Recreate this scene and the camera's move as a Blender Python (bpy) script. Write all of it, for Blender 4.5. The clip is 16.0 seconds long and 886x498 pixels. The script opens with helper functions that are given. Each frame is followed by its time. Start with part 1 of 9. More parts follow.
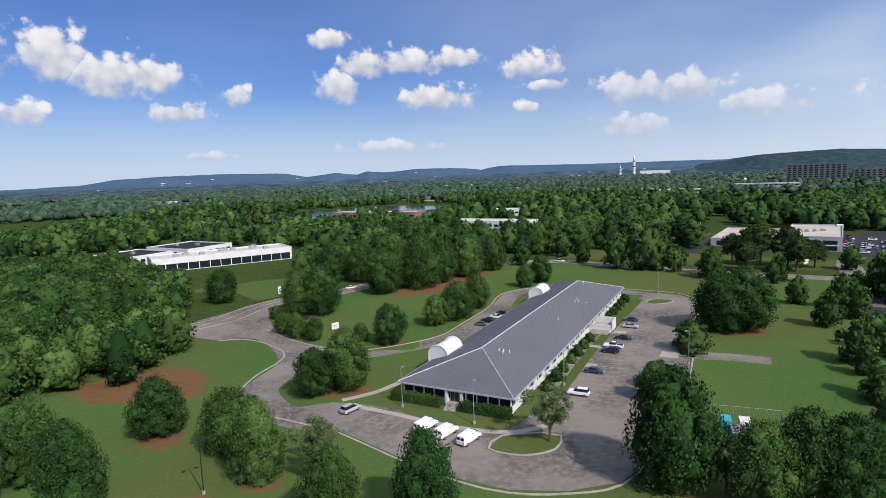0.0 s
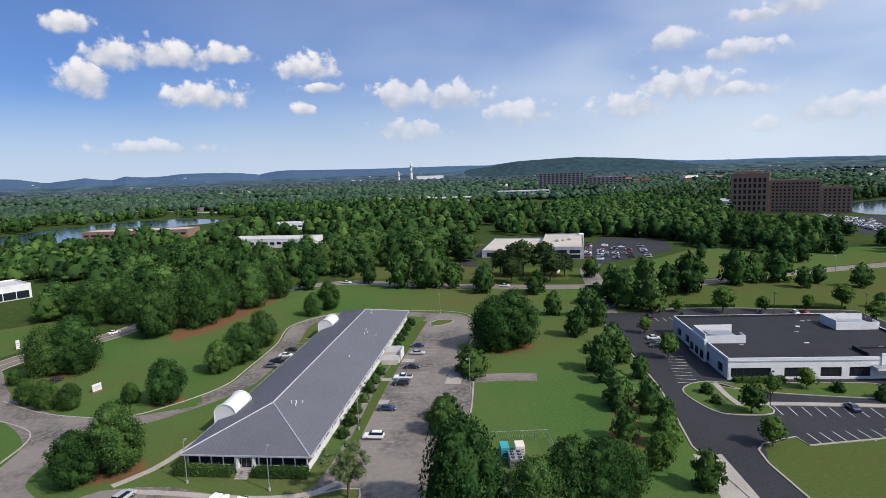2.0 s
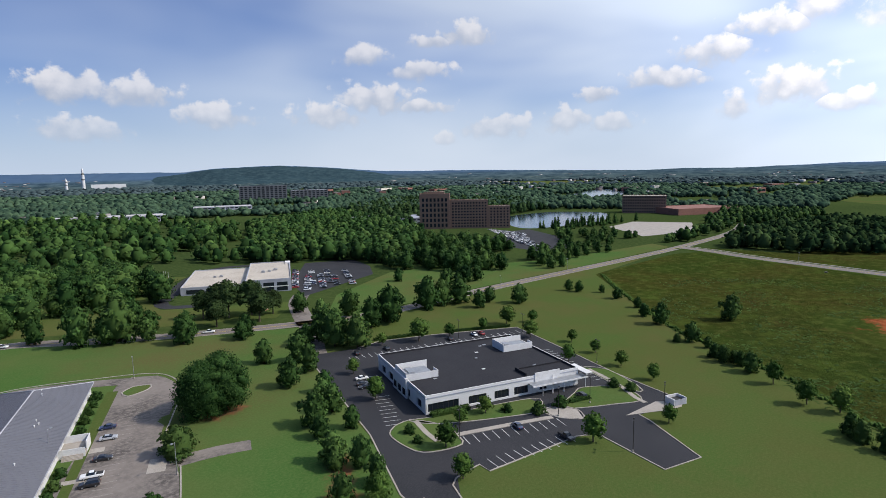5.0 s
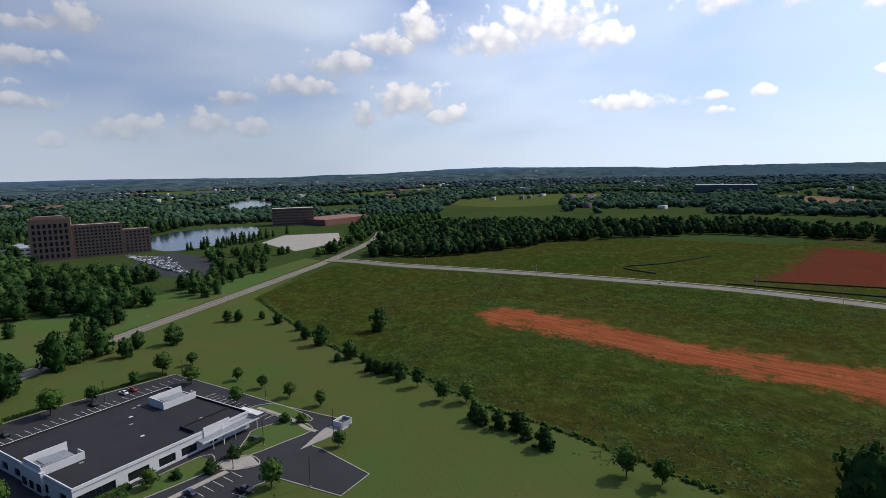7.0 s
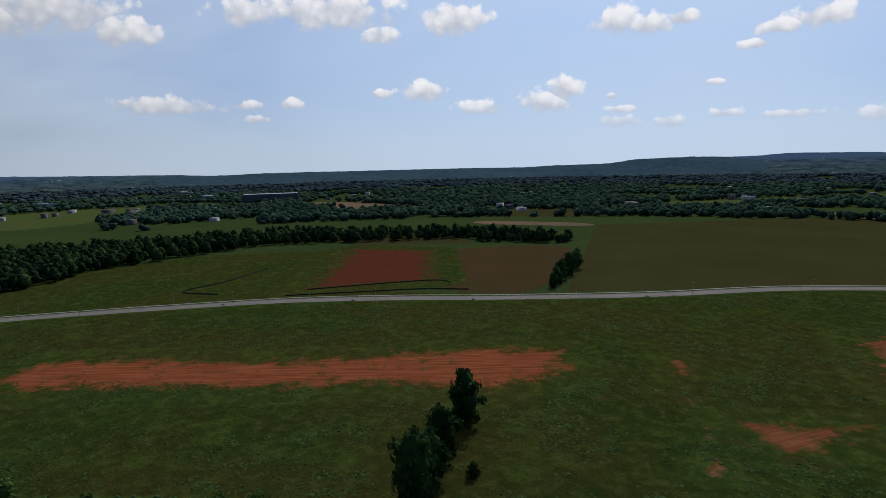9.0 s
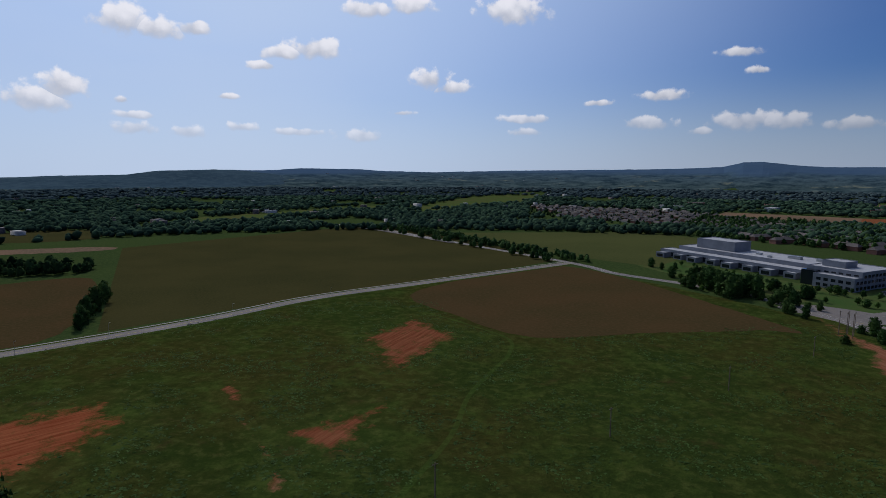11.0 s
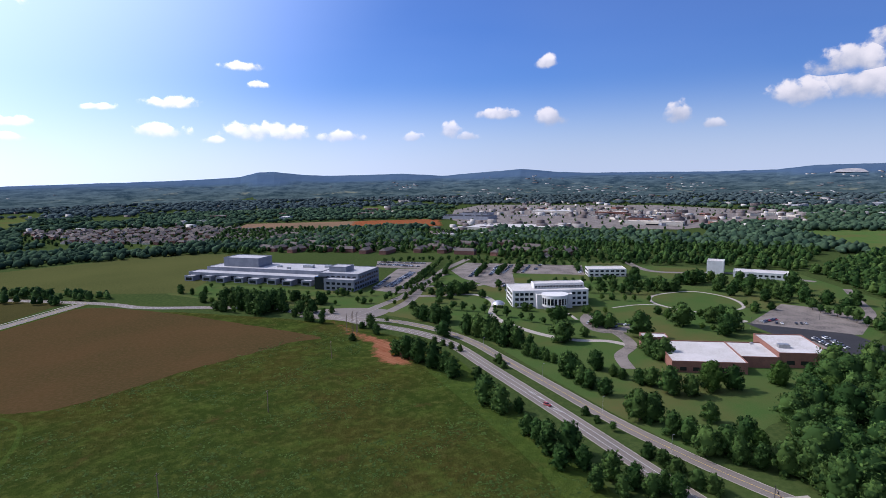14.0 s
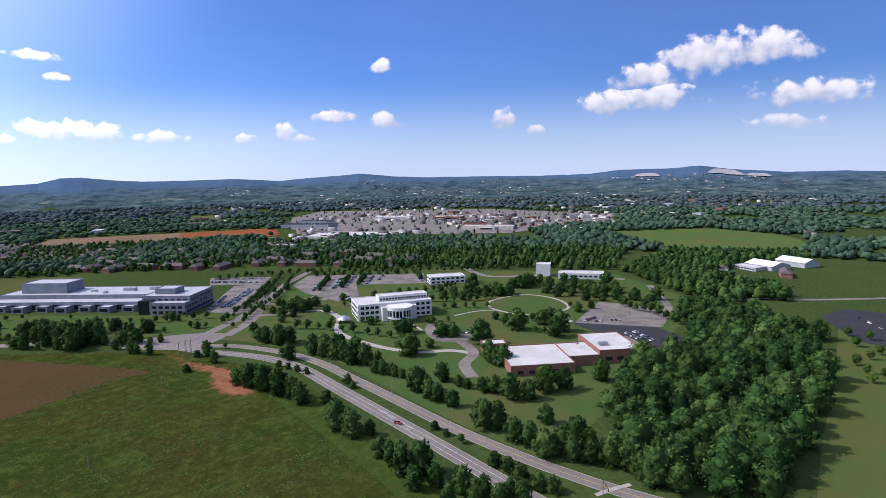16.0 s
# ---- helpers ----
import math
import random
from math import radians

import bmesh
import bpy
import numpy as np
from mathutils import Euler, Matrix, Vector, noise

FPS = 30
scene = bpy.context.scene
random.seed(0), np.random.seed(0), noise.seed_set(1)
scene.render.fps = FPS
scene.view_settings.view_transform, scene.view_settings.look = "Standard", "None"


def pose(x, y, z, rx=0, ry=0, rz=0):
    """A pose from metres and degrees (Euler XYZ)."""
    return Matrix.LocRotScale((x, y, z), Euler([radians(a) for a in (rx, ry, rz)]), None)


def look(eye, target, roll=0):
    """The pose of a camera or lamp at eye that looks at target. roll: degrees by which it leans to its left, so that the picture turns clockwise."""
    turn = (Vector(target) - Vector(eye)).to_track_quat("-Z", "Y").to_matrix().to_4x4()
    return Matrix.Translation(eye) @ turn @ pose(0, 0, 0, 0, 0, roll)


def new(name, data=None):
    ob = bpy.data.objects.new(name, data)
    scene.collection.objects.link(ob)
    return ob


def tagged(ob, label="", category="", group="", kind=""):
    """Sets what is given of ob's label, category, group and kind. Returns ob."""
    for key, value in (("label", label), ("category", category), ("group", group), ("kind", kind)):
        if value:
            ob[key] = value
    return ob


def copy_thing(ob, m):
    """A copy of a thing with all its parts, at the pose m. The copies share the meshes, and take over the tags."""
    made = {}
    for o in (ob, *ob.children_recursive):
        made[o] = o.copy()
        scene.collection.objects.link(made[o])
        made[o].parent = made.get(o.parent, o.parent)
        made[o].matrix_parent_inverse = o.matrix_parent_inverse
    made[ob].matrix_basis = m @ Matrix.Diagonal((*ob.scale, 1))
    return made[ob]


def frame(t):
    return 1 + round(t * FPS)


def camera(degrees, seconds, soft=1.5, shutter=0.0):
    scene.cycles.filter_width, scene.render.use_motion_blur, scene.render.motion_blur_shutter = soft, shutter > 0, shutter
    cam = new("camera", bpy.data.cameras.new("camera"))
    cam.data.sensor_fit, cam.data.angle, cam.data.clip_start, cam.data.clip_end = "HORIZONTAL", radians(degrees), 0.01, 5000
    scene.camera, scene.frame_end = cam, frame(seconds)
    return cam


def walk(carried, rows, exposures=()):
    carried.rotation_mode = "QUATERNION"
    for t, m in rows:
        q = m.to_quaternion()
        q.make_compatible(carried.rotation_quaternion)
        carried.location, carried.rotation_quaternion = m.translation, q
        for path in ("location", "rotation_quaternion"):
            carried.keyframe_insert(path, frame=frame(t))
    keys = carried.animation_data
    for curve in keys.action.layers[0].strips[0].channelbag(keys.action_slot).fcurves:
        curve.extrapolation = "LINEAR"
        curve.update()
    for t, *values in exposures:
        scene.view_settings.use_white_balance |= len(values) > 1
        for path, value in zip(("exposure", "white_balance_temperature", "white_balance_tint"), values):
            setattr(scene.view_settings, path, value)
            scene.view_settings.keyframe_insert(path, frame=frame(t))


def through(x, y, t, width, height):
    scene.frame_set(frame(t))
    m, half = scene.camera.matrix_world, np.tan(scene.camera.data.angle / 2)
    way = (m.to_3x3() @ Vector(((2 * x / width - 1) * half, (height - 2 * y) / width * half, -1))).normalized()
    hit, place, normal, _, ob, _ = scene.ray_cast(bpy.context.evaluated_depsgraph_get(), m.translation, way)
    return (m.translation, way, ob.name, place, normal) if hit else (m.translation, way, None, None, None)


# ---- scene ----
# The camera climbs straight up over one spot while it turns to the right.
# seconds, stops, kelvin, tint
EXPOSURES = [(0.0, -0.1, 6650, 14), (3.0, -0.1, 6650, 14), (5.5, -0.25, 6650, 14), (7.0, -0.6, 6600, 14), (8.5, -1.14, 6450, 12), (11.0, -1.36, 6200, 15), (12.5, -0.64, 6150, 20), (13.5, -0.36, 6200, 22),
             (14.5, -0.04, 6250, 23), (16.0, 0.0, 6250, 23)]
# seconds, x, y, z, yaw, pitch, lean
PATH_A = [
    (0.0, 0.0, 0.0, 50.0, 0.0, -7.34, -2.04),
    (0.5, -0.19, -0.17, 52.8, -9.49, -7.58, -2.1),
    (1.0, -0.23, -0.05, 55.35, -13.44, -7.63, -2.1),
    (1.5, -0.23, 0.4, 57.58, -16.48, -7.65, -2.05),
    (2.0, -0.21, 0.6, 60.24, -20.99, -7.74, -2.0),
    (2.5, -0.13, 0.6, 63.14, -28.8, -7.88, -1.9),
    (3.0, -0.1, 0.3, 66.5, -37.2, -7.85, -1.64),
    (3.2, -0.2, 0.2, 67.7, -40.2, -7.85, -1.55),
    (5.3, -1.05, -0.36, 77.92, -53.13, -7.88, -1.09),
    (5.5, -1.5, -0.39, 79.21, -56.73, -7.87, -1.18),
    (6.0, -3.1, -0.6, 82.59, -67.44, -7.93, -1.28),
    (6.5, -4.25, -0.52, 85.92, -76.99, -8.02, -1.39),
]
PATH_B = [
    (7.0, -4.72, -0.3, 88.75, -82.78, -8.01, -1.42),
    (7.5, -5.09, -0.3, 91.45, -91.91, -8.08, -1.59),
    (8.0, -5.4, 0.0, 94.01, -102.82, -8.15, -1.81),
    (8.5, -5.45, 0.87, 96.57, -113.83, -8.25, -1.9),
    (8.7, -5.44, 1.54, 97.89, -118.23, -8.32, -1.7),
    (10.8, -5.9, 12.25, 110.74, -164.6, -7.97, 0.3),
    (11.0, -6.29, 12.87, 112.09, -168.99, -7.83, 0.2),
    (11.5, -7.3, 14.62, 115.27, -179.87, -7.67, -0.09),
    (12.0, -7.6, 15.9, 118.28, -189.25, -7.53, -0.36),
]
PATH_C = [
    (12.5, -7.44, 17.0, 121.3, -195.55, -7.46, -0.54),
    (13.0, -7.38, 17.5, 124.5, -200.87, -7.44, -0.71),
    (13.5, -7.2, 17.6, 127.34, -207.02, -7.39, -0.85),
    (14.0, -7.28, 17.27, 129.6, -213.16, -7.34, -1.02),
    (14.5, -7.3, 17.0, 131.9, -217.78, -7.32, -1.08),
    (15.0, -7.1, 16.44, 134.61, -222.65, -7.33, -1.13),
    (15.5, -6.73, 15.7, 137.4, -227.09, -7.32, -1.19),
    (16.0, -6.42, 15.3, 139.78, -228.72, -7.31, -1.17),
]


def heading(x, y, z, yaw, pitch, lean):
    a, p = radians(yaw), radians(pitch)
    way = Vector((-math.sin(a) * math.cos(p), math.cos(a) * math.cos(p), math.sin(p)))
    eye = Vector((x, y, z))
    return look(eye, eye + way, lean)


cam = camera(74.16, 16.0, soft=0.42)
walk(cam, [(r[0], heading(*r[1:])) for r in PATH_A + PATH_B + PATH_C],
     exposures=EXPOSURES)

# ---- daylight ----
SUN_AZ, SUN_EL = 145.0, 42.0     # clockwise from +y, above the horizon
sun = new("sun", bpy.data.lights.new("sun", "SUN"))
sun.data.energy, sun.data.angle, sun.data.color = 4.8, radians(0.53), (1.0, 0.95, 0.86)
way_to_sun = Vector((math.sin(radians(SUN_AZ)) * math.cos(radians(SUN_EL)),
                     math.cos(radians(SUN_AZ)) * math.cos(radians(SUN_EL)), math.sin(radians(SUN_EL))))
sun.matrix_world = look(way_to_sun * 300, (0, 0, 0))

world = bpy.data.worlds.new("sky")
scene.world = world
world.use_nodes = True
wt = world.node_tree
wt.nodes.clear()


def wnode(kind, **kw):
    n = wt.nodes.new(kind)
    for k, v in kw.items():
        n.inputs[k].default_value = v
    return n


def wmath(op, a, b=None, c=None, clamp=False):
    n = wt.nodes.new("ShaderNodeMath")
    n.operation, n.use_clamp = op, clamp
    for i, v in enumerate((a, b, c)):
        if v is None:
            continue
        if isinstance(v, (int, float)):
            n.inputs[i].default_value = v
        else:
            wt.links.new(v, n.inputs[i])
    return n.outputs[0]


def wvec(op, a, b=None):
    n = wt.nodes.new("ShaderNodeVectorMath")
    n.operation = op
    for i, v in enumerate((a, b)):
        if v is None:
            continue
        if isinstance(v, tuple):
            n.inputs[i].default_value = v
        else:
            wt.links.new(v, n.inputs[i])
    return n


def wramp(value, lo, hi, a=0.0, b=1.0):
    n = wt.nodes.new("ShaderNodeMapRange")
    n.interpolation_type = "SMOOTHSTEP"
    wt.links.new(value, n.inputs[0])
    for i, v in zip((1, 2, 3, 4), (lo, hi, a, b)):
        n.inputs[i].default_value = v
    return n.outputs[0]


def wmix(fac, a, b):
    n = wt.nodes.new("ShaderNodeMix")
    n.data_type = "RGBA"
    for i, v in zip((0, 6, 7), (fac, a, b)):
        if isinstance(v, (tuple, float)):
            n.inputs[i].default_value = v
        else:
            wt.links.new(v, n.inputs[i])
    return n.outputs[2]


sky = wt.nodes.new("ShaderNodeTexSky")
sky.sky_type, sky.sun_disc = "NISHITA", False
sky.sun_elevation, sky.sun_rotation = radians(SUN_EL), radians(SUN_AZ)
sky.altitude, sky.air_density, sky.dust_density, sky.ozone_density = 150, 1.0, 0.6, 3.0
out = wt.nodes.new("ShaderNodeOutputWorld")
bg = wt.nodes.new("ShaderNodeBackground")
bg.inputs["Strength"].default_value = 0.112

# direction as azimuth (degrees clockwise from +y) and elevation
coord = wt.nodes.new("ShaderNodeTexCoord").outputs["Generated"]
sep = wt.nodes.new("ShaderNodeSeparateXYZ")
wt.links.new(coord, sep.inputs[0])
az = wmath("DEGREES", wmath("ARCTAN2", sep.outputs[0], sep.outputs[1]))
az = wmath("WRAP", az, 320.0, -40.0)
el = wmath("DEGREES", wmath("ARCSINE", sep.outputs[2]))
comb = wt.nodes.new("ShaderNodeCombineXYZ")
wt.links.new(az, comb.inputs[0])
wt.links.new(el, comb.inputs[1])

# cumulus: azimuth, elevation of the middle, half width, half height, in degrees
CLOUDS_A = [(-32.2, 10.2, 2.6, 2.2), (-28.6, 8.9, 3.6, 1.9), (-25.0, 9.0, 2.6, 1.4), (-34.8, 5.8, 1.6, 1.0), (-23.3, 6.0, 2.3, .8), (-18.5, 7.5, 1.0, 1.1), (-9.2, 8.3, 1.9, 1.5), (-7.0, 10.2, 2.2, 1.4),
            (-2.6, 10.4, 3.6, 1.2), (1.6, 10.6, 2.4, .9), (-9.9, 12.4, 1.4, .8), (-.2, 7.1, 3.3, 1.2), (9.0, 9.5, 2.3, 1.1), (8.3, 5.9, 1.0, .6), (10.4, 7.8, 2.0, .5), (17.6, 6.9, 3.2, 1.4),
            (22.6, 6.6, 3.2, 1.2), (18.1, 3.7, 3.0, 1.1), (28.7, 4.9, 3.2, 1.2), (-4.8, 2.6, 4.6, .6), (-21.0, 2.2, 2.2, .4), (42.3, 10.3, 2.0, 1.0), (47.6, 9.0, 2.5, .9), (39.0, 5.0, 3.0, 1.2), (43.4, 6.4, 3.4, 1.4)]
CLOUDS_B = [(47.6, 5.8, 2.4, .7), (51.8, 12.1, 2.6, 1.1), (48.8, 11.6, 2.0, .6), (49.9, 2.8, 1.0, .7), (54.8, 3.7, 3.4, 1.2), (61.4, 4.2, 2.6, 1.1), (65.4, 3.8, 2.2, 1.0), (64.1, 6.4, 1.5, .8), (69.6, 7.5, 3.0, 1.0),
            (74.0, 9.4, 3.0, 1.3), (78.4, 11.2, 3.4, 1.1), (81.2, 12.4, 2.2, 2.0), (79.9, 6.2, 2.8, 1.7), (75.6, 4.8, 1.2, 1.2), (88.0, 11.4, 3.4, 1.6), (92.8, 12.4, 5.2, 1.9), (97.4, 11.2, 2.8, 1.3), (100.0, 5.3, 3.8, .7),
            (83.8, 4.7, 2.4, .8), (107.6, 13.4, 2.6, 1.3), (114.4, 13.6, 6.4, 1.7), (119.4, 11.6, 1.6, .8), (126.3, 12.8, 2.9, 1.4), (107.4, 5.5, 1.2, .4), (111.0, 5.5, 1.1, .5), (107.7, 4.2, 1.5, .35)]
CLOUDS_C = [(123.4, 6.6, 2.4, .9), (119.4, 6.5, .9, .4), (128.9, 5.0, 2.4, .7), (134.8, 5.3, 2.5, 1.0), (136.6, 6.4, 1.5, 1.2), (141.2, 11.8, 1.9, 1.2), (143.6, 11.4, 1.9, .9), (146.9, 11.8, 1.2, .6), (157.2, 10.7, 2.1, .9),
            (154.2, 10.2, 1.7, .6), (152.4, 9.1, 1.3, .35), (162.0, 14.2, 2.1, .7), (166.0, 14.6, 1.7, .7), (175.4, 14.1, 2.8, 1.2), (167.8, 8.3, 1.5, .9), (169.8, 7.5, 1.6, .6), (149.3, 6.3, 1.0, .25), (140.9, 5.6, .7, .3),
            (141.6, 4.4, 1.5, .35), (141.5, 3.3, 1.8, .6), (145.8, 3.1, 1.4, .5), (150.3, 3.6, 1.5, .4), (155.0, 3.3, 2.6, .35), (161.2, 3.0, 1.6, .6)]
CLOUDS_D = [(165.1, 5.2, 1.1, .25), (176.9, 4.6, 2.1, .4), (176.8, 3.4, 1.5, .4), (183.5, 6.0, 1.1, .3), (189.2, 6.5, 2.0, .5), (187.8, 4.1, 2.0, .6), (195.4, 4.1, 2.2, .8), (198.8, 3.9, 2.0, .7), (195.1, 9.8, 1.4, .4),
            (196.6, 8.2, .7, .35), (203.8, 3.6, 1.8, .5), (192.5, 3.3, .9, .35), (210.4, 3.5, .9, .4), (214.0, 4.1, 1.0, .8), (215.6, 3.5, .9, .4), (218.7, 5.5, 1.8, .5), (223.7, 5.0, 1.5, .8), (223.2, 10.0, 1.0, .5),
            (234.9, 4.9, 1.1, .9), (237.8, 3.9, 1.0, .4), (247.6, 8.2, 2.4, 1.1), (252.4, 9.5, 3.4, 1.6), (257.0, 9.6, 3.0, 1.3), (244.4, 5.9, 2.2, 1.0), (248.4, 6.3, 2.8, 1.2), (260.4, 5.8, 3.6, 1.0), (258.6, 3.6, 2.4, .6)]

shape_noise = wnode("ShaderNodeTexNoise", Scale=0.5, Detail=8.0, Roughness=0.6)
wt.links.new(comb.outputs[0], shape_noise.inputs["Vector"])
ragged = shape_noise.outputs["Fac"]
billow_at = wt.nodes.new("ShaderNodeVectorMath")
billow_at.operation = "MULTIPLY_ADD"
wt.links.new(shape_noise.outputs["Color"], billow_at.inputs[0])
billow_at.inputs[1].default_value = (0.9, 0.9, 0)
wt.links.new(comb.outputs[0], billow_at.inputs[2])
billow_cells = wt.nodes.new("ShaderNodeTexVoronoi")
billow_cells.voronoi_dimensions, billow_cells.feature = "2D", "SMOOTH_F1"
billow_cells.inputs["Scale"].default_value, billow_cells.inputs["Smoothness"].default_value = 0.85, 0.5
wt.links.new(billow_at.outputs[0], billow_cells.inputs["Vector"])
billow = wmath("SUBTRACT", 0.42, billow_cells.outputs["Distance"])
best, inner = None, None
for a, e, w, h in CLOUDS_A + CLOUDS_B + CLOUDS_C + CLOUDS_D:
    here = comb.outputs[0]
    if best is not None:
        # one cloud after the other keeps the shader small
        after = wt.nodes.new("ShaderNodeVectorMath")
        after.operation = "MULTIPLY_ADD"
        wt.links.new(inner, after.inputs[0])
        after.inputs[1].default_value = (1e-7, 1e-7, 0)
        wt.links.new(comb.outputs[0], after.inputs[2])
        here = after.outputs[0]
    v = wvec("MULTIPLY", wvec("SUBTRACT", here, (a, e, 0)).outputs[0], (1 / (w * 1.32), 1 / (h * 1.4), 0))
    length = wvec("LENGTH", v.outputs[0]).outputs["Value"]
    height = wt.nodes.new("ShaderNodeSeparateXYZ")
    wt.links.new(v.outputs[0], height.inputs[0])
    if best is None:
        best, inner = length, height.outputs[1]
    else:
        nearer = wmath("GREATER_THAN", best, length)
        inner = wmath("ADD", inner, wmath("MULTIPLY", wmath("SUBTRACT", height.outputs[1], inner), nearer))
        best = wmath("MINIMUM", best, length)
# flat, soft undersides and billowing tops
sag = wmath("MULTIPLY", wmath("MAXIMUM", wmath("SUBTRACT", -0.35, inner), 0.0), 0.7)
field = wmath("SUBTRACT", wmath("ADD", 0.92, wmath("ADD", wmath("MULTIPLY", wmath("SUBTRACT", ragged, 0.5), 2.3), wmath("MULTIPLY", billow, 0.5))), wmath("ADD", best, sag))
top_side = wramp(inner, -0.6, 0.5)
puff = wmath("MULTIPLY", wmath("ADD", wmath("MULTIPLY", wramp(field, 0.0, 0.42), top_side), wmath("MULTIPLY", wramp(field, -0.15, 0.75), wmath("SUBTRACT", 1.0, top_side))),
             wramp(el, 1.5, 7.0, 0.5, 1.0))
puff = wmath("MULTIPLY", puff, wmath("ADD", wramp(az, 8.0, 22.0, 1.0, 0.72), wramp(az, 62.0, 84.0, 0.0, 0.28)))
body = wramp(wmath("ADD", inner, wmath("ADD", wmath("MULTIPLY", wmath("SUBTRACT", ragged, 0.5), 1.8), wmath("MULTIPLY", billow, 0.8))), -0.7, 0.95)
# a thin high veil
veil_map = wvec("MULTIPLY", comb.outputs[0], (0.035, 0.10, 0))
veil_noise = wnode("ShaderNodeTexNoise", Scale=1.0, Detail=3.0, Roughness=0.5, Distortion=0.3)
wt.links.new(veil_map.outputs[0], veil_noise.inputs["Vector"])
veil_side = wmath("SUBTRACT", wmath("SUBTRACT", wramp(az, -15.0, 65.0, 0.12, 1.0), wramp(az, 82.0, 112.0, 0.0, 0.5)), wramp(az, 148.0, 180.0, 0.0, 0.45))
veil = wmath("MULTIPLY", wmath("MULTIPLY", wramp(veil_noise.outputs["Fac"], 0.05, 0.7), veil_side), 0.88)
tinted = wt.nodes.new("ShaderNodeMix")
tinted.data_type, tinted.blend_type = "RGBA", "MULTIPLY"
tinted.inputs[0].default_value = 1.0
wt.links.new(sky.outputs[0], tinted.inputs[6])
tinted.inputs[7].default_value = (0.40, 0.70, 1.20, 1)
facing = wvec("DOT_PRODUCT", coord, tuple(way_to_sun)).outputs["Value"]
deep = wt.nodes.new("ShaderNodeVectorMath")
deep.operation = "SCALE"
wt.links.new(tinted.outputs[2], deep.inputs[0])
wt.links.new(wramp(facing, -0.5, 0.25, 0.78, 1.0), deep.inputs["Scale"])
milky = wmix(wramp(el, 9.0, -1.0, 0.0, 0.85), deep.outputs[0], wmix(wramp(facing, 0.1, 0.8), (5.6, 6.9, 8.6, 1), (9.6, 11.4, 13.6, 1)))
milky = wmix(wmath("MULTIPLY", wramp(facing, 0.45, 1.0), 0.75), milky, (13.0, 16.6, 21.5, 1))
colour = wmix(veil, milky, wmix(wramp(facing, 0.1, 0.7), (6.6, 7.7, 8.9, 1), (12.0, 14.2, 16.8, 1)))
sunward = wramp(facing, 0.15, 0.8)
lit = wmix(body, wmix(sunward, (4.6, 5.2, 6.1, 1), (10.5, 11.2, 12.4, 1)), wmix(sunward, (8.6, 8.7, 8.8, 1), (18.5, 18.6, 18.8, 1)))
colour = wmix(wmath("MULTIPLY", puff, 0.96), colour, lit)
wt.links.new(colour, bg.inputs["Color"])
wt.links.new(bg.outputs[0], out.inputs[0])

# ---- materials ----
def shader(name):
    m = bpy.data.materials.new(name)
    m.use_nodes = True
    nt = m.node_tree
    return m, nt, nt.nodes["Principled BSDF"]


def link(nt, a, b):
    nt.links.new(a, b)


def noise_node(nt, vec, scale, detail=4.0, rough=0.55):
    n = nt.nodes.new("ShaderNodeTexNoise")
    n.inputs["Scale"].default_value = scale
    n.inputs["Detail"].default_value = detail
    n.inputs["Roughness"].default_value = rough
    link(nt, vec, n.inputs["Vector"])
    return n.outputs["Fac"]


def step_node(nt, value, lo, hi, a=0.0, b=1.0):
    n = nt.nodes.new("ShaderNodeMapRange")
    link(nt, value, n.inputs[0])
    for i, v in zip((1, 2, 3, 4), (lo, hi, a, b)):
        n.inputs[i].default_value = v
    return n.outputs[0]


def mix_node(nt, fac, a, b, how="MIX"):
    n = nt.nodes.new("ShaderNodeMix")
    n.data_type, n.blend_type = "RGBA", how
    for i, v in zip((0, 6, 7), (fac, a, b)):
        if isinstance(v, tuple):
            n.inputs[i].default_value = (*v, 1)
        elif isinstance(v, (int, float)):
            n.inputs[i].default_value = v
        else:
            link(nt, v, n.inputs[i])
    return n.outputs[2]


def surface(name, main, second, third=None, scale=1.0, fine=12.0, rough=0.85, bump=0.0, bump_size=0.05, metal=0.0, gloss=0.3,
            local=False, lo=0.38, hi=0.62):
    """Two scales of mottling: patches of `second` on `main`, and a fine grain towards `third`."""
    m, nt, p = shader(name)
    if local:
        vec = nt.nodes.new("ShaderNodeTexCoord").outputs["Object"]
    else:
        vec = nt.nodes.new("ShaderNodeNewGeometry").outputs["Position"]
    big = step_node(nt, noise_node(nt, vec, scale, 5.0), lo, hi)
    small = noise_node(nt, vec, fine, 4.0, 0.65)
    c = mix_node(nt, big, main, second)
    if third is not None:
        c = mix_node(nt, step_node(nt, small, 0.42, 0.7), c, third)
    link(nt, c, p.inputs["Base Color"])
    p.inputs["Roughness"].default_value = rough
    p.inputs["Metallic"].default_value = metal
    p.inputs["Specular IOR Level"].default_value = gloss
    if bump:
        b = nt.nodes.new("ShaderNodeBump")
        b.inputs["Strength"].default_value = bump
        b.inputs["Distance"].default_value = bump_size
        link(nt, small, b.inputs["Height"])
        link(nt, b.outputs[0], p.inputs["Normal"])
    return m


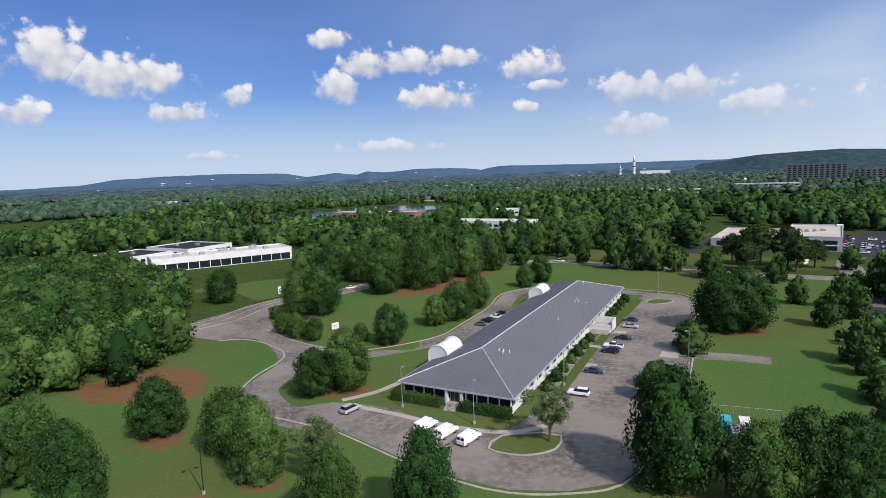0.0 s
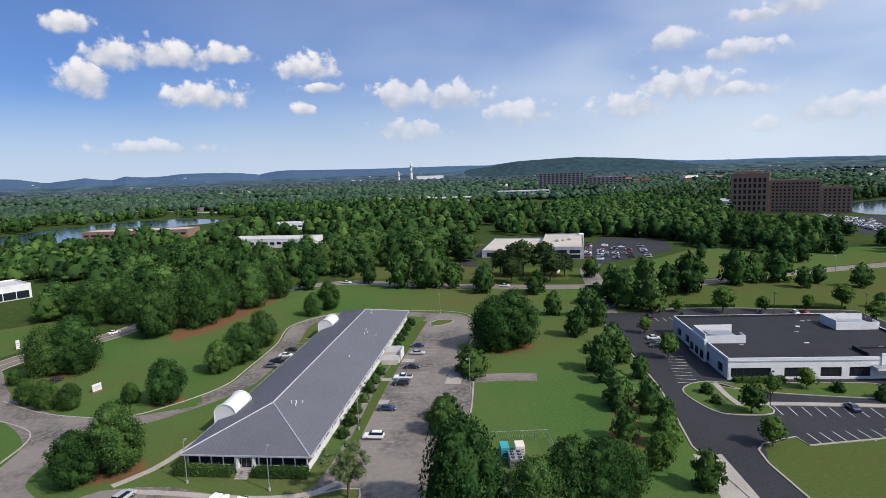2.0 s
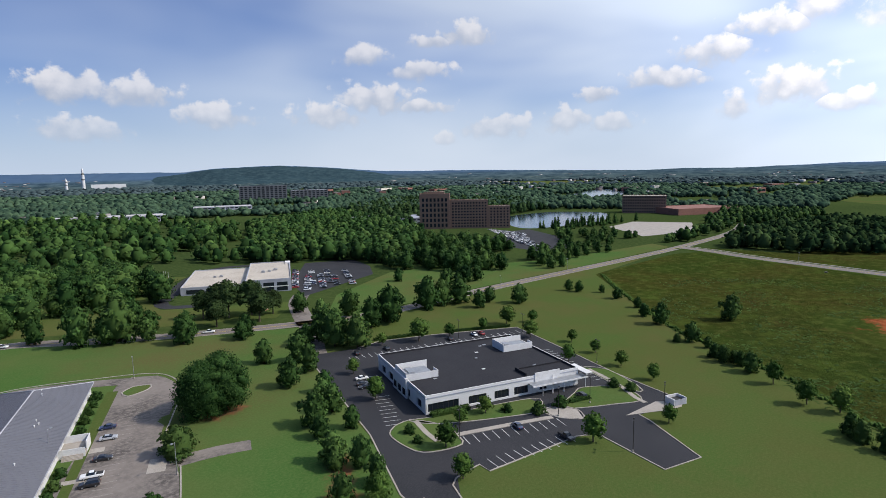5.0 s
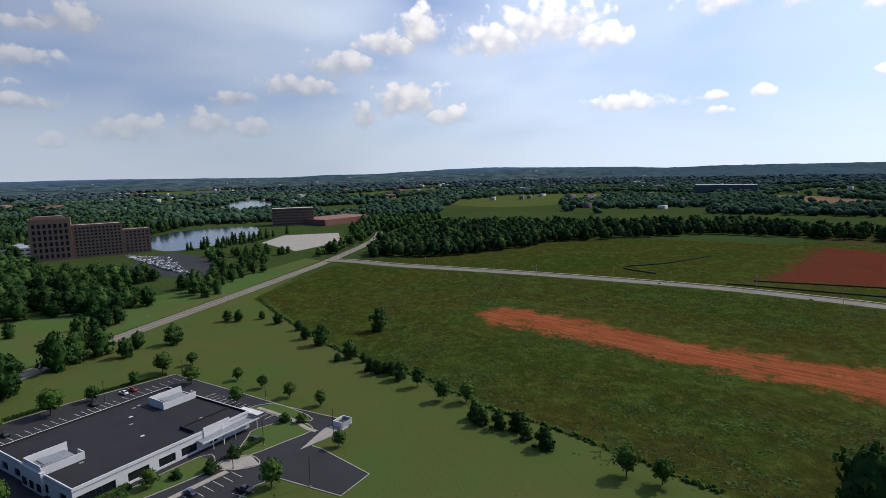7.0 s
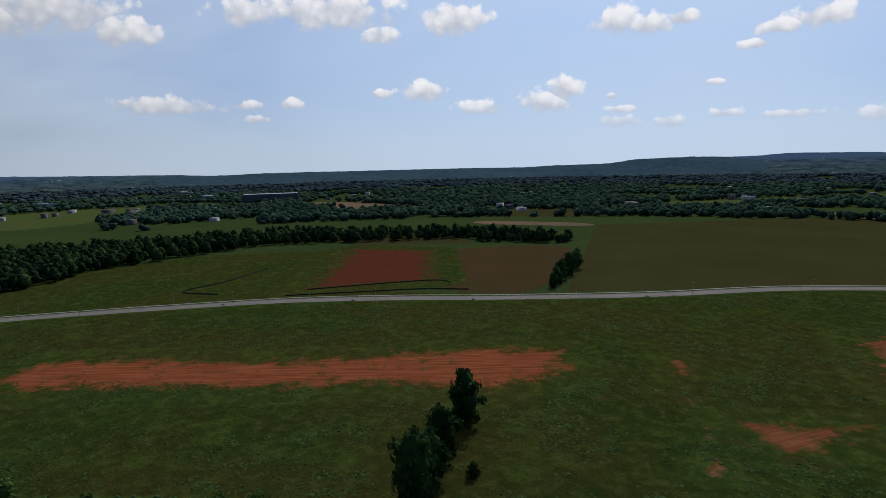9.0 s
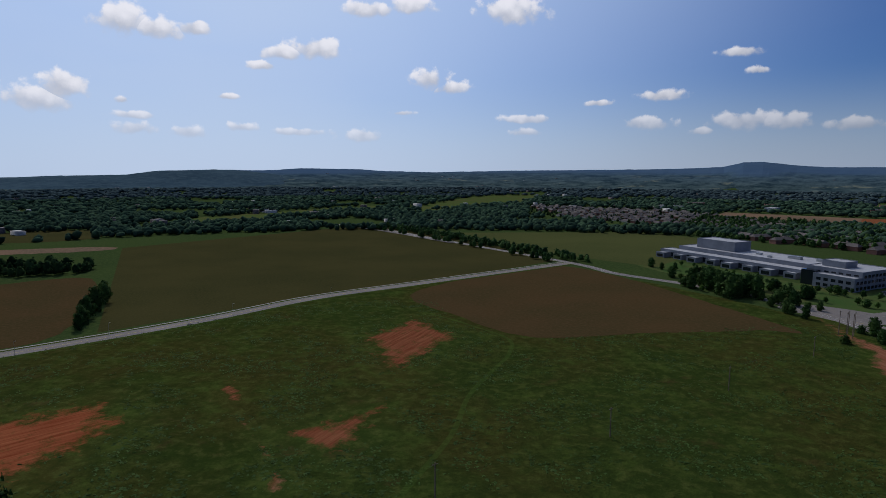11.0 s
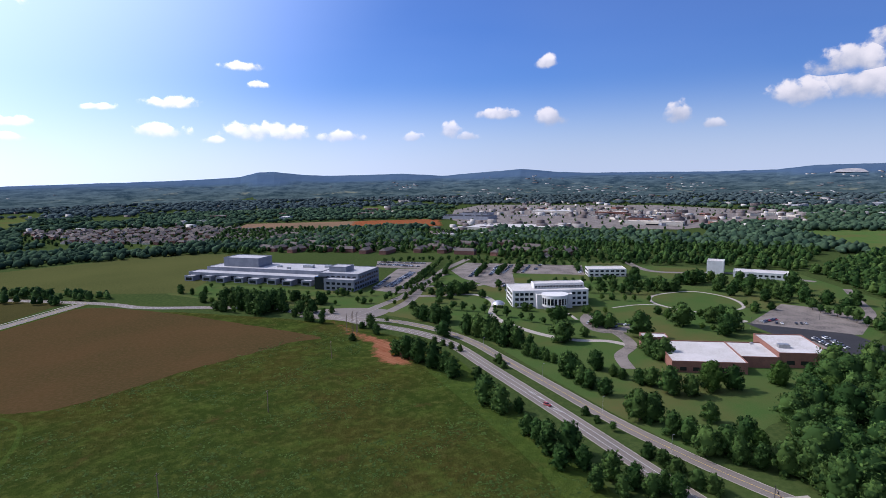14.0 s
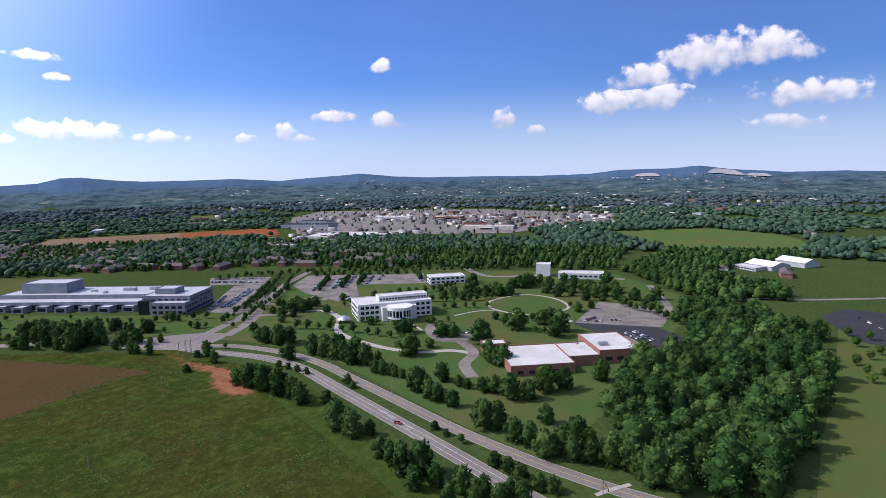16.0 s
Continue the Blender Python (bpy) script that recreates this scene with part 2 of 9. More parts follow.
def foliage(name, dark, light, through=0.2):
    m, nt, p = shader(name)
    ob = nt.nodes.new("ShaderNodeObjectInfo").outputs["Random"]
    isl = nt.nodes.new("ShaderNodeNewGeometry").outputs["Random Per Island"]
    c = mix_node(nt, isl, dark, light)
    where = nt.nodes.new("ShaderNodeNewGeometry").outputs["Position"]
    stand = step_node(nt, noise_node(nt, where, 0.06, 2.0), 0.35, 0.65, 0.75, 1.2)
    each = nt.nodes.new("ShaderNodeAttribute")
    each.attribute_name = "tree"
    both = nt.nodes.new("ShaderNodeMath")
    both.operation = "ADD"
    link(nt, ob, both.inputs[0])
    link(nt, each.outputs["Fac"], both.inputs[1])
    one = nt.nodes.new("ShaderNodeMath")
    one.operation = "FRACT"
    link(nt, both.outputs[0], one.inputs[0])
    ob = one.outputs[0]
    hsv = nt.nodes.new("ShaderNodeHueSaturation")
    link(nt, c, hsv.inputs["Color"])
    link(nt, step_node(nt, ob, 0, 1, 0.497, 0.532), hsv.inputs["Hue"])
    vary = nt.nodes.new("ShaderNodeMath")
    vary.operation = "MULTIPLY"
    link(nt, step_node(nt, ob, 0, 1, 1.3, 0.68), vary.inputs[0])
    link(nt, stand, vary.inputs[1])
    link(nt, vary.outputs[0], hsv.inputs["Value"])
    link(nt, hsv.outputs[0], p.inputs["Base Color"])
    p.inputs["Roughness"].default_value = 0.8
    p.inputs["Specular IOR Level"].default_value = 0.05 if through else 0.0
    if through:
        t = nt.nodes.new("ShaderNodeBsdfTranslucent")
        link(nt, hsv.outputs[0], t.inputs[0])
        mx = nt.nodes.new("ShaderNodeMixShader")
        mx.inputs[0].default_value = through
        link(nt, p.outputs[0], mx.inputs[1])
        link(nt, t.outputs[0], mx.inputs[2])
        link(nt, mx.outputs[0], nt.nodes["Material Output"].inputs[0])
    return m


def glassy(name, tint, rough=0.08):
    m, nt, p = shader(name)
    p.inputs["Base Color"].default_value = (*tint, 1)
    p.inputs["Roughness"].default_value = rough
    p.inputs["Specular IOR Level"].default_value = 0.5
    return m


def relief(nt, p, height, strength, distance):
    b = nt.nodes.new("ShaderNodeBump")
    b.inputs["Strength"].default_value, b.inputs["Distance"].default_value = strength, distance
    link(nt, height, b.inputs["Height"])
    link(nt, b.outputs[0], p.inputs["Normal"])
    p.inputs["Roughness"].default_value = 1.0
    p.inputs["Specular IOR Level"].default_value = 0.0


def lawn(name, main, second, third, bare):
    """Mown grass; with `bare`, brown straw and clay that thin out into it towards their outline."""
    m, nt, p = shader(name)
    where = nt.nodes.new("ShaderNodeNewGeometry").outputs["Position"]
    broad = noise_node(nt, where, 0.03, 5.0, 0.6)
    fine = noise_node(nt, where, 1.3, 5.0, 0.7)
    c = mix_node(nt, step_node(nt, broad, 0.36, 0.64), main, second)
    c = mix_node(nt, step_node(nt, noise_node(nt, where, 0.013, 5.0, 0.6), 0.47, 0.66), c, tuple(0.15 * a + 0.85 * b for a, b in zip(second, (0.092, 0.076, 0.030))))
    c = mix_node(nt, step_node(nt, fine, 0.42, 0.72), c, third)
    if bare:
        straw = mix_node(nt, step_node(nt, noise_node(nt, where, 0.5, 5.0, 0.7), 0.35, 0.65), (0.17, 0.075, 0.036), (0.105, 0.07, 0.036))
        inside = nt.nodes.new("ShaderNodeAttribute")
        inside.attribute_name = "bare"
        total = nt.nodes.new("ShaderNodeMath")
        total.operation = "MULTIPLY_ADD"
        link(nt, noise_node(nt, where, 0.22, 7.0, 0.7), total.inputs[0])
        total.inputs[1].default_value = 3.0
        link(nt, inside.outputs["Fac"], total.inputs[2])
        c = mix_node(nt, step_node(nt, total.outputs[0], 1.6, 2.2), c, straw)
    link(nt, c, p.inputs["Base Color"])
    relief(nt, p, fine, 0.6, 0.1)
    return m


M_LAWN = lawn("lawn_grass", (0.044, 0.100, 0.024), (0.072, 0.102, 0.030), (0.080, 0.120, 0.036), 0.0)
M_LAWN_DRY = lawn("dry_lawn_grass", (0.052, 0.090, 0.022), (0.066, 0.080, 0.023), (0.080, 0.098, 0.030), 0.0)
M_TURF = lawn("campus_turf", (0.036, 0.080, 0.020), (0.056, 0.082, 0.025), (0.064, 0.096, 0.030), 0.0)
M_GROUND = surface("rough_ground_grass", (0.038, 0.060, 0.017), (0.028, 0.048, 0.015), (0.055, 0.075, 0.024), 0.006, 0.3, 0.95, gloss=0.0)
M_CROP = surface("ripening_crop", (0.050, 0.046, 0.016), (0.036, 0.037, 0.013), (0.062, 0.054, 0.02), 0.012, 0.5, 0.95, 0.8, 0.4, gloss=0.0)
M_OLIVE = surface("olive_pasture", (0.066, 0.074, 0.024), (0.052, 0.062, 0.020), (0.082, 0.084, 0.030), 0.008, 0.4, 0.95, 0.5, 0.3, gloss=0.0)
M_FALLOW = surface("fallow_field", (0.17, 0.105, 0.065), (0.12, 0.088, 0.055), (0.20, 0.13, 0.085), 0.01, 0.2, 0.95, gloss=0.0)
M_BROWN = surface("brown_stubble", (0.064, 0.041, 0.017), (0.050, 0.038, 0.015), (0.078, 0.049, 0.023), 0.015, 0.4, 0.95, 0.6, 0.3, gloss=0.0)
M_CLAY = surface("red_clay", (0.20, 0.05, 0.02), (0.14, 0.05, 0.022), (0.26, 0.11, 0.05), 0.06, 0.7, 0.95, 0.8, 0.3, gloss=0.0)


def meadow_colour(nt, where, lush=0.0):
    broad = noise_node(nt, where, 0.009, 4.0, 0.55)
    drift = noise_node(nt, where, 0.05, 6.0, 0.7)
    tuft = noise_node(nt, where, 0.16, 9.0, 0.74)
    c = mix_node(nt, step_node(nt, broad, 0.42, 0.58), (0.0273, 0.0430, 0.0089), (0.0405, 0.0404, 0.0098))
    c = mix_node(nt, step_node(nt, drift, 0.5, 0.68), c, (0.0486, 0.0714, 0.0136))
    c = mix_node(nt, step_node(nt, drift, 0.42, 0.28), c, (0.0560, 0.0430, 0.0144))
    c = mix_node(nt, step_node(nt, tuft, 0.50, 0.70), c, (0.0709, 0.0826, 0.0196))
    c = mix_node(nt, step_node(nt, tuft, 0.48, 0.30), c, (0.0203, 0.0319, 0.0076))
    if lush:
        c = mix_node(nt, lush, c, (0.0576, 0.1050, 0.0200))
    return c, tuft


def meadow(name, lush=0.0):
    m, nt, p = shader(name)
    where = nt.nodes.new("ShaderNodeNewGeometry").outputs["Position"]
    c, tuft = meadow_colour(nt, where, lush)
    link(nt, c, p.inputs["Base Color"])
    relief(nt, p, tuft, 1.0, 1.6)
    return m


def clay_with_ruts(name, dark, pale, cover, along=54.0):
    """Bare red clay that thins out into meadow towards its outline."""
    m, nt, p = shader(name)
    where = nt.nodes.new("ShaderNodeNewGeometry").outputs["Position"]
    turn = nt.nodes.new("ShaderNodeMapping")
    turn.vector_type = "TEXTURE"
    turn.inputs["Rotation"].default_value = (0, 0, radians(along))
    turn.inputs["Scale"].default_value = (28, 2, 1)
    link(nt, where, turn.inputs["Vector"])
    ruts = noise_node(nt, turn.outputs[0], 1.0, 6.0, 0.65)
    blot = noise_node(nt, where, 0.09, 8.0, 0.75)
    fine = noise_node(nt, where, 0.8, 4.0, 0.65)
    c = mix_node(nt, step_node(nt, ruts, 0.38, 0.7), dark, pale)
    c = mix_node(nt, step_node(nt, fine, 0.5, 0.75), c, tuple(0.6 * a + 0.4 * b for a, b in zip(dark, pale)))
    grass, tuft = meadow_colour(nt, where)
    bare = nt.nodes.new("ShaderNodeAttribute")
    bare.attribute_name = "bare"
    total = nt.nodes.new("ShaderNodeMath")
    total.operation = "MULTIPLY_ADD"
    link(nt, blot, total.inputs[0])
    total.inputs[1].default_value = 4.0
    link(nt, bare.outputs["Fac"], total.inputs[2])
    c = mix_node(nt, step_node(nt, total.outputs[0], 2.35 - cover, 3.0 - cover), grass, c)
    link(nt, c, p.inputs["Base Color"])
    relief(nt, p, ruts, 0.8, 0.3)
    return m


M_MEADOW = meadow("meadow_grass")
M_STRIP = meadow("lush_meadow_grass", 0.3)
M_RUTS = clay_with_ruts("rutted_red_clay", (0.165, 0.040, 0.016), (0.30, 0.10, 0.042), 0.12)
M_WISPS = clay_with_ruts("clay_under_grass", (0.13, 0.036, 0.016), (0.24, 0.095, 0.045), 0.15, 75.0)
M_SITE = clay_with_ruts("dug_red_clay", (0.16, 0.055, 0.026), (0.27, 0.13, 0.075), 0.3, 100.0)
M_RED_FIELD = clay_with_ruts("graded_red_clay", (0.088, 0.024, 0.014), (0.12, 0.036, 0.02), 0.42)
M_STRAW = lawn("straw_bed", (0.044, 0.100, 0.024), (0.072, 0.102, 0.030), (0.080, 0.120, 0.036), 1.0)
M_ASPHALT = surface("old_asphalt", (0.180, 0.156, 0.136), (0.078, 0.069, 0.062), (0.205, 0.178, 0.155), 0.055, 0.7, 0.92, gloss=0.15, lo=0.41, hi=0.60)
M_ASPHALT_NEW = surface("new_asphalt", (0.031, 0.031, 0.034), (0.023, 0.024, 0.027), (0.046, 0.046, 0.050), 0.06, 3.0, 0.9, 0.05, 0.02, gloss=0.12)
M_ROAD = surface("road_asphalt", (0.16, 0.137, 0.118), (0.122, 0.106, 0.093), (0.18, 0.156, 0.136), 0.03, 1.2, 0.9)
M_CONCRETE = surface("concrete", (0.31, 0.278, 0.235), (0.24, 0.215, 0.182), (0.36, 0.325, 0.28), 0.2, 3.0, 0.85)
M_LINE = surface("road_paint", (0.58, 0.58, 0.56), (0.42, 0.42, 0.40), None, 0.6, 4.0, 0.7)
M_LINE_Y = surface("yellow_road_paint", (0.62, 0.42, 0.06), (0.5, 0.35, 0.08), None, 0.6, 4.0, 0.7)
M_WHITE = surface("white_wall_paint", (0.58, 0.575, 0.56), (0.50, 0.495, 0.48), (0.64, 0.635, 0.62), 0.25, 4.0, 0.7)
M_CREAM = surface("cream_stucco", (0.62, 0.57, 0.48), (0.55, 0.50, 0.42), None, 0.3, 4.0, 0.8)
M_BRICK = surface("red_brick", (0.22, 0.10, 0.07), (0.17, 0.08, 0.06), (0.27, 0.13, 0.10), 0.4, 6.0, 0.85)
M_TAN_BRICK = surface("brown_brick", (0.20, 0.125, 0.09), (0.165, 0.10, 0.075), (0.24, 0.15, 0.11), 0.1, 2.0, 0.85)
M_GREY_WALL = surface("grey_wall_panel", (0.34, 0.35, 0.38), (0.28, 0.29, 0.32), None, 0.15, 2.0, 0.6)
M_GREY_ROOF = surface("grey_standing_seam_metal", (0.125, 0.125, 0.138), (0.112, 0.112, 0.124), (0.138, 0.138, 0.15), 0.1, 1.5, 0.5, metal=0.2, gloss=0.4)
M_BLACK_ROOF = surface("black_roof_membrane", (0.026, 0.026, 0.029), (0.020, 0.020, 0.023), (0.036, 0.036, 0.040), 0.12, 2.5, 0.85, gloss=0.12)
M_WHITE_ROOF = surface("white_roof_membrane", (0.46, 0.44, 0.42), (0.36, 0.34, 0.31), (0.54, 0.52, 0.50), 0.08, 1.0, 0.85, gloss=0.15)
M_PALE_ROOF = surface("pale_grey_roof_membrane", (0.36, 0.36, 0.37), (0.28, 0.28, 0.29), (0.42, 0.42, 0.43), 0.05, 1.0, 0.85, gloss=0.15)
M_SLATE = surface("slate_grey_panel", (0.23, 0.24, 0.27), (0.18, 0.19, 0.22), None, 0.12, 2.0, 0.6)
M_TAN_ROOF = surface("tan_roof_gravel", (0.42, 0.37, 0.30), (0.33, 0.29, 0.24), (0.48, 0.43, 0.36), 0.06, 1.0, 0.9)
M_SHINGLE = surface("weathered_shingle", (0.10, 0.083, 0.075), (0.075, 0.064, 0.06), (0.13, 0.108, 0.098), 0.05, 1.5, 0.9)
M_GLASS = glassy("dark_window_glass", (0.012, 0.016, 0.022))
M_BARK = surface("bark", (0.10, 0.075, 0.055), (0.07, 0.055, 0.04), None, 1.0, 12.0, 0.95)
M_METAL = surface("grey_galvanised_metal", (0.40, 0.41, 0.42), (0.33, 0.34, 0.35), None, 0.8, 8.0, 0.45, metal=0.7)
M_DARK_METAL = surface("dark_bronze_metal", (0.05, 0.045, 0.04), (0.035, 0.032, 0.03), None, 0.8, 8.0, 0.5, metal=0.5)
M_POLE = surface("weathered_pole_wood", (0.22, 0.16, 0.12), (0.16, 0.12, 0.09), None, 0.8, 9.0, 0.9)
M_CAP = surface("pale_painted_metal", (0.36, 0.36, 0.38), (0.30, 0.30, 0.32), None, 0.8, 8.0, 0.6)
M_RUBBER = surface("tyre_rubber", (0.02, 0.02, 0.02), (0.03, 0.03, 0.03), None, 2, 10, 0.8)
M_WATER = glassy("lake_water", (0.03, 0.05, 0.065), 0.12)
F_OAK = foliage("oak_leaves", (0.013, 0.034, 0.009), (0.070, 0.120, 0.029), 0.18)
F_PEAR = foliage("pear_leaves", (0.014, 0.038, 0.010), (0.070, 0.124, 0.031), 0.18)
F_PINE = foliage("pine_needles", (0.018, 0.034, 0.012), (0.046, 0.068, 0.020), 0.1)
F_LIGHT = foliage("light_leaves", (0.038, 0.074, 0.014), (0.086, 0.135, 0.028))
F_BARE = foliage("sparse_leaves", (0.060, 0.090, 0.034), (0.125, 0.160, 0.068))
F_HEDGE = foliage("hedge_leaves", (0.022, 0.045, 0.011), (0.046, 0.078, 0.019), 0.1)
F_TUFT = foliage("tall_grass", (0.044, 0.074, 0.016), (0.082, 0.116, 0.029), 0.3)
# blue distance haze put into the leaf colours, slight in far, strong in distant
F_FAR = foliage("hazed_far_leaves", (0.020, 0.042, 0.026), (0.062, 0.098, 0.055), 0.0)
F_DISTANT = foliage("hazed_distant_leaves", (0.046, 0.076, 0.076), (0.084, 0.118, 0.112), 0.0)

M_DARK_WALL = surface("dark_office_cladding", (0.11, 0.115, 0.125), (0.09, 0.095, 0.10), None, 0.05, 1.0, 0.6)
F_WEED = foliage("tall_weeds", (0.045, 0.085, 0.017), (0.085, 0.135, 0.032), 0.25)
M_DIGGER = surface("worn_yellow_paint", (0.45, 0.28, 0.03), (0.36, 0.23, 0.04), None, 0.8, 6.0, 0.5)
# darker copy of the leaves, with the shade on these woods put into its colour
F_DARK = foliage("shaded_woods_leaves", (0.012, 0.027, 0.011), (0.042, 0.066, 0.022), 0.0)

# ---- building helpers ----
from mathutils.geometry import tessellate_polygon

rng = random.Random(7)


def part(name, bm, material, parent=None, label=""):
    """Links a bmesh as one mesh object under a thing or a part."""
    me = bpy.data.meshes.new(name)
    bm.to_mesh(me)
    bm.free()
    return raw(name, me, material, parent, label)


def raw(name, me, material, parent=None, label=""):
    if material is not None and not me.materials:
        me.materials.append(material)
    ob = new(name, me)
    if parent is not None:
        ob.parent = parent
    if label:
        ob["label"] = label
    return ob


def thing(name, m, label, category, group="", kind=""):
    ob = new(name)
    ob.empty_display_size = 0.5
    ob.matrix_basis = m
    return tagged(ob, label, category, group, kind)


def box(bm, x0, x1, y0, y1, z0, z1):
    vs = [bm.verts.new((x, y, z)) for z in (z0, z1) for x, y in ((x0, y0), (x1, y0), (x1, y1), (x0, y1))]
    for f in ((3, 2, 1, 0), (4, 5, 6, 7), (0, 1, 5, 4), (1, 2, 6, 5), (2, 3, 7, 6), (3, 0, 4, 7)):
        bm.faces.new([vs[i] for i in f])
    return bm


def boxes(*bs):
    bm = bmesh.new()
    for b in bs:
        box(bm, *b)
    return bm


def tube(bm, a, b, ra, rb, n=6):
    a, b = Vector(a), Vector(b)
    q = (b - a).to_track_quat("Z", "Y")
    rings = []
    for p, r in ((a, ra), (b, rb)):
        rings.append([bm.verts.new(p + q @ Vector((r * math.cos(i * math.tau / n), r * math.sin(i * math.tau / n), 0))) for i in range(n)])
    for i in range(n):
        bm.faces.new((rings[0][i], rings[0][(i + 1) % n], rings[1][(i + 1) % n], rings[1][i]))
    bm.faces.new(rings[0][::-1])
    bm.faces.new(rings[1])


def rod(a, b, ra, rb=None, n=6):
    bm = bmesh.new()
    tube(bm, a, b, ra, ra if rb is None else rb, n)
    return bm


def smooth_line(pts, step=6.0, closed=False):
    """A Catmull-Rom line through the points."""
    p = [Vector((*q[:2], 0)) for q in pts]
    n = len(p)
    res = []
    for i in range(n if closed else n - 1):
        if closed:
            a, b, c, d = p[i - 1], p[i], p[(i + 1) % n], p[(i + 2) % n]
        else:
            a, b, c, d = p[max(i - 1, 0)], p[i], p[i + 1], p[min(i + 2, n - 1)]
        k = max(1, int((c - b).length / step))
        for j in range(k):
            t = j / k
            res.append(0.5 * ((2 * b) + (c - a) * t + (2 * a - 5 * b + 4 * c - d) * t * t + (3 * b - a - 3 * c + d) * t ** 3))
    if not closed:
        res.append(p[-1])
    return res


def offsets(line, closed=False):
    n = len(line)
    res = []
    for i in range(n):
        a = line[i - 1] if i or closed else line[0]
        b = line[(i + 1) % n] if i + 1 < n or closed else line[-1]
        d = (b - a).normalized()
        res.append(Vector((-d.y, d.x, 0)))
    return res


def ribbon(name, line, lo, hi, z0, z1, material, label="", kind="structure", closed=False, parent=None):
    """A strip along a line from side offset lo to hi, with real thickness."""
    side = offsets(line, closed)
    verts, faces = [], []
    for p, s in zip(line, side):
        for off, z in ((lo, z0), (lo, z1), (hi, z1), (hi, z0)):
            q = p + s * off
            verts.append((q.x, q.y, z + ground_z(q.x, q.y)))
    n = len(line)
    for i in range(n if closed else n - 1):
        a, b = 4 * i, 4 * ((i + 1) % n)
        for j in range(3):
            faces.append((a + j, a + j + 1, b + j + 1, b + j))
    me = bpy.data.meshes.new(name)
    me.from_pydata(verts, [], faces)
    return tagged(raw(name, me, material, parent), label, "", "", kind)


def patch(name, pts, z, material, label="", smooth=True, ragged=0.0, kind="structure"):
    """A flat area laid on the ground."""
    line = smooth_line(pts, 5.0, True) if smooth else [Vector((*p[:2], 0)) for p in pts]
    if ragged:
        fine = []
        for i, p in enumerate(line):
            q = line[(i + 1) % len(line)]
            k = max(1, int((q - p).length / 1.6))
            fine += [p.lerp(q, j / k) for j in range(k)]
        line = [p + s * ragged * (noise.noise(p * 0.09) + 0.25 * noise.noise(p * 0.45)) for p, s in zip(fine, offsets(fine, True))]
    me = bpy.data.meshes.new(name)
    tris = tessellate_polygon([line])
    faces = []
    for i, j, k in tris:
        p, q, w = line[i], line[j], line[k]
        up = (q.x - p.x) * (w.y - p.y) - (q.y - p.y) * (w.x - p.x)
        faces.append((i, j, k) if up > 0 else (i, k, j))
    me.from_pydata([(p.x, p.y, z) for p in line], [], faces)
    return tagged(raw(name, me, material), label, "", "", kind)


def from_arrays(name, verts, sizes, loops, material, parent=None, label=""):
    """A mesh from flat arrays: vertex places, corners per face, corner indices."""
    me = bpy.data.meshes.new(name)
    me.vertices.add(len(verts))
    me.vertices.foreach_set("co", np.asarray(verts, np.float32).ravel())
    me.loops.add(len(loops))
    me.loops.foreach_set("vertex_index", np.asarray(loops, np.int32))
    me.polygons.add(len(sizes))
    starts = np.concatenate([[0], np.cumsum(sizes)[:-1]]).astype(np.int32)
    me.polygons.foreach_set("loop_start", starts)
    me.update(calc_edges=True)
    me.validate()
    return raw(name, me, material, parent, label)


def inside(x, y, poly):
    hit = False
    for i in range(len(poly)):
        (x0, y0), (x1, y1) = poly[i - 1][:2], poly[i][:2]
        if (y0 > y) != (y1 > y) and x < (x1 - x0) * (y - y0) / (y1 - y0) + x0:
            hit = not hit
    return hit


def scatter_points(poly, spacing, seed, jitter=0.45, keep=lambda x, y: True):
    r = random.Random(seed)
    xs, ys = [p[0] for p in poly], [p[1] for p in poly]
    res, row = [], 0
    y = min(ys)
    while y < max(ys):
        x = min(xs) + (spacing / 2 if row % 2 else 0)
        while x < max(xs):
            px, py = x + r.uniform(-jitter, jitter) * spacing, y + r.uniform(-jitter, jitter) * spacing
            if inside(px, py, poly) and keep(px, py):
                res.append((px, py))
            x += spacing
        y += spacing * 0.87
        row += 1
    return res


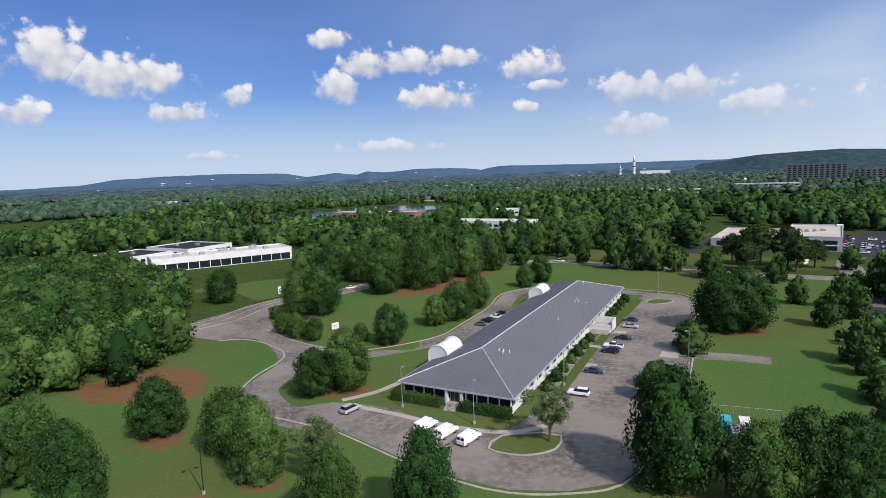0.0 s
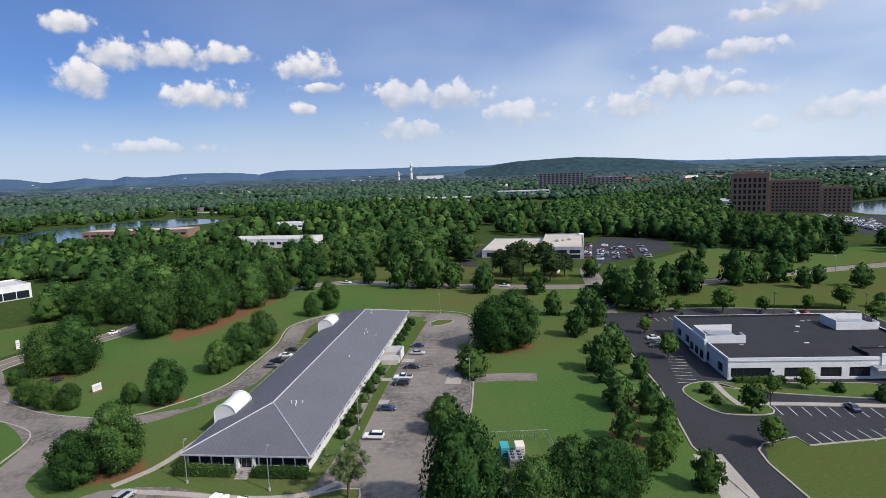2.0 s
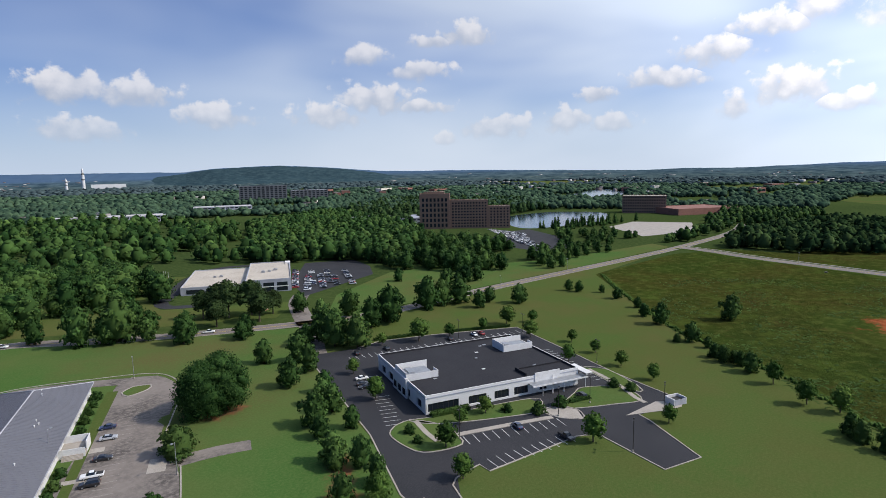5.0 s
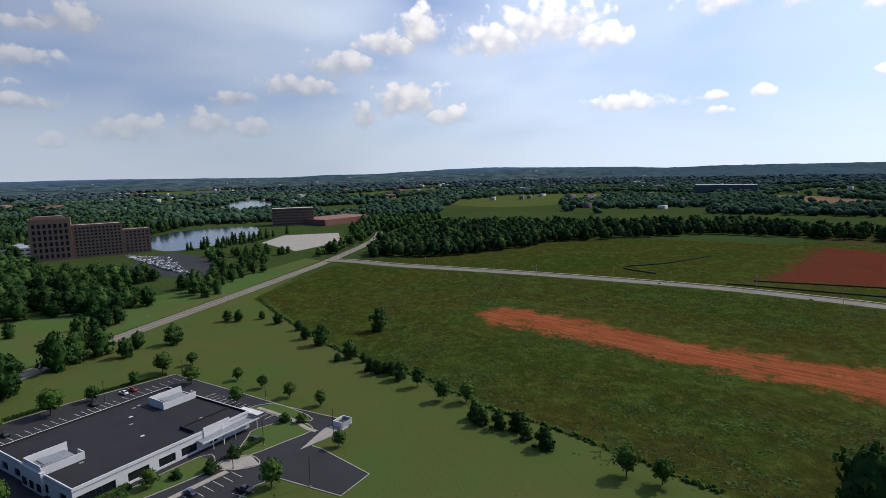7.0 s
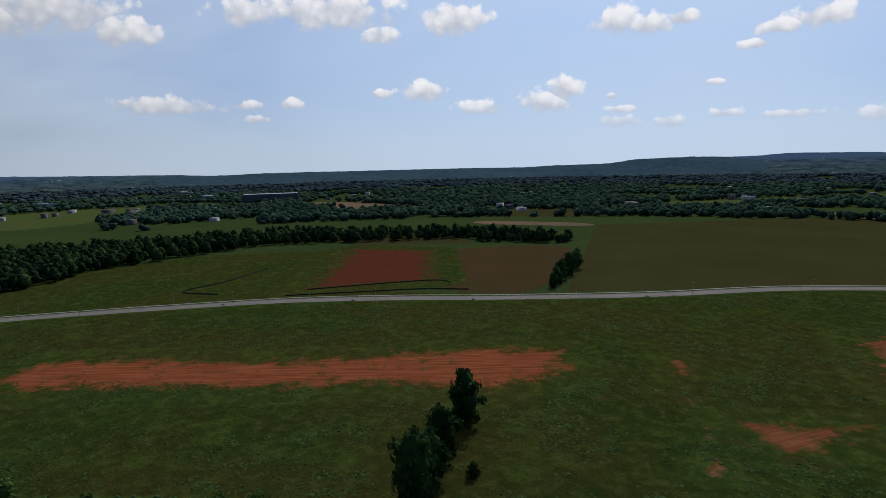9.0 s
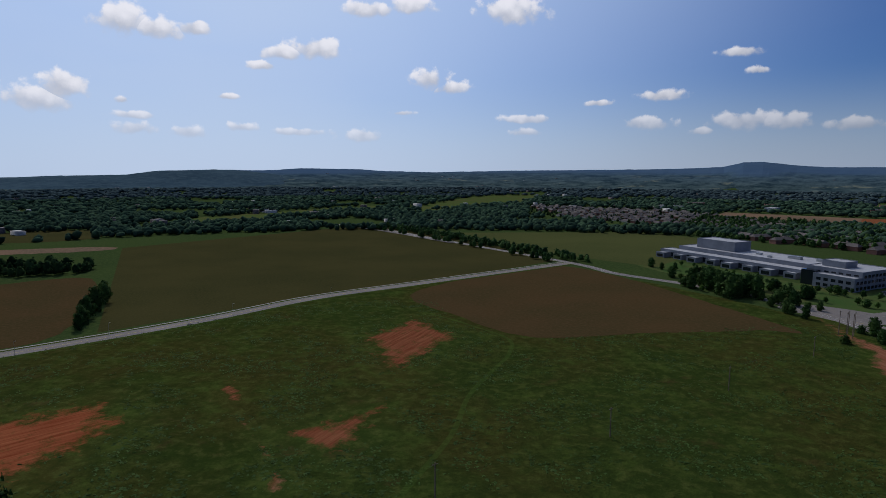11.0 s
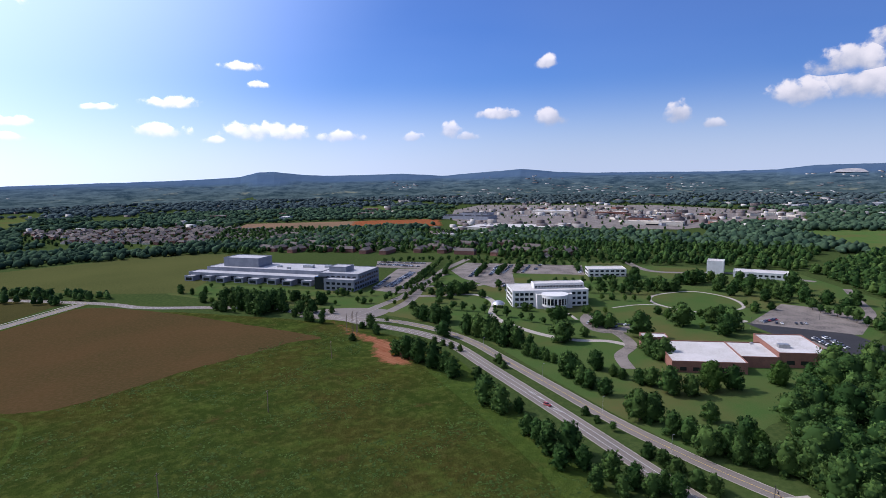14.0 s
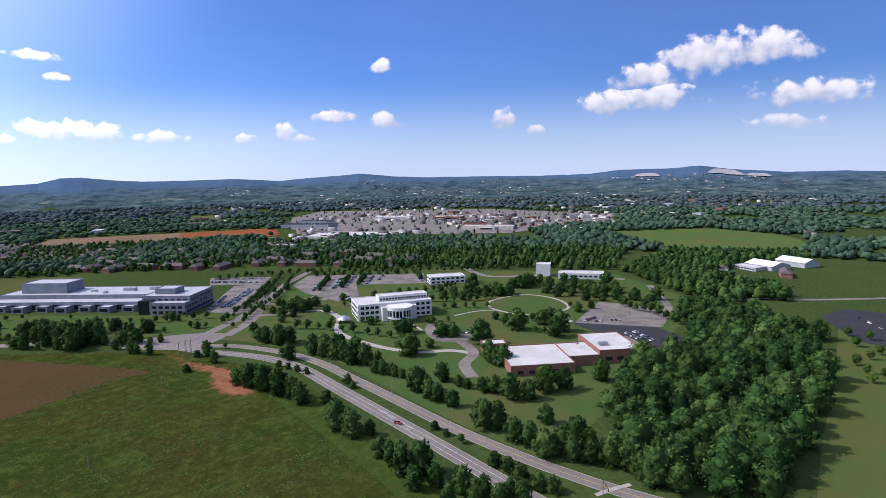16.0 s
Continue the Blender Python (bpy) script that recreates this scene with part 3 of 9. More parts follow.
def soft_patch(name, poly, z, material, label, fade, cell=3.0):
    """A sheet over an outline that carries, in `bare`, how far inside the outline each point lies, in units of `fade`."""
    P = np.array(poly, float)
    Q = np.roll(P, -1, 0)
    lo, hi = P.min(0) - fade, P.max(0) + fade
    xs, ys = np.arange(lo[0], hi[0] + cell, cell), np.arange(lo[1], hi[1] + cell, cell)
    X, Y = np.meshgrid(xs, ys, indexing="ij")
    pts = np.stack([X.ravel(), Y.ravel()], 1)
    d = np.full(len(pts), 1e9)
    within = np.zeros(len(pts), bool)
    for a, b in zip(P, Q):
        e = b - a
        f = np.clip(((pts - a) @ e) / (e @ e), 0, 1)
        d = np.minimum(d, np.hypot(*(pts - a - f[:, None] * e).T))
        cross = (a[1] > pts[:, 1]) != (b[1] > pts[:, 1])
        slope = (b[0] - a[0]) * (pts[:, 1] - a[1]) / (b[1] - a[1] if b[1] != a[1] else 1e-9) + a[0]
        within ^= cross & (pts[:, 0] < slope)
    d = np.where(within, d, -d) / fade
    ny = len(ys)
    i, j = np.meshgrid(np.arange(len(xs) - 1), np.arange(ny - 1), indexing="ij")
    k = (i * ny + j).ravel()
    quads = np.stack([k, k + ny, k + ny + 1, k + 1], 1)
    quads = quads[d[quads].max(1) > -0.95]
    used, flat = np.unique(quads, return_inverse=True)
    co = np.column_stack([pts[used], np.full(len(used), z)])
    me = bpy.data.meshes.new(name)
    me.from_pydata(co.tolist(), [], flat.reshape(-1, 4).tolist())
    me.attributes.new("bare", "FLOAT", "POINT").data.foreach_set("value", np.clip(d[used], -1, 1).astype(np.float32))
    return tagged(raw(name, me, material), label, "", "", "structure")

# ---- the land: flat round the camera, rising to a ring of hills ----
# heights of the far ridge every 4 degrees, clockwise from azimuth -40
SKYLINE = [40, 40, 50, 85, 95, 98, 91, 73, 85, 82, 81, 70, 87, 82, 76, 76, 76, 88, 101, 110, 99, 65, 59, 57, 52, 46, 40, 36, 45, 43,
           54, 66, 71, 63, 58, 53, 39, 47, 48, 47, 47, 48, 49, 46, 55, 60, 90, 96, 92, 108, 103, 88, 81, 88, 95, 99, 104, 108, 115,
           144, 138, 129, 130, 130, 130, 143, 131, 119, 115, 115, 107, 119, 138, 147, 132, 109, 100, 105, 100, 90, 80, 70, 60, 50, 45, 42, 40, 40, 40, 40]
FAR_EDGE = 4500.0


# finer outline of two stretches: azimuth, height
NORTH = [(-16, 92), (-14.6, 87), (-13, 60), (-12.4, 58), (-11.4, 69), (-10, 81), (-9, 69), (-8, 62), (-7.1, 84), (-5.8, 74), (-4.3, 74), (-2.7, 88), (-1.3, 90), (1.1, 86), (2.6, 80), (4, 66), (5.1, 83),
         (6.1, 91), (8.7, 86), (11.3, 83), (14, 80), (21.3, 80), (26, 76), (28.3, 98), (32.1, 110), (34.2, 114), (37.2, 101), (39.2, 90), (41.2, 76), (44, 60), (48, 57)]
WEST = [(188, 108), (191, 114), (193, 121), (194.5, 128), (196, 158), (197.6, 161), (199.7, 139), (202.2, 126), (205.4, 127), (209.7, 131), (213.6, 110), (216.8, 129), (219.5, 143), (221, 152), (222.5, 141), (224.3, 126),
        (227.5, 114), (232.5, 114), (237.9, 108), (243.1, 116), (245.7, 140), (250.5, 145), (252.4, 160), (255.1, 130), (259.4, 105), (263.2, 108), (266, 99)]


def ridge(a):
    for outline in (NORTH, WEST):
        b = a if a >= outline[0][0] else a + 360
        if outline[0][0] <= b <= outline[-1][0]:
            return float(np.interp(b, [p[0] for p in outline], [p[1] for p in outline]))
    a = (a + 40) % 360 / 4
    i = int(a) % 90
    f = a - int(a)
    f = f * f * (3 - 2 * f)
    return SKYLINE[i] * (1 - f) + SKYLINE[(i + 1) % 90] * f


def rise(r):
    f = min(max((r - 3200) / (FAR_EDGE - 3200), 0), 1)
    return f * f * (3 - 2 * f)


def ground_z(x, y):
    r = math.hypot(x, y)
    if r < 3200:
        return 0.0
    return ridge(math.degrees(math.atan2(x, y))) * rise(r)


def polar_sheet(name, radii, steps, height, material, label, kind="structure"):
    verts, faces = [], []
    if radii[0] == 0:
        verts.append((0, 0, 0))
    start = len(verts)
    rings = [r for r in radii if r > 0]
    for r in rings:
        for i in range(steps):
            a = i * math.tau / steps
            x, y = r * math.sin(a), r * math.cos(a)
            verts.append((x, y, height(x, y, r)))
    if start:
        faces += [(0, 1 + (i + 1) % steps, 1 + i) for i in range(steps)]
    for k in range(len(rings) - 1):
        for i in range(steps):
            a, b = start + k * steps, start + (k + 1) * steps
            j = (i + 1) % steps
            faces.append((a + i, a + j, b + j, b + i))
    me = bpy.data.meshes.new(name)
    me.from_pydata(verts, [], faces)
    ob = tagged(raw(name, me, material), label, "", "", kind)
    return ob


ground = polar_sheet("ground", [0, 150, 400, 800, 1200, 1700, 2500, 2700, 2900, 3100, 3300, 3500], 180, lambda x, y, r: ground_z(x, y) - 0.02,
                     M_GROUND, "rough green grassland and scrub reaching the horizon")


def plain_level(a):
    """Height at the far edge to which the plain reaches; what stands above it is ridge."""
    return 33 + 0.28 * min(max((a + 60) % 360 - 60, 0), 235)


def hazed_backdrop():
    """Woods and fields on the plain backdrop of distance, with painted haze turning the ridges blue."""
    m, nt, p = shader("hazed_distant_ridges")
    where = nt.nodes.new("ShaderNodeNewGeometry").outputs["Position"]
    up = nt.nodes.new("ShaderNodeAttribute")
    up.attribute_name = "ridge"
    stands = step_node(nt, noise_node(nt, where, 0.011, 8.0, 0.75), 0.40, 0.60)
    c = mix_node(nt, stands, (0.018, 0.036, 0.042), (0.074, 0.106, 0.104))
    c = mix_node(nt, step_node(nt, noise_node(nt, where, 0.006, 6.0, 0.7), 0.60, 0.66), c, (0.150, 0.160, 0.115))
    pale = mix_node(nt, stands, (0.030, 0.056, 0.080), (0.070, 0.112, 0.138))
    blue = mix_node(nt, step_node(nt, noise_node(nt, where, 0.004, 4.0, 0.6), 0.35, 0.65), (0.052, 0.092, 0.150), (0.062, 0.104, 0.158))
    # distance haze mixed into the colour: paler up the plain, blue on the ridges
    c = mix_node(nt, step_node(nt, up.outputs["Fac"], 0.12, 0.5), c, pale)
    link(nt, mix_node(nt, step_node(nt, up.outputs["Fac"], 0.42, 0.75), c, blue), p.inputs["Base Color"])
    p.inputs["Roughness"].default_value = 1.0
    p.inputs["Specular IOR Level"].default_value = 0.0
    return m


M_HILL = hazed_backdrop()
# woods of the nearer hill, with blue haze painted into the colours
M_HILL_NEAR = surface("haze_tinted_woods", (0.028, 0.054, 0.064), (0.021, 0.041, 0.050), (0.044, 0.074, 0.080), 0.004, 0.03, 1.0, gloss=0.0)


# paler, bluer copy for the long ridge: more haze in the colour
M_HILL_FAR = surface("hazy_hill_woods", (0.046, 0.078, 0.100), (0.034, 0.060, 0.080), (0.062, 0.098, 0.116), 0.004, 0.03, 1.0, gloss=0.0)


def hill_height(x, y, r):
    return ground_z(x, y) + (noise.noise(Vector((x, y, 0)) * 0.02) * 3.0 if r < 4600 else -60) + 2


backdrop = polar_sheet("backdrop", [3150, 3350, 3550, 3750, 3950, 4150, 4300, 4420, 4500, 4640], 720, hill_height, M_HILL, "wooded hills along the horizon with blue haze painted in")
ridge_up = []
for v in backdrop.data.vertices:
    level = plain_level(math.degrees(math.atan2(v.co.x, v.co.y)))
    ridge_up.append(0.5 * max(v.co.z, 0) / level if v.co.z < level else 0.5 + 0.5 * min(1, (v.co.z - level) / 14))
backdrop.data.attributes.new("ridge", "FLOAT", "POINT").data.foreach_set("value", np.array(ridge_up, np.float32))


def hill(a0, a1, more, label, material):
    """A nearer wooded ridge between two azimuths."""
    radii = [3240 + 58 * i for i in range(15)]
    steps = int((a1 - a0) * 3)
    verts, faces = [], []
    for r in radii:
        up = (r - 3240) / 812
        up = up * up * (3 - 2 * up)
        for i in range(steps + 1):
            a = a0 + (a1 - a0) * i / steps
            e = min(1, (a - a0) / 12, (a1 - a) / 12)
            e = e * e * (3 - 2 * e)
            x, y = r * math.sin(radians(a)), r * math.cos(radians(a))
            verts.append((x, y, (ridge(a) * 0.9 + more) * up * e + 5 * e - 6 + 4 * noise.noise(Vector((x, y, 2)) * 0.02)))
    n = steps + 1
    for k in range(len(radii) - 1):
        for i in range(steps):
            faces.append((k * n + i, (k + 1) * n + i, (k + 1) * n + i + 1, k * n + i + 1))
    me = bpy.data.meshes.new("hill")
    me.from_pydata(verts, [], faces)
    return tagged(raw("hill", me, material), label, "", "", "structure")


hill(16, 52, 7, "dark wooded hill with blue haze painted in", M_HILL_NEAR)
hill(92, 161, 13, "long wooded ridge with pale blue haze painted in", M_HILL_FAR)

def quarry(a0, a1, up0, up1, seed):
    """A pale cut in the face of the western ridge, between two azimuths and two shares of its height."""
    verts, faces, n, m = [], [], 24, 5
    for k in range(m):
        for i in range(n + 1):
            a = a0 + (a1 - a0) * i / n
            wave = 0.22 * noise.noise(Vector((a * 1.3, k * 0.3, seed)))
            f = up0 + (up1 - up0) * (k / (m - 1)) * (1 - abs(2 * i / n - 1) ** 3) + wave * (up1 - up0)
            r = 3200 + 1300 * (0.5 - math.sin(math.asin(1 - 2 * min(max(f, 0.02), 0.98)) / 3)) - 14
            x, y = r * math.sin(radians(a)), r * math.cos(radians(a))
            verts.append((x, y, ground_z(x, y) + 6.5))
    for k in range(m - 1):
        for i in range(n):
            b = k * (n + 1) + i
            faces.append((b, b + 1, b + n + 2, b + n + 1))
    me = bpy.data.meshes.new("quarry")
    me.from_pydata(verts, [], faces)
    return tagged(raw("quarry", me, M_QUARRY), "pale bare rock of a quarry in a wooded ridge", "", "", "structure")


M_QUARRY = surface("pale_quarry_rock", (0.30, 0.29, 0.29), (0.20, 0.20, 0.21), (0.38, 0.36, 0.34), 0.02, 0.08, 0.95)
quarry(247.0, 249.3, 0.66, 0.80, 1.0)
quarry(253.2, 256.2, 0.74, 0.95, 2.0)
quarry(256.2, 258.2, 0.72, 0.86, 3.0)

# ---- fields and lawns ----
patch("meadow", [(378, 184), (505, 172), (540, 150), (512, 110), (476, 2), (444, -79), (409, -148), (362, -216), (317, -275), (252, -363), (199, -455),
                 (128, -535), (60, -600), (0, -665), (-100, -590), (-175, -500), (-215, -430), (-236, -352), (-226, -283), (-212, -224), (-200, -181), (-185, -130),
                 (-170, -95), (-60, -55), (60, -40), (140, -50), (182, -14), (205, 17), (232, 42), (268, 88), (330, 145)],
      0.02, M_MEADOW, "tall rough meadow grass, dark green", smooth=False)
patch("lawn_east", [(95, 215), (175, 225), (247, 217), (300, 213), (396, 198), (500, 184), (378, 183), (300, 118), (267, 90), (232, 40), (205, 14),
                    (182, -16), (148, -56), (60, -46), (40, 20), (60, 80), (66, 140), (92, 200)], 0.03, M_LAWN_DRY, "mown olive-green lawn", smooth=False)
patch("lawn_office", [(-110, 120), (-75, 210), (-45, 250), (20, 310), (60, 318), (120, 268), (175, 228), (150, 205), (110, 130), (95, 90), (80, 40), (-20, 40), (-90, 60)],
      0.045, M_LAWN, "bright green mown lawn", smooth=False)
patch("field", [(118, -504), (-18, -672), (-168, -442), (-147, -423), (-70, -400), (5, -374), (62, -416)], 0.05, M_BROWN, "bare brown stubble field", ragged=1.5)
patch("field", [(300, -324), (590, -700), (369, -1080), (170, -972), (-5, -713), (60, -625), (140, -540), (210, -455)], 0.03, M_CROP, "dark olive crop field", smooth=False)
soft_patch("field", [(440, -172), (627, -306), (549, -369), (402, -273)], 0.05, M_RED_FIELD, "graded dark red clay field", 26)
patch("field", [(535, -365), (463, -495), (325, -322), (357, -262), (405, -275)], 0.04, M_BROWN, "reddish brown ploughed field", ragged=2)
soft_patch("clay_strip", [(350, 30), (366, 8), (340, -34), (293, -85), (262, -140), (233, -199), (205, -222), (178, -205), (176, -187), (183, -146), (216, -122), (250, -68), (292, -14), (318, 24)], 0.05, M_RUTS, "scraped strip of bare red clay with ruts", 15)
soft_patch("clay_patch", [(122, -350), (98, -408), (54, -370), (78, -284)], 0.05, M_WISPS, "bare red clay patch in grass", 15)
patch("field", [(-1242, -581), (-1438, -421), (-1341, -229), (-1084, -173), (-1019, -338)], 0.05, M_LAWN, "bright green pasture")

# brighter grass along the ditch and the fence line
for pts, w in (([(89, -423), (54, -396), (23, -366), (20, -335), (25, -309), (34, -264), (35, -219), (44, -170)], 1.3), ([(182, -20), (205, 12), (232, 38), (268, 86), (330, 140), (378, 176)], 1.6)):
    ribbon("grass_strip", smooth_line(pts, 5), -w, w, -0.1, 0.065, M_STRIP, "brighter strip of lush grass")

# ---- roads ----
STREET = smooth_line([(-330, 255), (-230, 230), (-140, 205), (-98, 196), (-80, 208), (-76, 223), (-67, 239), (-46, 253), (-20, 283), (20, 312), (61, 318), (93, 292), (121, 271), (166, 243),
                      (207, 225), (247, 219), (288, 216), (396, 201), (470, 191), (552, 182), (693, 176), (800, 190)], 8)
SOUTH_ROAD = smooth_line([(548, 182), (536, 150), (515, 108), (478, 4), (444, -79), (410, -149), (362, -218), (317, -273), (252, -363), (199, -455), (128, -535), (50, -620), (-24, -700)], 8)
PARKWAY_A = smooth_line([(330, -1050), (150, -870), (-24, -700), (-70, -637), (-126, -595), (-174, -550), (-209, -487), (-225, -440), (-245, -390), (-250, -345), (-240, -285), (-229, -224), (-221, -181), (-212.5, -137), (-206, -100), (-199, -40)], 8)
PARKWAY_B = smooth_line([(-226, -462), (-250, -430), (-264, -383), (-266, -339), (-259, -293), (-249.5, -235), (-241, -184), (-237.5, -147), (-236.5, -115), (-239, -75), (-250, -20)], 8)
CROSS = smooth_line([(-215, -465), (-282, -506), (-310, -524), (-370, -579), (-420, -610)], 8)
for n, (line, w, label) in enumerate(((STREET, 4.8, "two-lane grey asphalt street"), (SOUTH_ROAD, 6.0, "pale grey asphalt road with concrete kerbs"),
                       (PARKWAY_A, 5.2, "grey asphalt parkway with white lane arrows"), (PARKWAY_B, 4.2, "grey asphalt parkway carriageway"),
                       (CROSS, 4.5, "grey asphalt entrance road"))):
    ribbon("road", line, -w, w, -0.1, 0.06 + 0.005 * n, M_ROAD, label)
    for s in (-w, w):
        ribbon("kerb", line, s - 0.15, s + 0.15, -0.1, 0.17 + 0.004 * n, M_CONCRETE, "pale concrete kerb")

for s in (-8.2, 8.2):
    ribbon("grass_strip", SOUTH_ROAD, s - 2.2, s + 2.2, -0.1, 0.068, M_STRIP, "mown lush verge beside a road")
ribbon("path", SOUTH_ROAD, 9.6, 11.2, -0.1, 0.1, M_CONCRETE, "pale concrete pavement along a road")

# the ring drive and parking of the grey office
patch("parking_lot", [(-38, 120), (-29, 115), (-22, 111), (-9, 99), (1, 91), (9, 87), (18, 86), (27, 88), (36, 98), (46, 116), (54, 128), (63, 147), (68, 168), (83, 191), (91, 206),
                      (91, 222), (84, 228), (76, 222), (67, 206), (52, 181), (37, 157), (27, 137), (20, 121), (10, 108), (-4, 114), (-12, 121), (-26, 126)],
      0.075, M_ASPHALT, "worn pale grey asphalt car park")
patch("drive", [(-84, 218), (-92, 204), (-88, 193), (-81, 185), (-73, 181), (-64, 182), (-52, 180), (-58, 194), (-64, 208), (-70, 226), (-78, 232)], 0.088, M_ASPHALT, "worn asphalt mouth of the drive")
ribbon("drive", smooth_line([(-74, 196), (-63, 190), (-50, 175), (-42, 157), (-44, 143), (-45, 134), (-38, 122), (-28, 116)], 4), -4.5, 4.5, -0.1, 0.082, M_ASPHALT, "curving worn asphalt drive")
ribbon("drive", smooth_line([(-60, 188), (-46, 172), (-28, 161), (-15, 164), (1, 174), (9, 188), (20, 212), (30, 238), (50, 244), (72, 232), (84, 222)], 4), -3.6, 3.6, -0.1, 0.065, M_ASPHALT, "worn asphalt drive beside the office")
ribbon("drive", smooth_line([(64, 150), (74, 147), (82, 143)], 4), -3.2, 3.2, -0.1, 0.062, M_ASPHALT, "short stub of old asphalt")

# the dark car park round the black-roofed office
patch("parking_lot", [(140, 196), (160, 187), (173, 187), (195, 175), (229, 151), (224, 140), (213, 117), (198, 87), (188, 61), (183, 60), (168, 66), (166, 62), (152, 43), (140, 48), (148, 70), (143, 74),
                      (112, 82), (113, 86), (104, 86), (98, 80), (93, 66), (84, 70), (90, 92), (107, 121), (121, 152), (134, 182)],
      0.07, M_ASPHALT_NEW, "smooth black asphalt car park with white bay lines", smooth=False)
ribbon("drive", smooth_line([(136, 180), (147, 200), (166, 227), (176, 246), (196, 280), (212, 298)], 5), -5, 5, -0.1, 0.06, M_ASPHALT, "asphalt drive to the street")
patch("parking_lot", [(223, 318), (285, 393), (308, 347), (286, 317), (211, 293)], 0.07, M_ASPHALT, "asphalt car park full of cars", smooth=False)

# ---- lawns, lots, paths and water of the wider plan ----
patch("lawn_campus", [(-130, -640), (-225, -512), (-262, -440), (-275, -380), (-276, -330), (-262, -262), (-248, -190), (-240, -120), (-300, -130), (-420, -120), (-500, -160), (-640, -180),
                      (-760, -340), (-640, -560), (-560, -640), (-330, -600), (-250, -610), (-150, -740), (-100, -700)], 0.03, M_TURF, "mown campus lawns", smooth=False)
patch("lawn_north", [(60, 335), (125, 292), (170, 262), (200, 285), (140, 330), (150, 380), (200, 420), (160, 470), (90, 400)], 0.03, M_LAWN_DRY, "mown verge lawns beyond the street", smooth=False)
patch("lawn_north_east", [(255, 226), (300, 222), (400, 207), (545, 190), (560, 212), (420, 240), (330, 300), (300, 310), (225, 280), (180, 235)], 0.025, M_LAWN, "mown lawn with trees along the street", smooth=False)
patch("lawn_west", [(-499, -42), (-650, -60), (-620, 40), (-300, 60), (-262, -18), (-345, -28), (-444, -36)], 0.03, M_LAWN_DRY, "pale mown lawn beyond a wood", smooth=False)
patch("lawn_north_west", [(-78, 240), (-96, 262), (-130, 262), (-90, 290), (-60, 300), (-50, 270)], 0.03, M_LAWN, "mown lawn before a white office", smooth=False)
patch("verge", [(545, 175), (530, 115), (492, 5), (458, -78), (424, -146), (378, -212), (332, -270), (345, -262), (440, -172), (560, -250), (620, -300), (700, -144), (655, 0), (597, 70), (560, 100), (556, 160)],
      0.02, M_MEADOW, "rough grass verge", smooth=False)
soft_patch("clay_track", [(155, -232), (127, -212), (98, -183), (88, -160), (84, -166), (104, -192), (140, -222)], 0.055, M_SITE, "eroded red clay gully", 5, 1.0)
soft_patch("clay_patch", [(108, -210), (88, -226), (71, -249), (70, -225), (77, -190), (92, -196)], 0.058, M_WISPS, "bare clay showing through grass", 11)
soft_patch("clay_patch", [(160, -262), (152, -250), (140, -236), (146, -233), (160, -246)], 0.062, M_WISPS, "bare clay showing through grass", 4)
soft_patch("clay_patch", [(-204, -470), (-200, -447), (-197, -400), (-200, -384), (-186, -354), (-186, -331), (-200, -319), (-217, -333), (-228, -361), (-218, -376), (-212, -404), (-207, -424)], 0.055, M_SITE, "bare red clay round a building site", 9, 1.5)
patch("mown_verge", [(-150, -88), (-164, -130), (-178, -181), (-190, -235), (-201, -295), (-208, -322), (-238, -330), (-226, -283), (-212, -224), (-200, -181), (-185, -130), (-170, -95)], 0.04, M_STRIP, "mown verge beside the parkway", smooth=False)
patch("field", [(640, -330), (800, -290), (700, -480), (560, -440)], 0.04, M_CROP, "dark far field", smooth=False)
patch("field", [(-20, -760), (-120, -690), (-160, -760), (-300, -950), (-160, -1080), (170, -1000)], 0.04, M_OLIVE, "olive green field beyond the parkway", smooth=False)
patch("field", [(-355, -1450), (-440, -1640), (-893, -1405), (-790, -1230)], 0.35, M_FALLOW, "cleared strip of bare earth", smooth=False)
soft_patch("clay_patch", [(-640, -1330), (-790, -1238), (-880, -1385), (-720, -1470)], 0.45, M_CLAY, "graded red earth on a cleared strip", 20, 12)
patch("road_junction", [(-186, -502), (-204, -474), (-220, -456), (-250, -460), (-264, -476), (-246, -500), (-214, -516)], 0.098, M_ROAD, "wide pale asphalt junction")
FAR_FIELDS = [
    ([(1998, 617), (2496, 333), (2036, 271), (1742, 502)], M_LAWN_DRY, "far green field between woods"), ([(1438, 171), (1734, 19), (1738, -264), (1479, -214), (1243, 13)], M_LAWN_DRY, "far olive field between woods"),
    ([(2221, 1747), (2883, 1684), (2568, 1130), (2084, 1219)], M_LAWN_DRY, "far pale field"), ([(2700, 2560), (3000, 2400), (2861, 2290), (2649, 2524)], M_LAWN, "far green field"),
    ([(1475, -520), (1461, -676), (1131, -735), (1030, -657), (1257, -582)], M_FALLOW, "far tan field strip"), ([(732, -589), (762, -622), (627, -704), (598, -672)], M_FALLOW, "pale stubble strip"),
    ([(813, -705), (914, -810), (815, -899), (712, -787)], M_CROP, "dark green far field"), ([(-874, -1855), (-1038, -2154), (-1133, -2089), (-959, -1763)], M_LAWN, "far green sports field"),
    ([(-2255, -1878), (-2790, -2200), (-2900, -2000), (-2362, -1677)], M_FALLOW, "far bare orange field"), ([(792, -1140), (708, -1366), (566, -1658), (462, -1657), (591, -1250), (678, -1009)], M_LAWN_DRY, "far green field beyond hedges"),
    ([(423, -1520), (285, -2409), (10, -2537), (104, -2062), (304, -1550)], M_LAWN_DRY, "far olive field beyond hedges")]
for pts, mat, label in FAR_FIELDS:
    patch("field", pts, 0.05, mat, label, ragged=4)
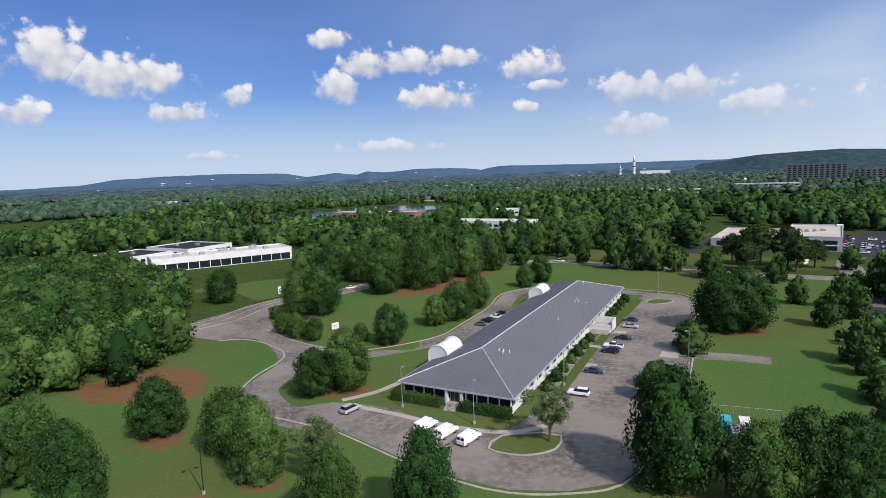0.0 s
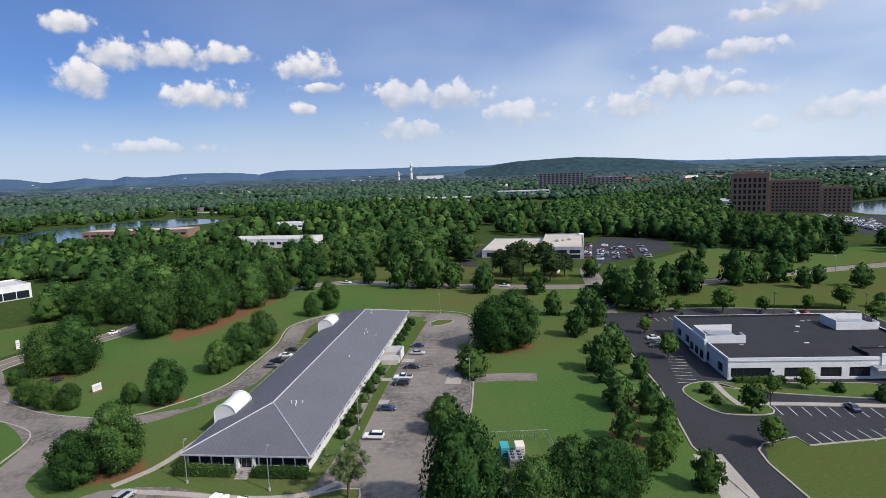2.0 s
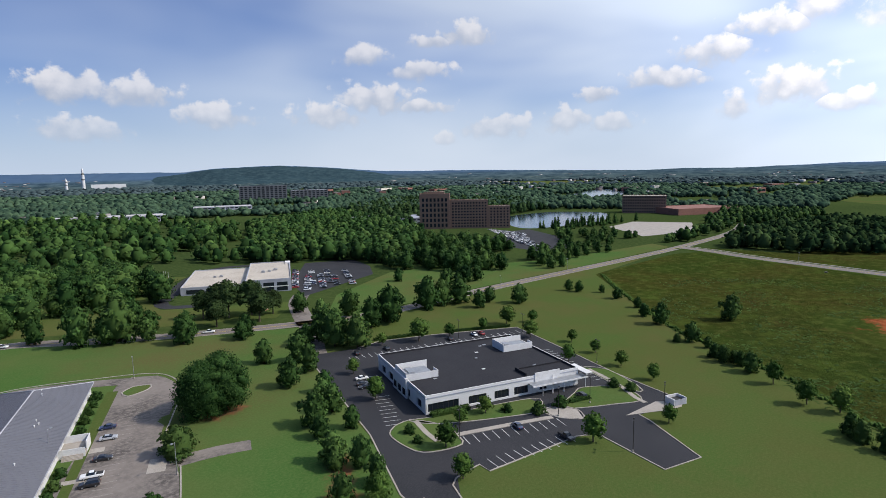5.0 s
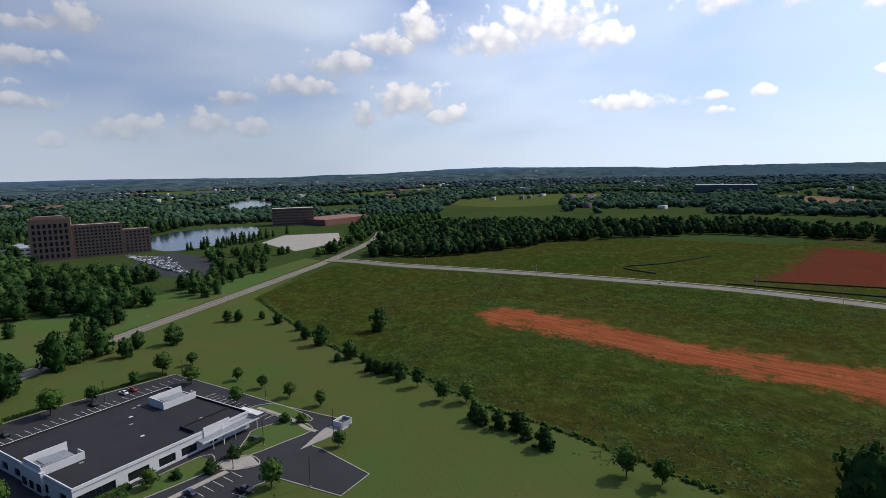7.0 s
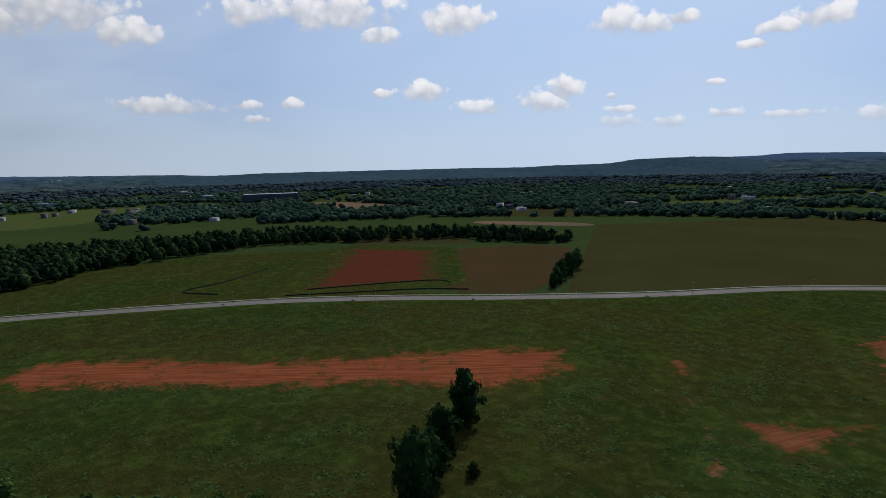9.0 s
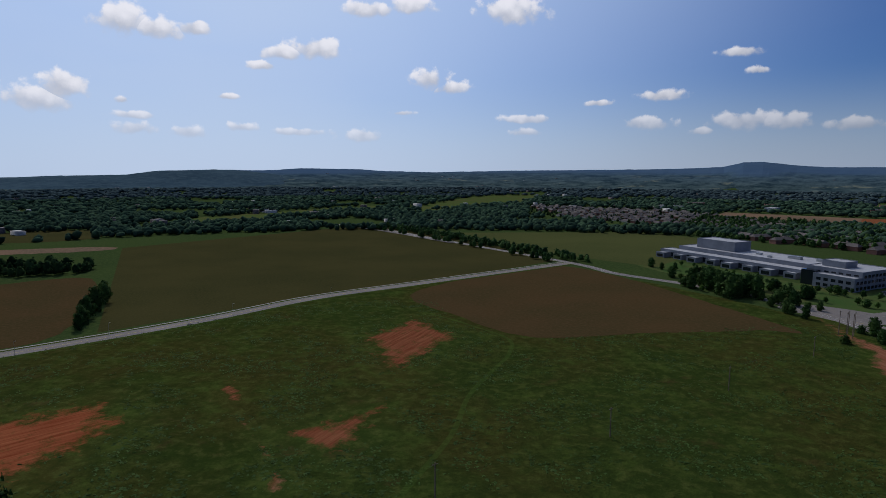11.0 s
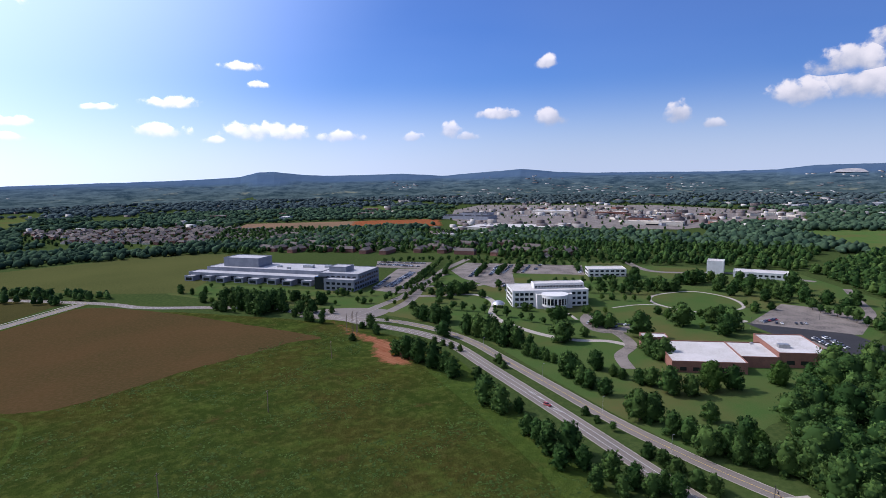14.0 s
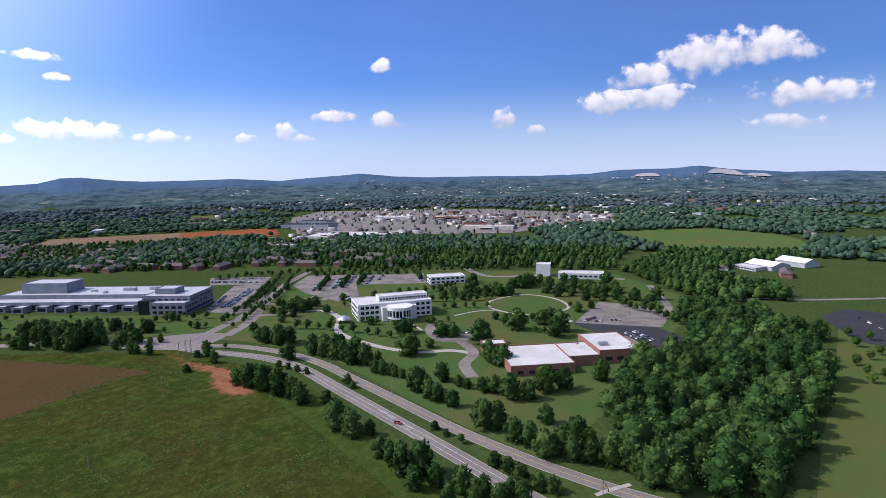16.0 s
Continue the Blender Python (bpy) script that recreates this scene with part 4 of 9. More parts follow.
patch("lake", [(620, 402), (685, 362), (735, 350), (885, 415), (865, 500), (735, 505)], 0.03, M_WATER, "calm grey-blue lake")
patch("lake", [(1200, 585), (1355, 730), (1751, 830), (1515, 650)], 2.0, M_WATER, "far calm lake")
patch("lake", [(-240, 790), (-190, 900), (-104, 962), (-30, 940), (10, 860), (-60, 800), (-105, 755), (-139, 690), (-200, 702)], 0.03, M_WATER, "still pond among woods")
patch("parking_lot", [(471, 345), (455, 275), (500, 262), (565, 318), (612, 385), (560, 395)], 0.06, M_ASPHALT_NEW, "dark car park full of cars", smooth=False)
patch("parking_lot", [(686, 315), (612, 242), (689, 213), (790, 248), (766, 318)], 0.06, M_CONCRETE, "bare pale concrete lot", smooth=False)
patch("parking_lot", [(223, 318), (240, 345), (290, 400), (325, 380), (312, 345), (288, 315), (211, 293)], 0.075, M_ASPHALT_NEW, "asphalt car park full of cars", smooth=False)
patch("parking_lot", [(-296, -575), (-348, -638), (-393, -688), (-420, -664), (-358, -562), (-312, -537)], 0.06, M_ASPHALT, "campus car park full of cars", smooth=False)
patch("parking_lot", [(-404, -772), (-460, -706), (-421, -664), (-375, -719)], 0.064, M_ASPHALT, "far campus car park full of cars", smooth=False)
patch("parking_lot", [(-441, -628), (-498, -672), (-606, -549), (-554, -494), (-491, -560), (-440, -494), (-413, -500), (-420, -572)], 0.06, M_ASPHALT, "campus car park with tree islands", smooth=False)
patch("parking_lot", [(-486, -245), (-578, -266), (-592, -222), (-560, -185), (-520, -175), (-489, -195)], 0.06, M_ASPHALT, "pale asphalt car park", smooth=False)
patch("parking_lot", [(-484, -248), (-515, -180), (-495, -145), (-440, -142), (-425, -158), (-462, -205)], 0.068, M_ASPHALT_NEW, "dark resurfaced car park", smooth=False)
patch("parking_lot", [(-642, -74), (-690, -60), (-690, -20), (-600, 10), (-560, -20), (-566, -36)], 0.06, M_ASPHALT_NEW, "dark asphalt car park", smooth=False)
patch("lawn_oval", [(-509, -361), (-540, -362), (-567, -348), (-565, -310), (-536, -279), (-500, -285), (-483, -303), (-487, -340)], 0.08, M_TURF, "oval mown lawn")
OVAL = smooth_line([(-509, -361), (-540, -362), (-567, -348), (-565, -310), (-536, -279), (-500, -285), (-483, -303), (-487, -340)], 4, True)
ribbon("path", OVAL, -1.6, 1.6, -0.1, 0.12, M_CONCRETE, "pale concrete path round an oval lawn", closed=True)
for n, (pts, w, mat, label) in enumerate((
        ([(-180, 1300), (-91, 1209), (-20, 1110), (31, 1025), (90, 960)], 7, M_CONCRETE, "pale ramp of a far road"),
        ([(157, 324), (146, 332), (148, 347), (165, 368), (186, 398), (214, 426), (238, 436), (256, 426), (268, 408)], 4, M_ASPHALT_NEW, "dark asphalt lane round an office"),
        ([(-261, -468), (-304, -500), (-352, -554), (-430, -633), (-467, -662), (-520, -700)], 5, M_ROAD, "pale asphalt campus avenue"),
        ([(-352, -554), (-390, -540), (-420, -545)], 4, M_ROAD, "pale asphalt campus drive"),
        ([(-345, -500), (-374, -480), (-366, -440), (-330, -395), (-322, -340), (-330, -300), (-350, -280), (-354, -264)], 3.2, M_CONCRETE, "curving pale concrete drive"),
        ([(-310, -524), (-345, -500), (-395, -520), (-440, -525)], 4, M_ASPHALT, "asphalt campus drive"),
        ([(-383, -325), (-374, -290), (-356, -262), (-330, -250), (-312, -228)], 4.5, M_ASPHALT, "asphalt drive beside the brick hall"),
        ([(-405, -345), (-385, -330), (-372, -302), (-400, -290)], 8, M_ASPHALT, "small campus car park"),
        ([(-560, -190), (-600, -200), (-650, -230), (-700, -260)], 4, M_ASPHALT, "asphalt campus drive"),
        ([(-430, -120), (-450, -100), (-445, -150), (-470, -190)], 3, M_ASPHALT, "asphalt service drive"),
        ([(-700, -560), (-640, -460), (-700, -390), (-720, -300)], 5, M_ROAD, "asphalt road behind the campus"),
        ([(-240, -75), (-228, -62), (-200, -55)], 4.5, M_ASPHALT, "asphalt side road"),
        ([(750, 145), (770, 110), (830, 100), (900, 120), (960, 90)], 5, M_ROAD, "winding pale road"),
        ([(430, -1100), (300, -1000), (150, -860)], 5, M_ROAD, "pale country road"),
        ([(-640, -172), (-690, -140), (-720, -90), (-800, 0)], 4, M_ROAD, "pale road beyond the wood"))):
    ribbon("road", smooth_line(pts, 5), -w, w, -0.1, 0.075 + 0.004 * n, mat, label)
for pts, w in (([(-405, -395), (-396, -375), (-386, -352), (-380, -340)], 1.5), ([(-440, -352), (-470, -345), (-486, -330)], 1.2), ([(-470, -260), (-490, -250), (-485, -285)], 1.5)):
    ribbon("path", smooth_line(pts, 4), -w, w, -0.1, 0.13, M_CONCRETE, "pale concrete footpath")

# pine straw and clay under the trees of the office park
for k, (pts, rag) in enumerate((
        ([(-23, 249), (-2, 285), (22, 308), (32, 300), (12, 268), (-4, 243), (-20, 232)], 1.5),
        ([(-98, 140), (-84, 128), (-66, 126), (-56, 134), (-62, 150), (-76, 158), (-88, 150)], 2),
        ([(-37, 95), (-27, 94), (-27, 88), (-37, 89)], 0.6), ([(-64, 114), (-52, 114), (-50, 104), (-62, 106)], 1.2),
        ([(-30, 139), (-18, 138), (-17, 129), (-26, 127), (-36, 130)], 0.8), ([(-22, 174), (-12, 174), (-12, 167), (-22, 167)], 0.6),
        ([(30, 84), (50, 84), (68, 78), (60, 70), (36, 72)], 1.5), ([(76, 178), (97, 180), (98, 166), (82, 164)], 1.2), ([(-48, 220), (-40, 208), (-58, 206)], 1.0),
        ([(-38, 90), (-48, 88), (-50, 82), (-40, 82)], 0.5), ([(-12, 131), (-3, 126), (-1, 123), (-9, 125.5), (-14, 129)], 0.3), ([(56, 82), (82, 96), (98, 118), (92, 122), (76, 104), (52, 90)], 2.0))):
    soft_patch("straw_bed", pts, 0.052 + 0.004 * k, M_STRAW, "brown pine straw and bare clay under trees", 2.5 + rag, 1.0)

# ---- kerbs, islands, walks near the grey office ----
ribbon("kerb", smooth_line([(-38, 119.2), (-29, 114.2), (-22, 110), (-9, 98), (1, 90), (9, 86), (18, 85.2), (27, 87.2), (36, 97.4), (46, 115.4)], 3), -0.2, 0.2, -0.1, 0.2, M_CONCRETE, "worn pale concrete kerb")
ribbon("kerb", smooth_line([(-72, 180), (-65, 181), (-57, 176.5), (-47, 164.5), (-46.6, 155), (-49, 147), (-49.6, 134), (-44, 122.5), (-38, 119)], 3), -0.2, 0.2, -0.1, 0.2, M_CONCRETE, "worn pale concrete kerb")
ribbon("kerb", smooth_line([(-60, 192), (-46, 176), (-28, 165), (-15, 168), (-2, 177), (5, 190), (16, 213), (25, 238), (48, 249), (75, 237), (92, 224), (92, 206), (84, 191), (69, 168)], 3), -0.2, 0.2, -0.1, 0.2, M_CONCRETE, "worn pale concrete kerb")
ribbon("kerb", smooth_line([(63.8, 147), (55, 129), (47, 117)], 3), -0.2, 0.2, -0.1, 0.2, M_CONCRETE, "worn pale concrete kerb")
ISLAND = [(7, 101), (10, 106), (18, 106.5), (21, 105), (19, 100), (13, 98)]
patch("traffic_island", ISLAND, 0.16, M_LAWN, "grassed traffic island")
ribbon("kerb", smooth_line(ISLAND, 2, True), -0.2, 0.2, -0.1, 0.24, M_CONCRETE, "concrete kerb round an island", closed=True)
ISLAND2 = [(75, 209), (82, 210), (85, 214), (80, 217), (75, 214)]
patch("traffic_island", ISLAND2, 0.16, M_LAWN, "grassed traffic island")
ribbon("kerb", smooth_line(ISLAND2, 2, True), -0.2, 0.2, -0.1, 0.24, M_CONCRETE, "concrete kerb round an island", closed=True)
ribbon("path", smooth_line([(-24, 127), (-17, 131), (-11, 138), (-6, 145)], 3), -0.9, 0.9, -0.1, 0.1, M_CONCRETE, "pale concrete footpath")
ribbon("path", smooth_line([(-22, 124), (-12, 118.5), (-4, 113.5), (5, 109), (13, 107.5), (19, 110)], 3), -0.8, 0.8, -0.1, 0.14, M_CONCRETE, "pale concrete footpath along a car park")
patch("lawn_strip", [(18, 115), (26, 131), (36, 152), (50, 178), (63, 203), (72, 219), (75, 217), (66, 201), (53, 178), (40, 154), (30, 134), (22, 118)], 0.1, M_LAWN_DRY, "planting strip beside the office", smooth=False)
# painted patches of newer and older paving
for n, (x, y, w, d, a, mat) in enumerate(((60, 152, 8, 4.5, 60, M_CONCRETE), (34, 146, 9, 3, -27, M_CONCRETE), (53, 174, 4, 3, -27, M_CONCRETE), (43, 160, 6, 2.2, -27, M_CONCRETE))):
    patch("paving_patch", [(x + math.cos(radians(a)) * u - math.sin(radians(a)) * v, y + math.sin(radians(a)) * u + math.cos(radians(a)) * v)
                           for u, v in ((-w / 2, -d / 2), (w / 2, -d / 2), (w / 2, d / 2), (-w / 2, d / 2))], 0.09 + 0.004 * n, mat, "repaired paving", smooth=False)


def bay_lines(x0, y0, x1, y1, n, length, side, z, material=M_LINE, width=0.12, name="bay_line"):
    """Painted bay lines at even steps from one point to another, each running off to one side."""
    d = Vector((x1 - x0, y1 - y0, 0))
    u = d.normalized()
    v = Vector((-u.y, u.x, 0)) * side
    me = shared_line(length, width)
    a = math.degrees(math.atan2(v.y, v.x))
    for i in range(n + 1):
        p = Vector((x0, y0, 0)) + d * (i / n)
        ob = tagged(raw(name, me, material), "painted white parking bay line", "", "", "structure")
        ob.matrix_basis = pose(p.x, p.y, z, 0, 0, a)


LINE_MESH = {}


def shared_line(length, width):
    k = (length, width)
    if k not in LINE_MESH:
        bm = boxes((0, length, -width / 2, width / 2, -0.02, 0.008))
        me = bpy.data.meshes.new("bay_line")
        bm.to_mesh(me)
        bm.free()
        LINE_MESH[k] = me
    return LINE_MESH[k]


# bays of the dark car park
bay_lines(123, 99.5, 150, 84.5, 10, 5.2, -1, 0.075, width=0.16)
bay_lines(115, 81.4, 140, 72.8, 9, 5.2, 1, 0.075, width=0.16)
bay_lines(114, 122, 127, 141, 8, 5.2, -1, 0.075, width=0.16)
bay_lines(131, 147, 138, 158, 5, 5.2, -1, 0.075, width=0.16)
bay_lines(150, 181, 182, 168, 12, 5.0, -1, 0.075, width=0.16)
bay_lines(186, 165, 199, 159, 6, 5.0, -1, 0.075, width=0.16)
bay_lines(203, 158, 227, 147, 8, 5.0, -1, 0.075, width=0.16)
bay_lines(209, 121, 191, 88, 13, 5.0, -1, 0.075, width=0.16)
# bays of the old car park, faint
bay_lines(27, 121, 74, 205, 30, 5.0, -1, 0.08, M_CONCRETE, 0.1)
bay_lines(9, 182, 26, 216, 12, 4.6, -1, 0.072, M_CONCRETE, 0.1)
bay_lines(-20, 122, 4, 106, 9, 4.6, -1, 0.08, M_CONCRETE, 0.1)

# grassed islands and walks of the black-roofed office
for pts, mat, label in (([(111, 117), (108, 104), (112, 99), (119, 96.5), (122, 100), (125, 108), (121, 119)], M_LAWN, "planted corner island"),
                        ([(121, 119), (126, 109), (150, 91.5), (156, 93), (158, 99), (128, 114.5)], M_LAWN, "lawn before the white office"),
                        ([(178, 90), (186, 80), (180, 70), (170, 76), (160, 84), (160, 88), (172, 90)], M_LAWN, "lawn island by the entrance"),
                        ([(196, 100), (200, 92), (191, 76), (186, 73), (188, 84), (192, 92)], M_LAWN, "lawn island"),
                        ([(152, 91), (158, 89), (160, 83), (155, 78), (151, 84)], M_CONCRETE, "pale concrete forecourt")):
    patch("traffic_island" if mat is M_LAWN else "forecourt", pts, 0.19 if mat is M_LAWN else 0.15, mat, label)
    ribbon("kerb", smooth_line(pts, 2, True), -0.18, 0.18, -0.1, 0.235, M_CONCRETE, "pale concrete kerb", closed=True)
ribbon("path", smooth_line([(116, 104), (122, 101.5), (136, 94), (150, 86)], 3), -1.0, 1.0, -0.1, 0.25, M_CONCRETE, "pale concrete walk along a car park")
ribbon("path", smooth_line([(122, 117), (118, 109), (116, 103)], 3), -0.8, 0.8, -0.1, 0.26, M_CONCRETE, "pale concrete walk")
ribbon("path", smooth_line([(196, 97), (188, 82), (180, 72), (178, 68)], 3), -0.8, 0.8, -0.1, 0.25, M_CONCRETE, "pale concrete walk")
patch("concrete_apron", [(165, 69), (181, 66), (187, 59), (182, 58), (176, 61)], 0.11, M_CONCRETE, "pale concrete apron", smooth=False)
EDGE_A = [(84, 70), (90, 92), (107, 121), (121, 152), (134, 182), (141, 197)]
EDGE_B = [(93, 66), (98, 80), (101, 85), (104, 86.5), (109, 86.5), (113, 86), (112, 82), (143, 74), (148, 70), (140, 48), (152, 43), (166, 62), (168, 66)]
EDGE_C = [(188, 61), (198, 87), (213, 117), (224, 140), (229, 151), (195, 175), (173, 187), (160, 187)]
for e in (EDGE_A, EDGE_B, EDGE_C):
    ribbon("kerb", [Vector((*p, 0)) for p in e], -0.2, 0.2, -0.1, 0.2, M_CONCRETE, "pale concrete kerb round a car park")
patch("concrete_drive", [(87.6, 89.3), (92.8, 86.8), (86.5, 72.6), (80, 58), (72, 44), (66, 47), (74, 62), (80.2, 75)], 0.085, M_CONCRETE, "pale concrete drive", smooth=False)

# road markings
for line, offs in ((SOUTH_ROAD, (0.0,)), (PARKWAY_A, (-1.8, 1.8)), (PARKWAY_B, (0.0,)), (STREET, (0.0,))):
    for o in offs:
        ribbon("road_marking", line, o - 0.09, o + 0.09, 0.0, 0.1, M_LINE if line is PARKWAY_A else M_LINE_Y, "painted lane line")
for k in range(4):
    bay_lines(-232 + k * 2.2, -236 + k * 9, -231 + k * 2.2, -231 + k * 9, 3, 2.6, 1, 0.09, width=0.3, name="arrow_marking")

# ---- trees ----
def ico(subdiv=1):
    bm = bmesh.new()
    bmesh.ops.create_icosphere(bm, subdivisions=subdiv, radius=1.0)
    v = np.array([q.co[:] for q in bm.verts])
    f = np.array([[q.index for q in p.verts] for p in bm.faces])
    bm.free()
    return v, f


ICO0, ICO1 = ico(1), ico(2)


PROFILES = {
    # lowest leaf, widest radius, and how the radius runs from the lowest leaf (0) to the top (1)
    "oak": (0.09, 0.45, lambda f: math.sin(math.pi * (0.16 + 0.84 * f) ** 0.92) ** 0.62),
    "egg": (0.03, 0.43, lambda f: (1 - f) ** 0.78 * (0.74 + 1.55 * f) * 0.96),
    "oval": (0.05, 0.36, lambda f: math.sin(math.pi * (0.15 + 0.85 * f)) ** 0.6),
    "cone": (0.05, 0.30, lambda f: (1 - f) ** 0.8),
    "pine": (0.36, 0.36, lambda f: math.sin(math.pi * (0.25 + 0.75 * f)) ** 0.8),
    "bush": (0.0, 0.50, lambda f: math.sqrt(max(0.0, 1 - f ** 2.4))),
    "round": (0.28, 0.38, lambda f: math.sin(math.pi * (0.12 + 0.88 * f)) ** 0.55),
}


def crown_arrays(seed, shape, lobes, leaves, leaf, core=ICO0):
    """A crown one metre high from its base: uneven boughs set round a dark heart, under a coat of leaf sprays.
    Returns vertex places, face sizes and corner indices."""
    r = np.random.RandomState(seed)
    V, S, L = [], [], []
    n = 0
    centres = []
    if shape == "vase":
        for i in range(lobes):
            k = i % 9
            f = 0.35 + 0.65 * (i // 9) / max(1, lobes // 9)
            a = i * 2.4 + r.rand()
            reach = 0.42 * f * (0.35 + 0.65 * (k % 3) / 2)
            centres.append((reach * math.cos(a), reach * math.sin(a), 0.2 + 0.7 * f * (0.9 + 0.2 * r.rand()), 0.07 + 0.03 * r.rand()))
    else:
        low, wide, run = PROFILES[shape]
        phase = r.rand() * math.tau
        for i in range(lobes):
            f = (i + 0.6) / (lobes + 0.4)
            girth = wide * run(f)
            a = i * 2.399 + 0.7 * r.rand()
            size = (0.30 * girth + 0.06) * (0.62 + 0.75 * r.rand()) * (1.6 if lobes < 8 else 1.15 if lobes < 16 else 1.0)
            skew = 1 + 0.16 * math.sin(a + phase) + 0.12 * math.sin(2 * a + 3 * phase + 5 * f)
            reach = max(0.0, girth - size * (0.6 + 0.3 * r.rand())) * (0.82 + 0.36 * r.rand()) * skew
            z = low + (1 - low) * f
            centres.append((reach * math.cos(a), reach * math.sin(a), min(z, 1 - size * 0.7), size))
        # the heart of the crown
        rings, around = (4, 6) if lobes < 8 else (5, 7) if lobes < 14 else (7, 10)
        heart = []
        for k in range(rings):
            f = 0.06 + 0.84 * k / (rings - 1)
            for q in range(around):
                a = q * math.tau / around + 0.4 * k
                g = wide * run(f) * (0.62 + 0.18 * r.rand())
                heart.append((g * math.cos(a), g * math.sin(a), low + (1 - low) * f))
        heart += [(0, 0, low), (0, 0, low + (1 - low) * 0.97)]
        V.append(np.array(heart))
        faces = []
        for k in range(rings - 1):
            for q in range(around):
                p = (q + 1) % around
                faces += [(k * around + q, k * around + p, (k + 1) * around + p), (k * around + q, (k + 1) * around + p, (k + 1) * around + q)]
        b, t = rings * around, rings * around + 1
        for q in range(around):
            p = (q + 1) % around
            faces += [(b, p, q), (t, (rings - 1) * around + q, (rings - 1) * around + p)]
        S += [3] * len(faces)
        L.append(np.array(faces).ravel())
        n += len(heart)
    cv, cf = core
    for x, y, h, s in centres:
        v = cv * s * 0.74 * (0.6 + 0.6 * r.rand(len(cv), 1)) * np.array([1, 1, 0.8]) + np.array([x, y, h])
        V.append(v)
        S += [3] * len(cf)
        L.append((cf + n).ravel())
        n += len(v)
    if leaves:
        sizes = np.array([c[3] for c in centres])
        which = r.choice(len(centres), leaves, p=sizes ** 2 / (sizes ** 2).sum())
        C = np.array(centres)[which]
        out = np.column_stack([C[:, 0], C[:, 1], 0.6 * (C[:, 2] - 0.45)])
        out /= np.linalg.norm(out, axis=1, keepdims=True) + 1e-6
        d = r.normal(size=(leaves, 3)) + (0.0 if shape == "vase" else 0.8) * out
        d /= np.linalg.norm(d, axis=1, keepdims=True)
        p = C[:, :3] + d * C[:, 3:4] * (0.80 + 0.42 * r.rand(leaves, 1) ** 1.3) * np.array([1, 1, 0.85])
        nrm = d + 0.5 * r.normal(size=(leaves, 3))
        nrm /= np.linalg.norm(nrm, axis=1, keepdims=True)
        u = np.cross(nrm, r.normal(size=(leaves, 3)))
        u /= np.linalg.norm(u, axis=1, keepdims=True)
        w = np.cross(nrm, u)
        k = leaf * (0.5 + 0.9 * r.rand(leaves, 1))
        quad = np.stack([p - u * k, p - w * k * 0.6 - nrm * k * 0.15, p + u * k * 1.1, p + w * k * 0.7 - nrm * k * 0.2], 1)
        V.append(quad.reshape(-1, 3))
        S += [4] * leaves
        L.append(np.arange(n, n + 4 * leaves))
    return np.concatenate(V), np.array(S, np.int32), np.concatenate(L).astype(np.int32)


def trunk_mesh(seed, shape):
    r = random.Random(seed)
    bm = bmesh.new()
    top = {"oak": 0.55, "cone": 0.8, "pine": 0.88, "bush": 0.4}.get(shape, 0.6)
    bend = Vector((r.uniform(-.02, .02), r.uniform(-.02, .02), top * 0.5))
    tube(bm, (0, 0, -0.02), (0, 0, 0.02), 0.036, 0.026, 7)
    tube(bm, (0, 0, 0.02), bend, 0.026, 0.02, 7)
    tube(bm, bend, (bend.x * 1.5, bend.y, top), 0.02, 0.007, 6)
    for i in range(6):
        a, z = i * 2.2 + r.random(), 0.22 + 0.5 * top * i / 6
        tip = Vector((math.cos(a) * 0.22, math.sin(a) * 0.22, z + 0.18 + 0.1 * r.random()))
        tube(bm, (bend.x * 0.6, bend.y * 0.6, z), tip, 0.012, 0.004, 5)
    return bm


def tree_kind(name, shape, seed, lobes, leaves, leaf, material, label, lift=0.0):
    t = thing(name, pose(0, 0, -500), label, "tree" if shape != "bush" else "shrub")
    part("trunk", trunk_mesh(seed, shape), M_BARK, t, "grey-brown bark")
    v, s, l = crown_arrays(seed, shape, lobes, leaves, leaf)
    v[:, 2] = v[:, 2] * (1 - lift) + lift
    from_arrays("crown", v, s, l, material, t)
    return t


KINDS = {
    "oak": [tree_kind("broadleaf_tree", "oak", 11 + i, 50, 7600, 0.0170, F_OAK, "full round dark-green broadleaf tree standing on grass") for i in range(3)],
    "small": [tree_kind("young_tree", "round", 21 + i, 14, 420, 0.045, F_LIGHT, "small young green tree with a thin trunk") for i in range(2)],
    "pear": [tree_kind("cone_shaped_tree", "egg", 31 + i, 60, 10500, 0.0135, F_PEAR, "dense cone-shaped green tree on a lawn") for i in range(2)],
    "pine": [tree_kind("pine_tree", "pine", 41 + i, 24, 1500, 0.028, F_PINE, "tall dark pine tree with a bare trunk") for i in range(2)],
    "bush": [tree_kind("shrub", "bush", 51 + i, 16, 700, 0.045, F_HEDGE, "rounded dense green shrub on grass") for i in range(2)],
    "bare": [tree_kind("sparse_tree", "vase", 61, 40, 6400, 0.0125, F_BARE, "half-bare pale green tree with visible branches")],
    "mid": [tree_kind("broadleaf_tree", "oak", 81 + i, 16, 520, 0.052, F_OAK, "leafy green broadleaf tree on a lawn") for i in range(3)],
    "belt": [tree_kind("roadside_tree", "oval", 91 + i, 14, 470, 0.052, F_OAK, "dense upright dark-green roadside tree") for i in range(2)],
    "row": [tree_kind("avenue_tree", "round", 171 + i, 9, 170, 0.066, F_OAK, "small round green tree in a row beside a car park") for i in range(3)],
    "gold": [tree_kind("light_green_tree", "oak", 71, 28, 1400, 0.032, F_LIGHT, "bright yellow-green broadleaf tree")],
}
plant_rng = random.Random(3)
PLANTED = []


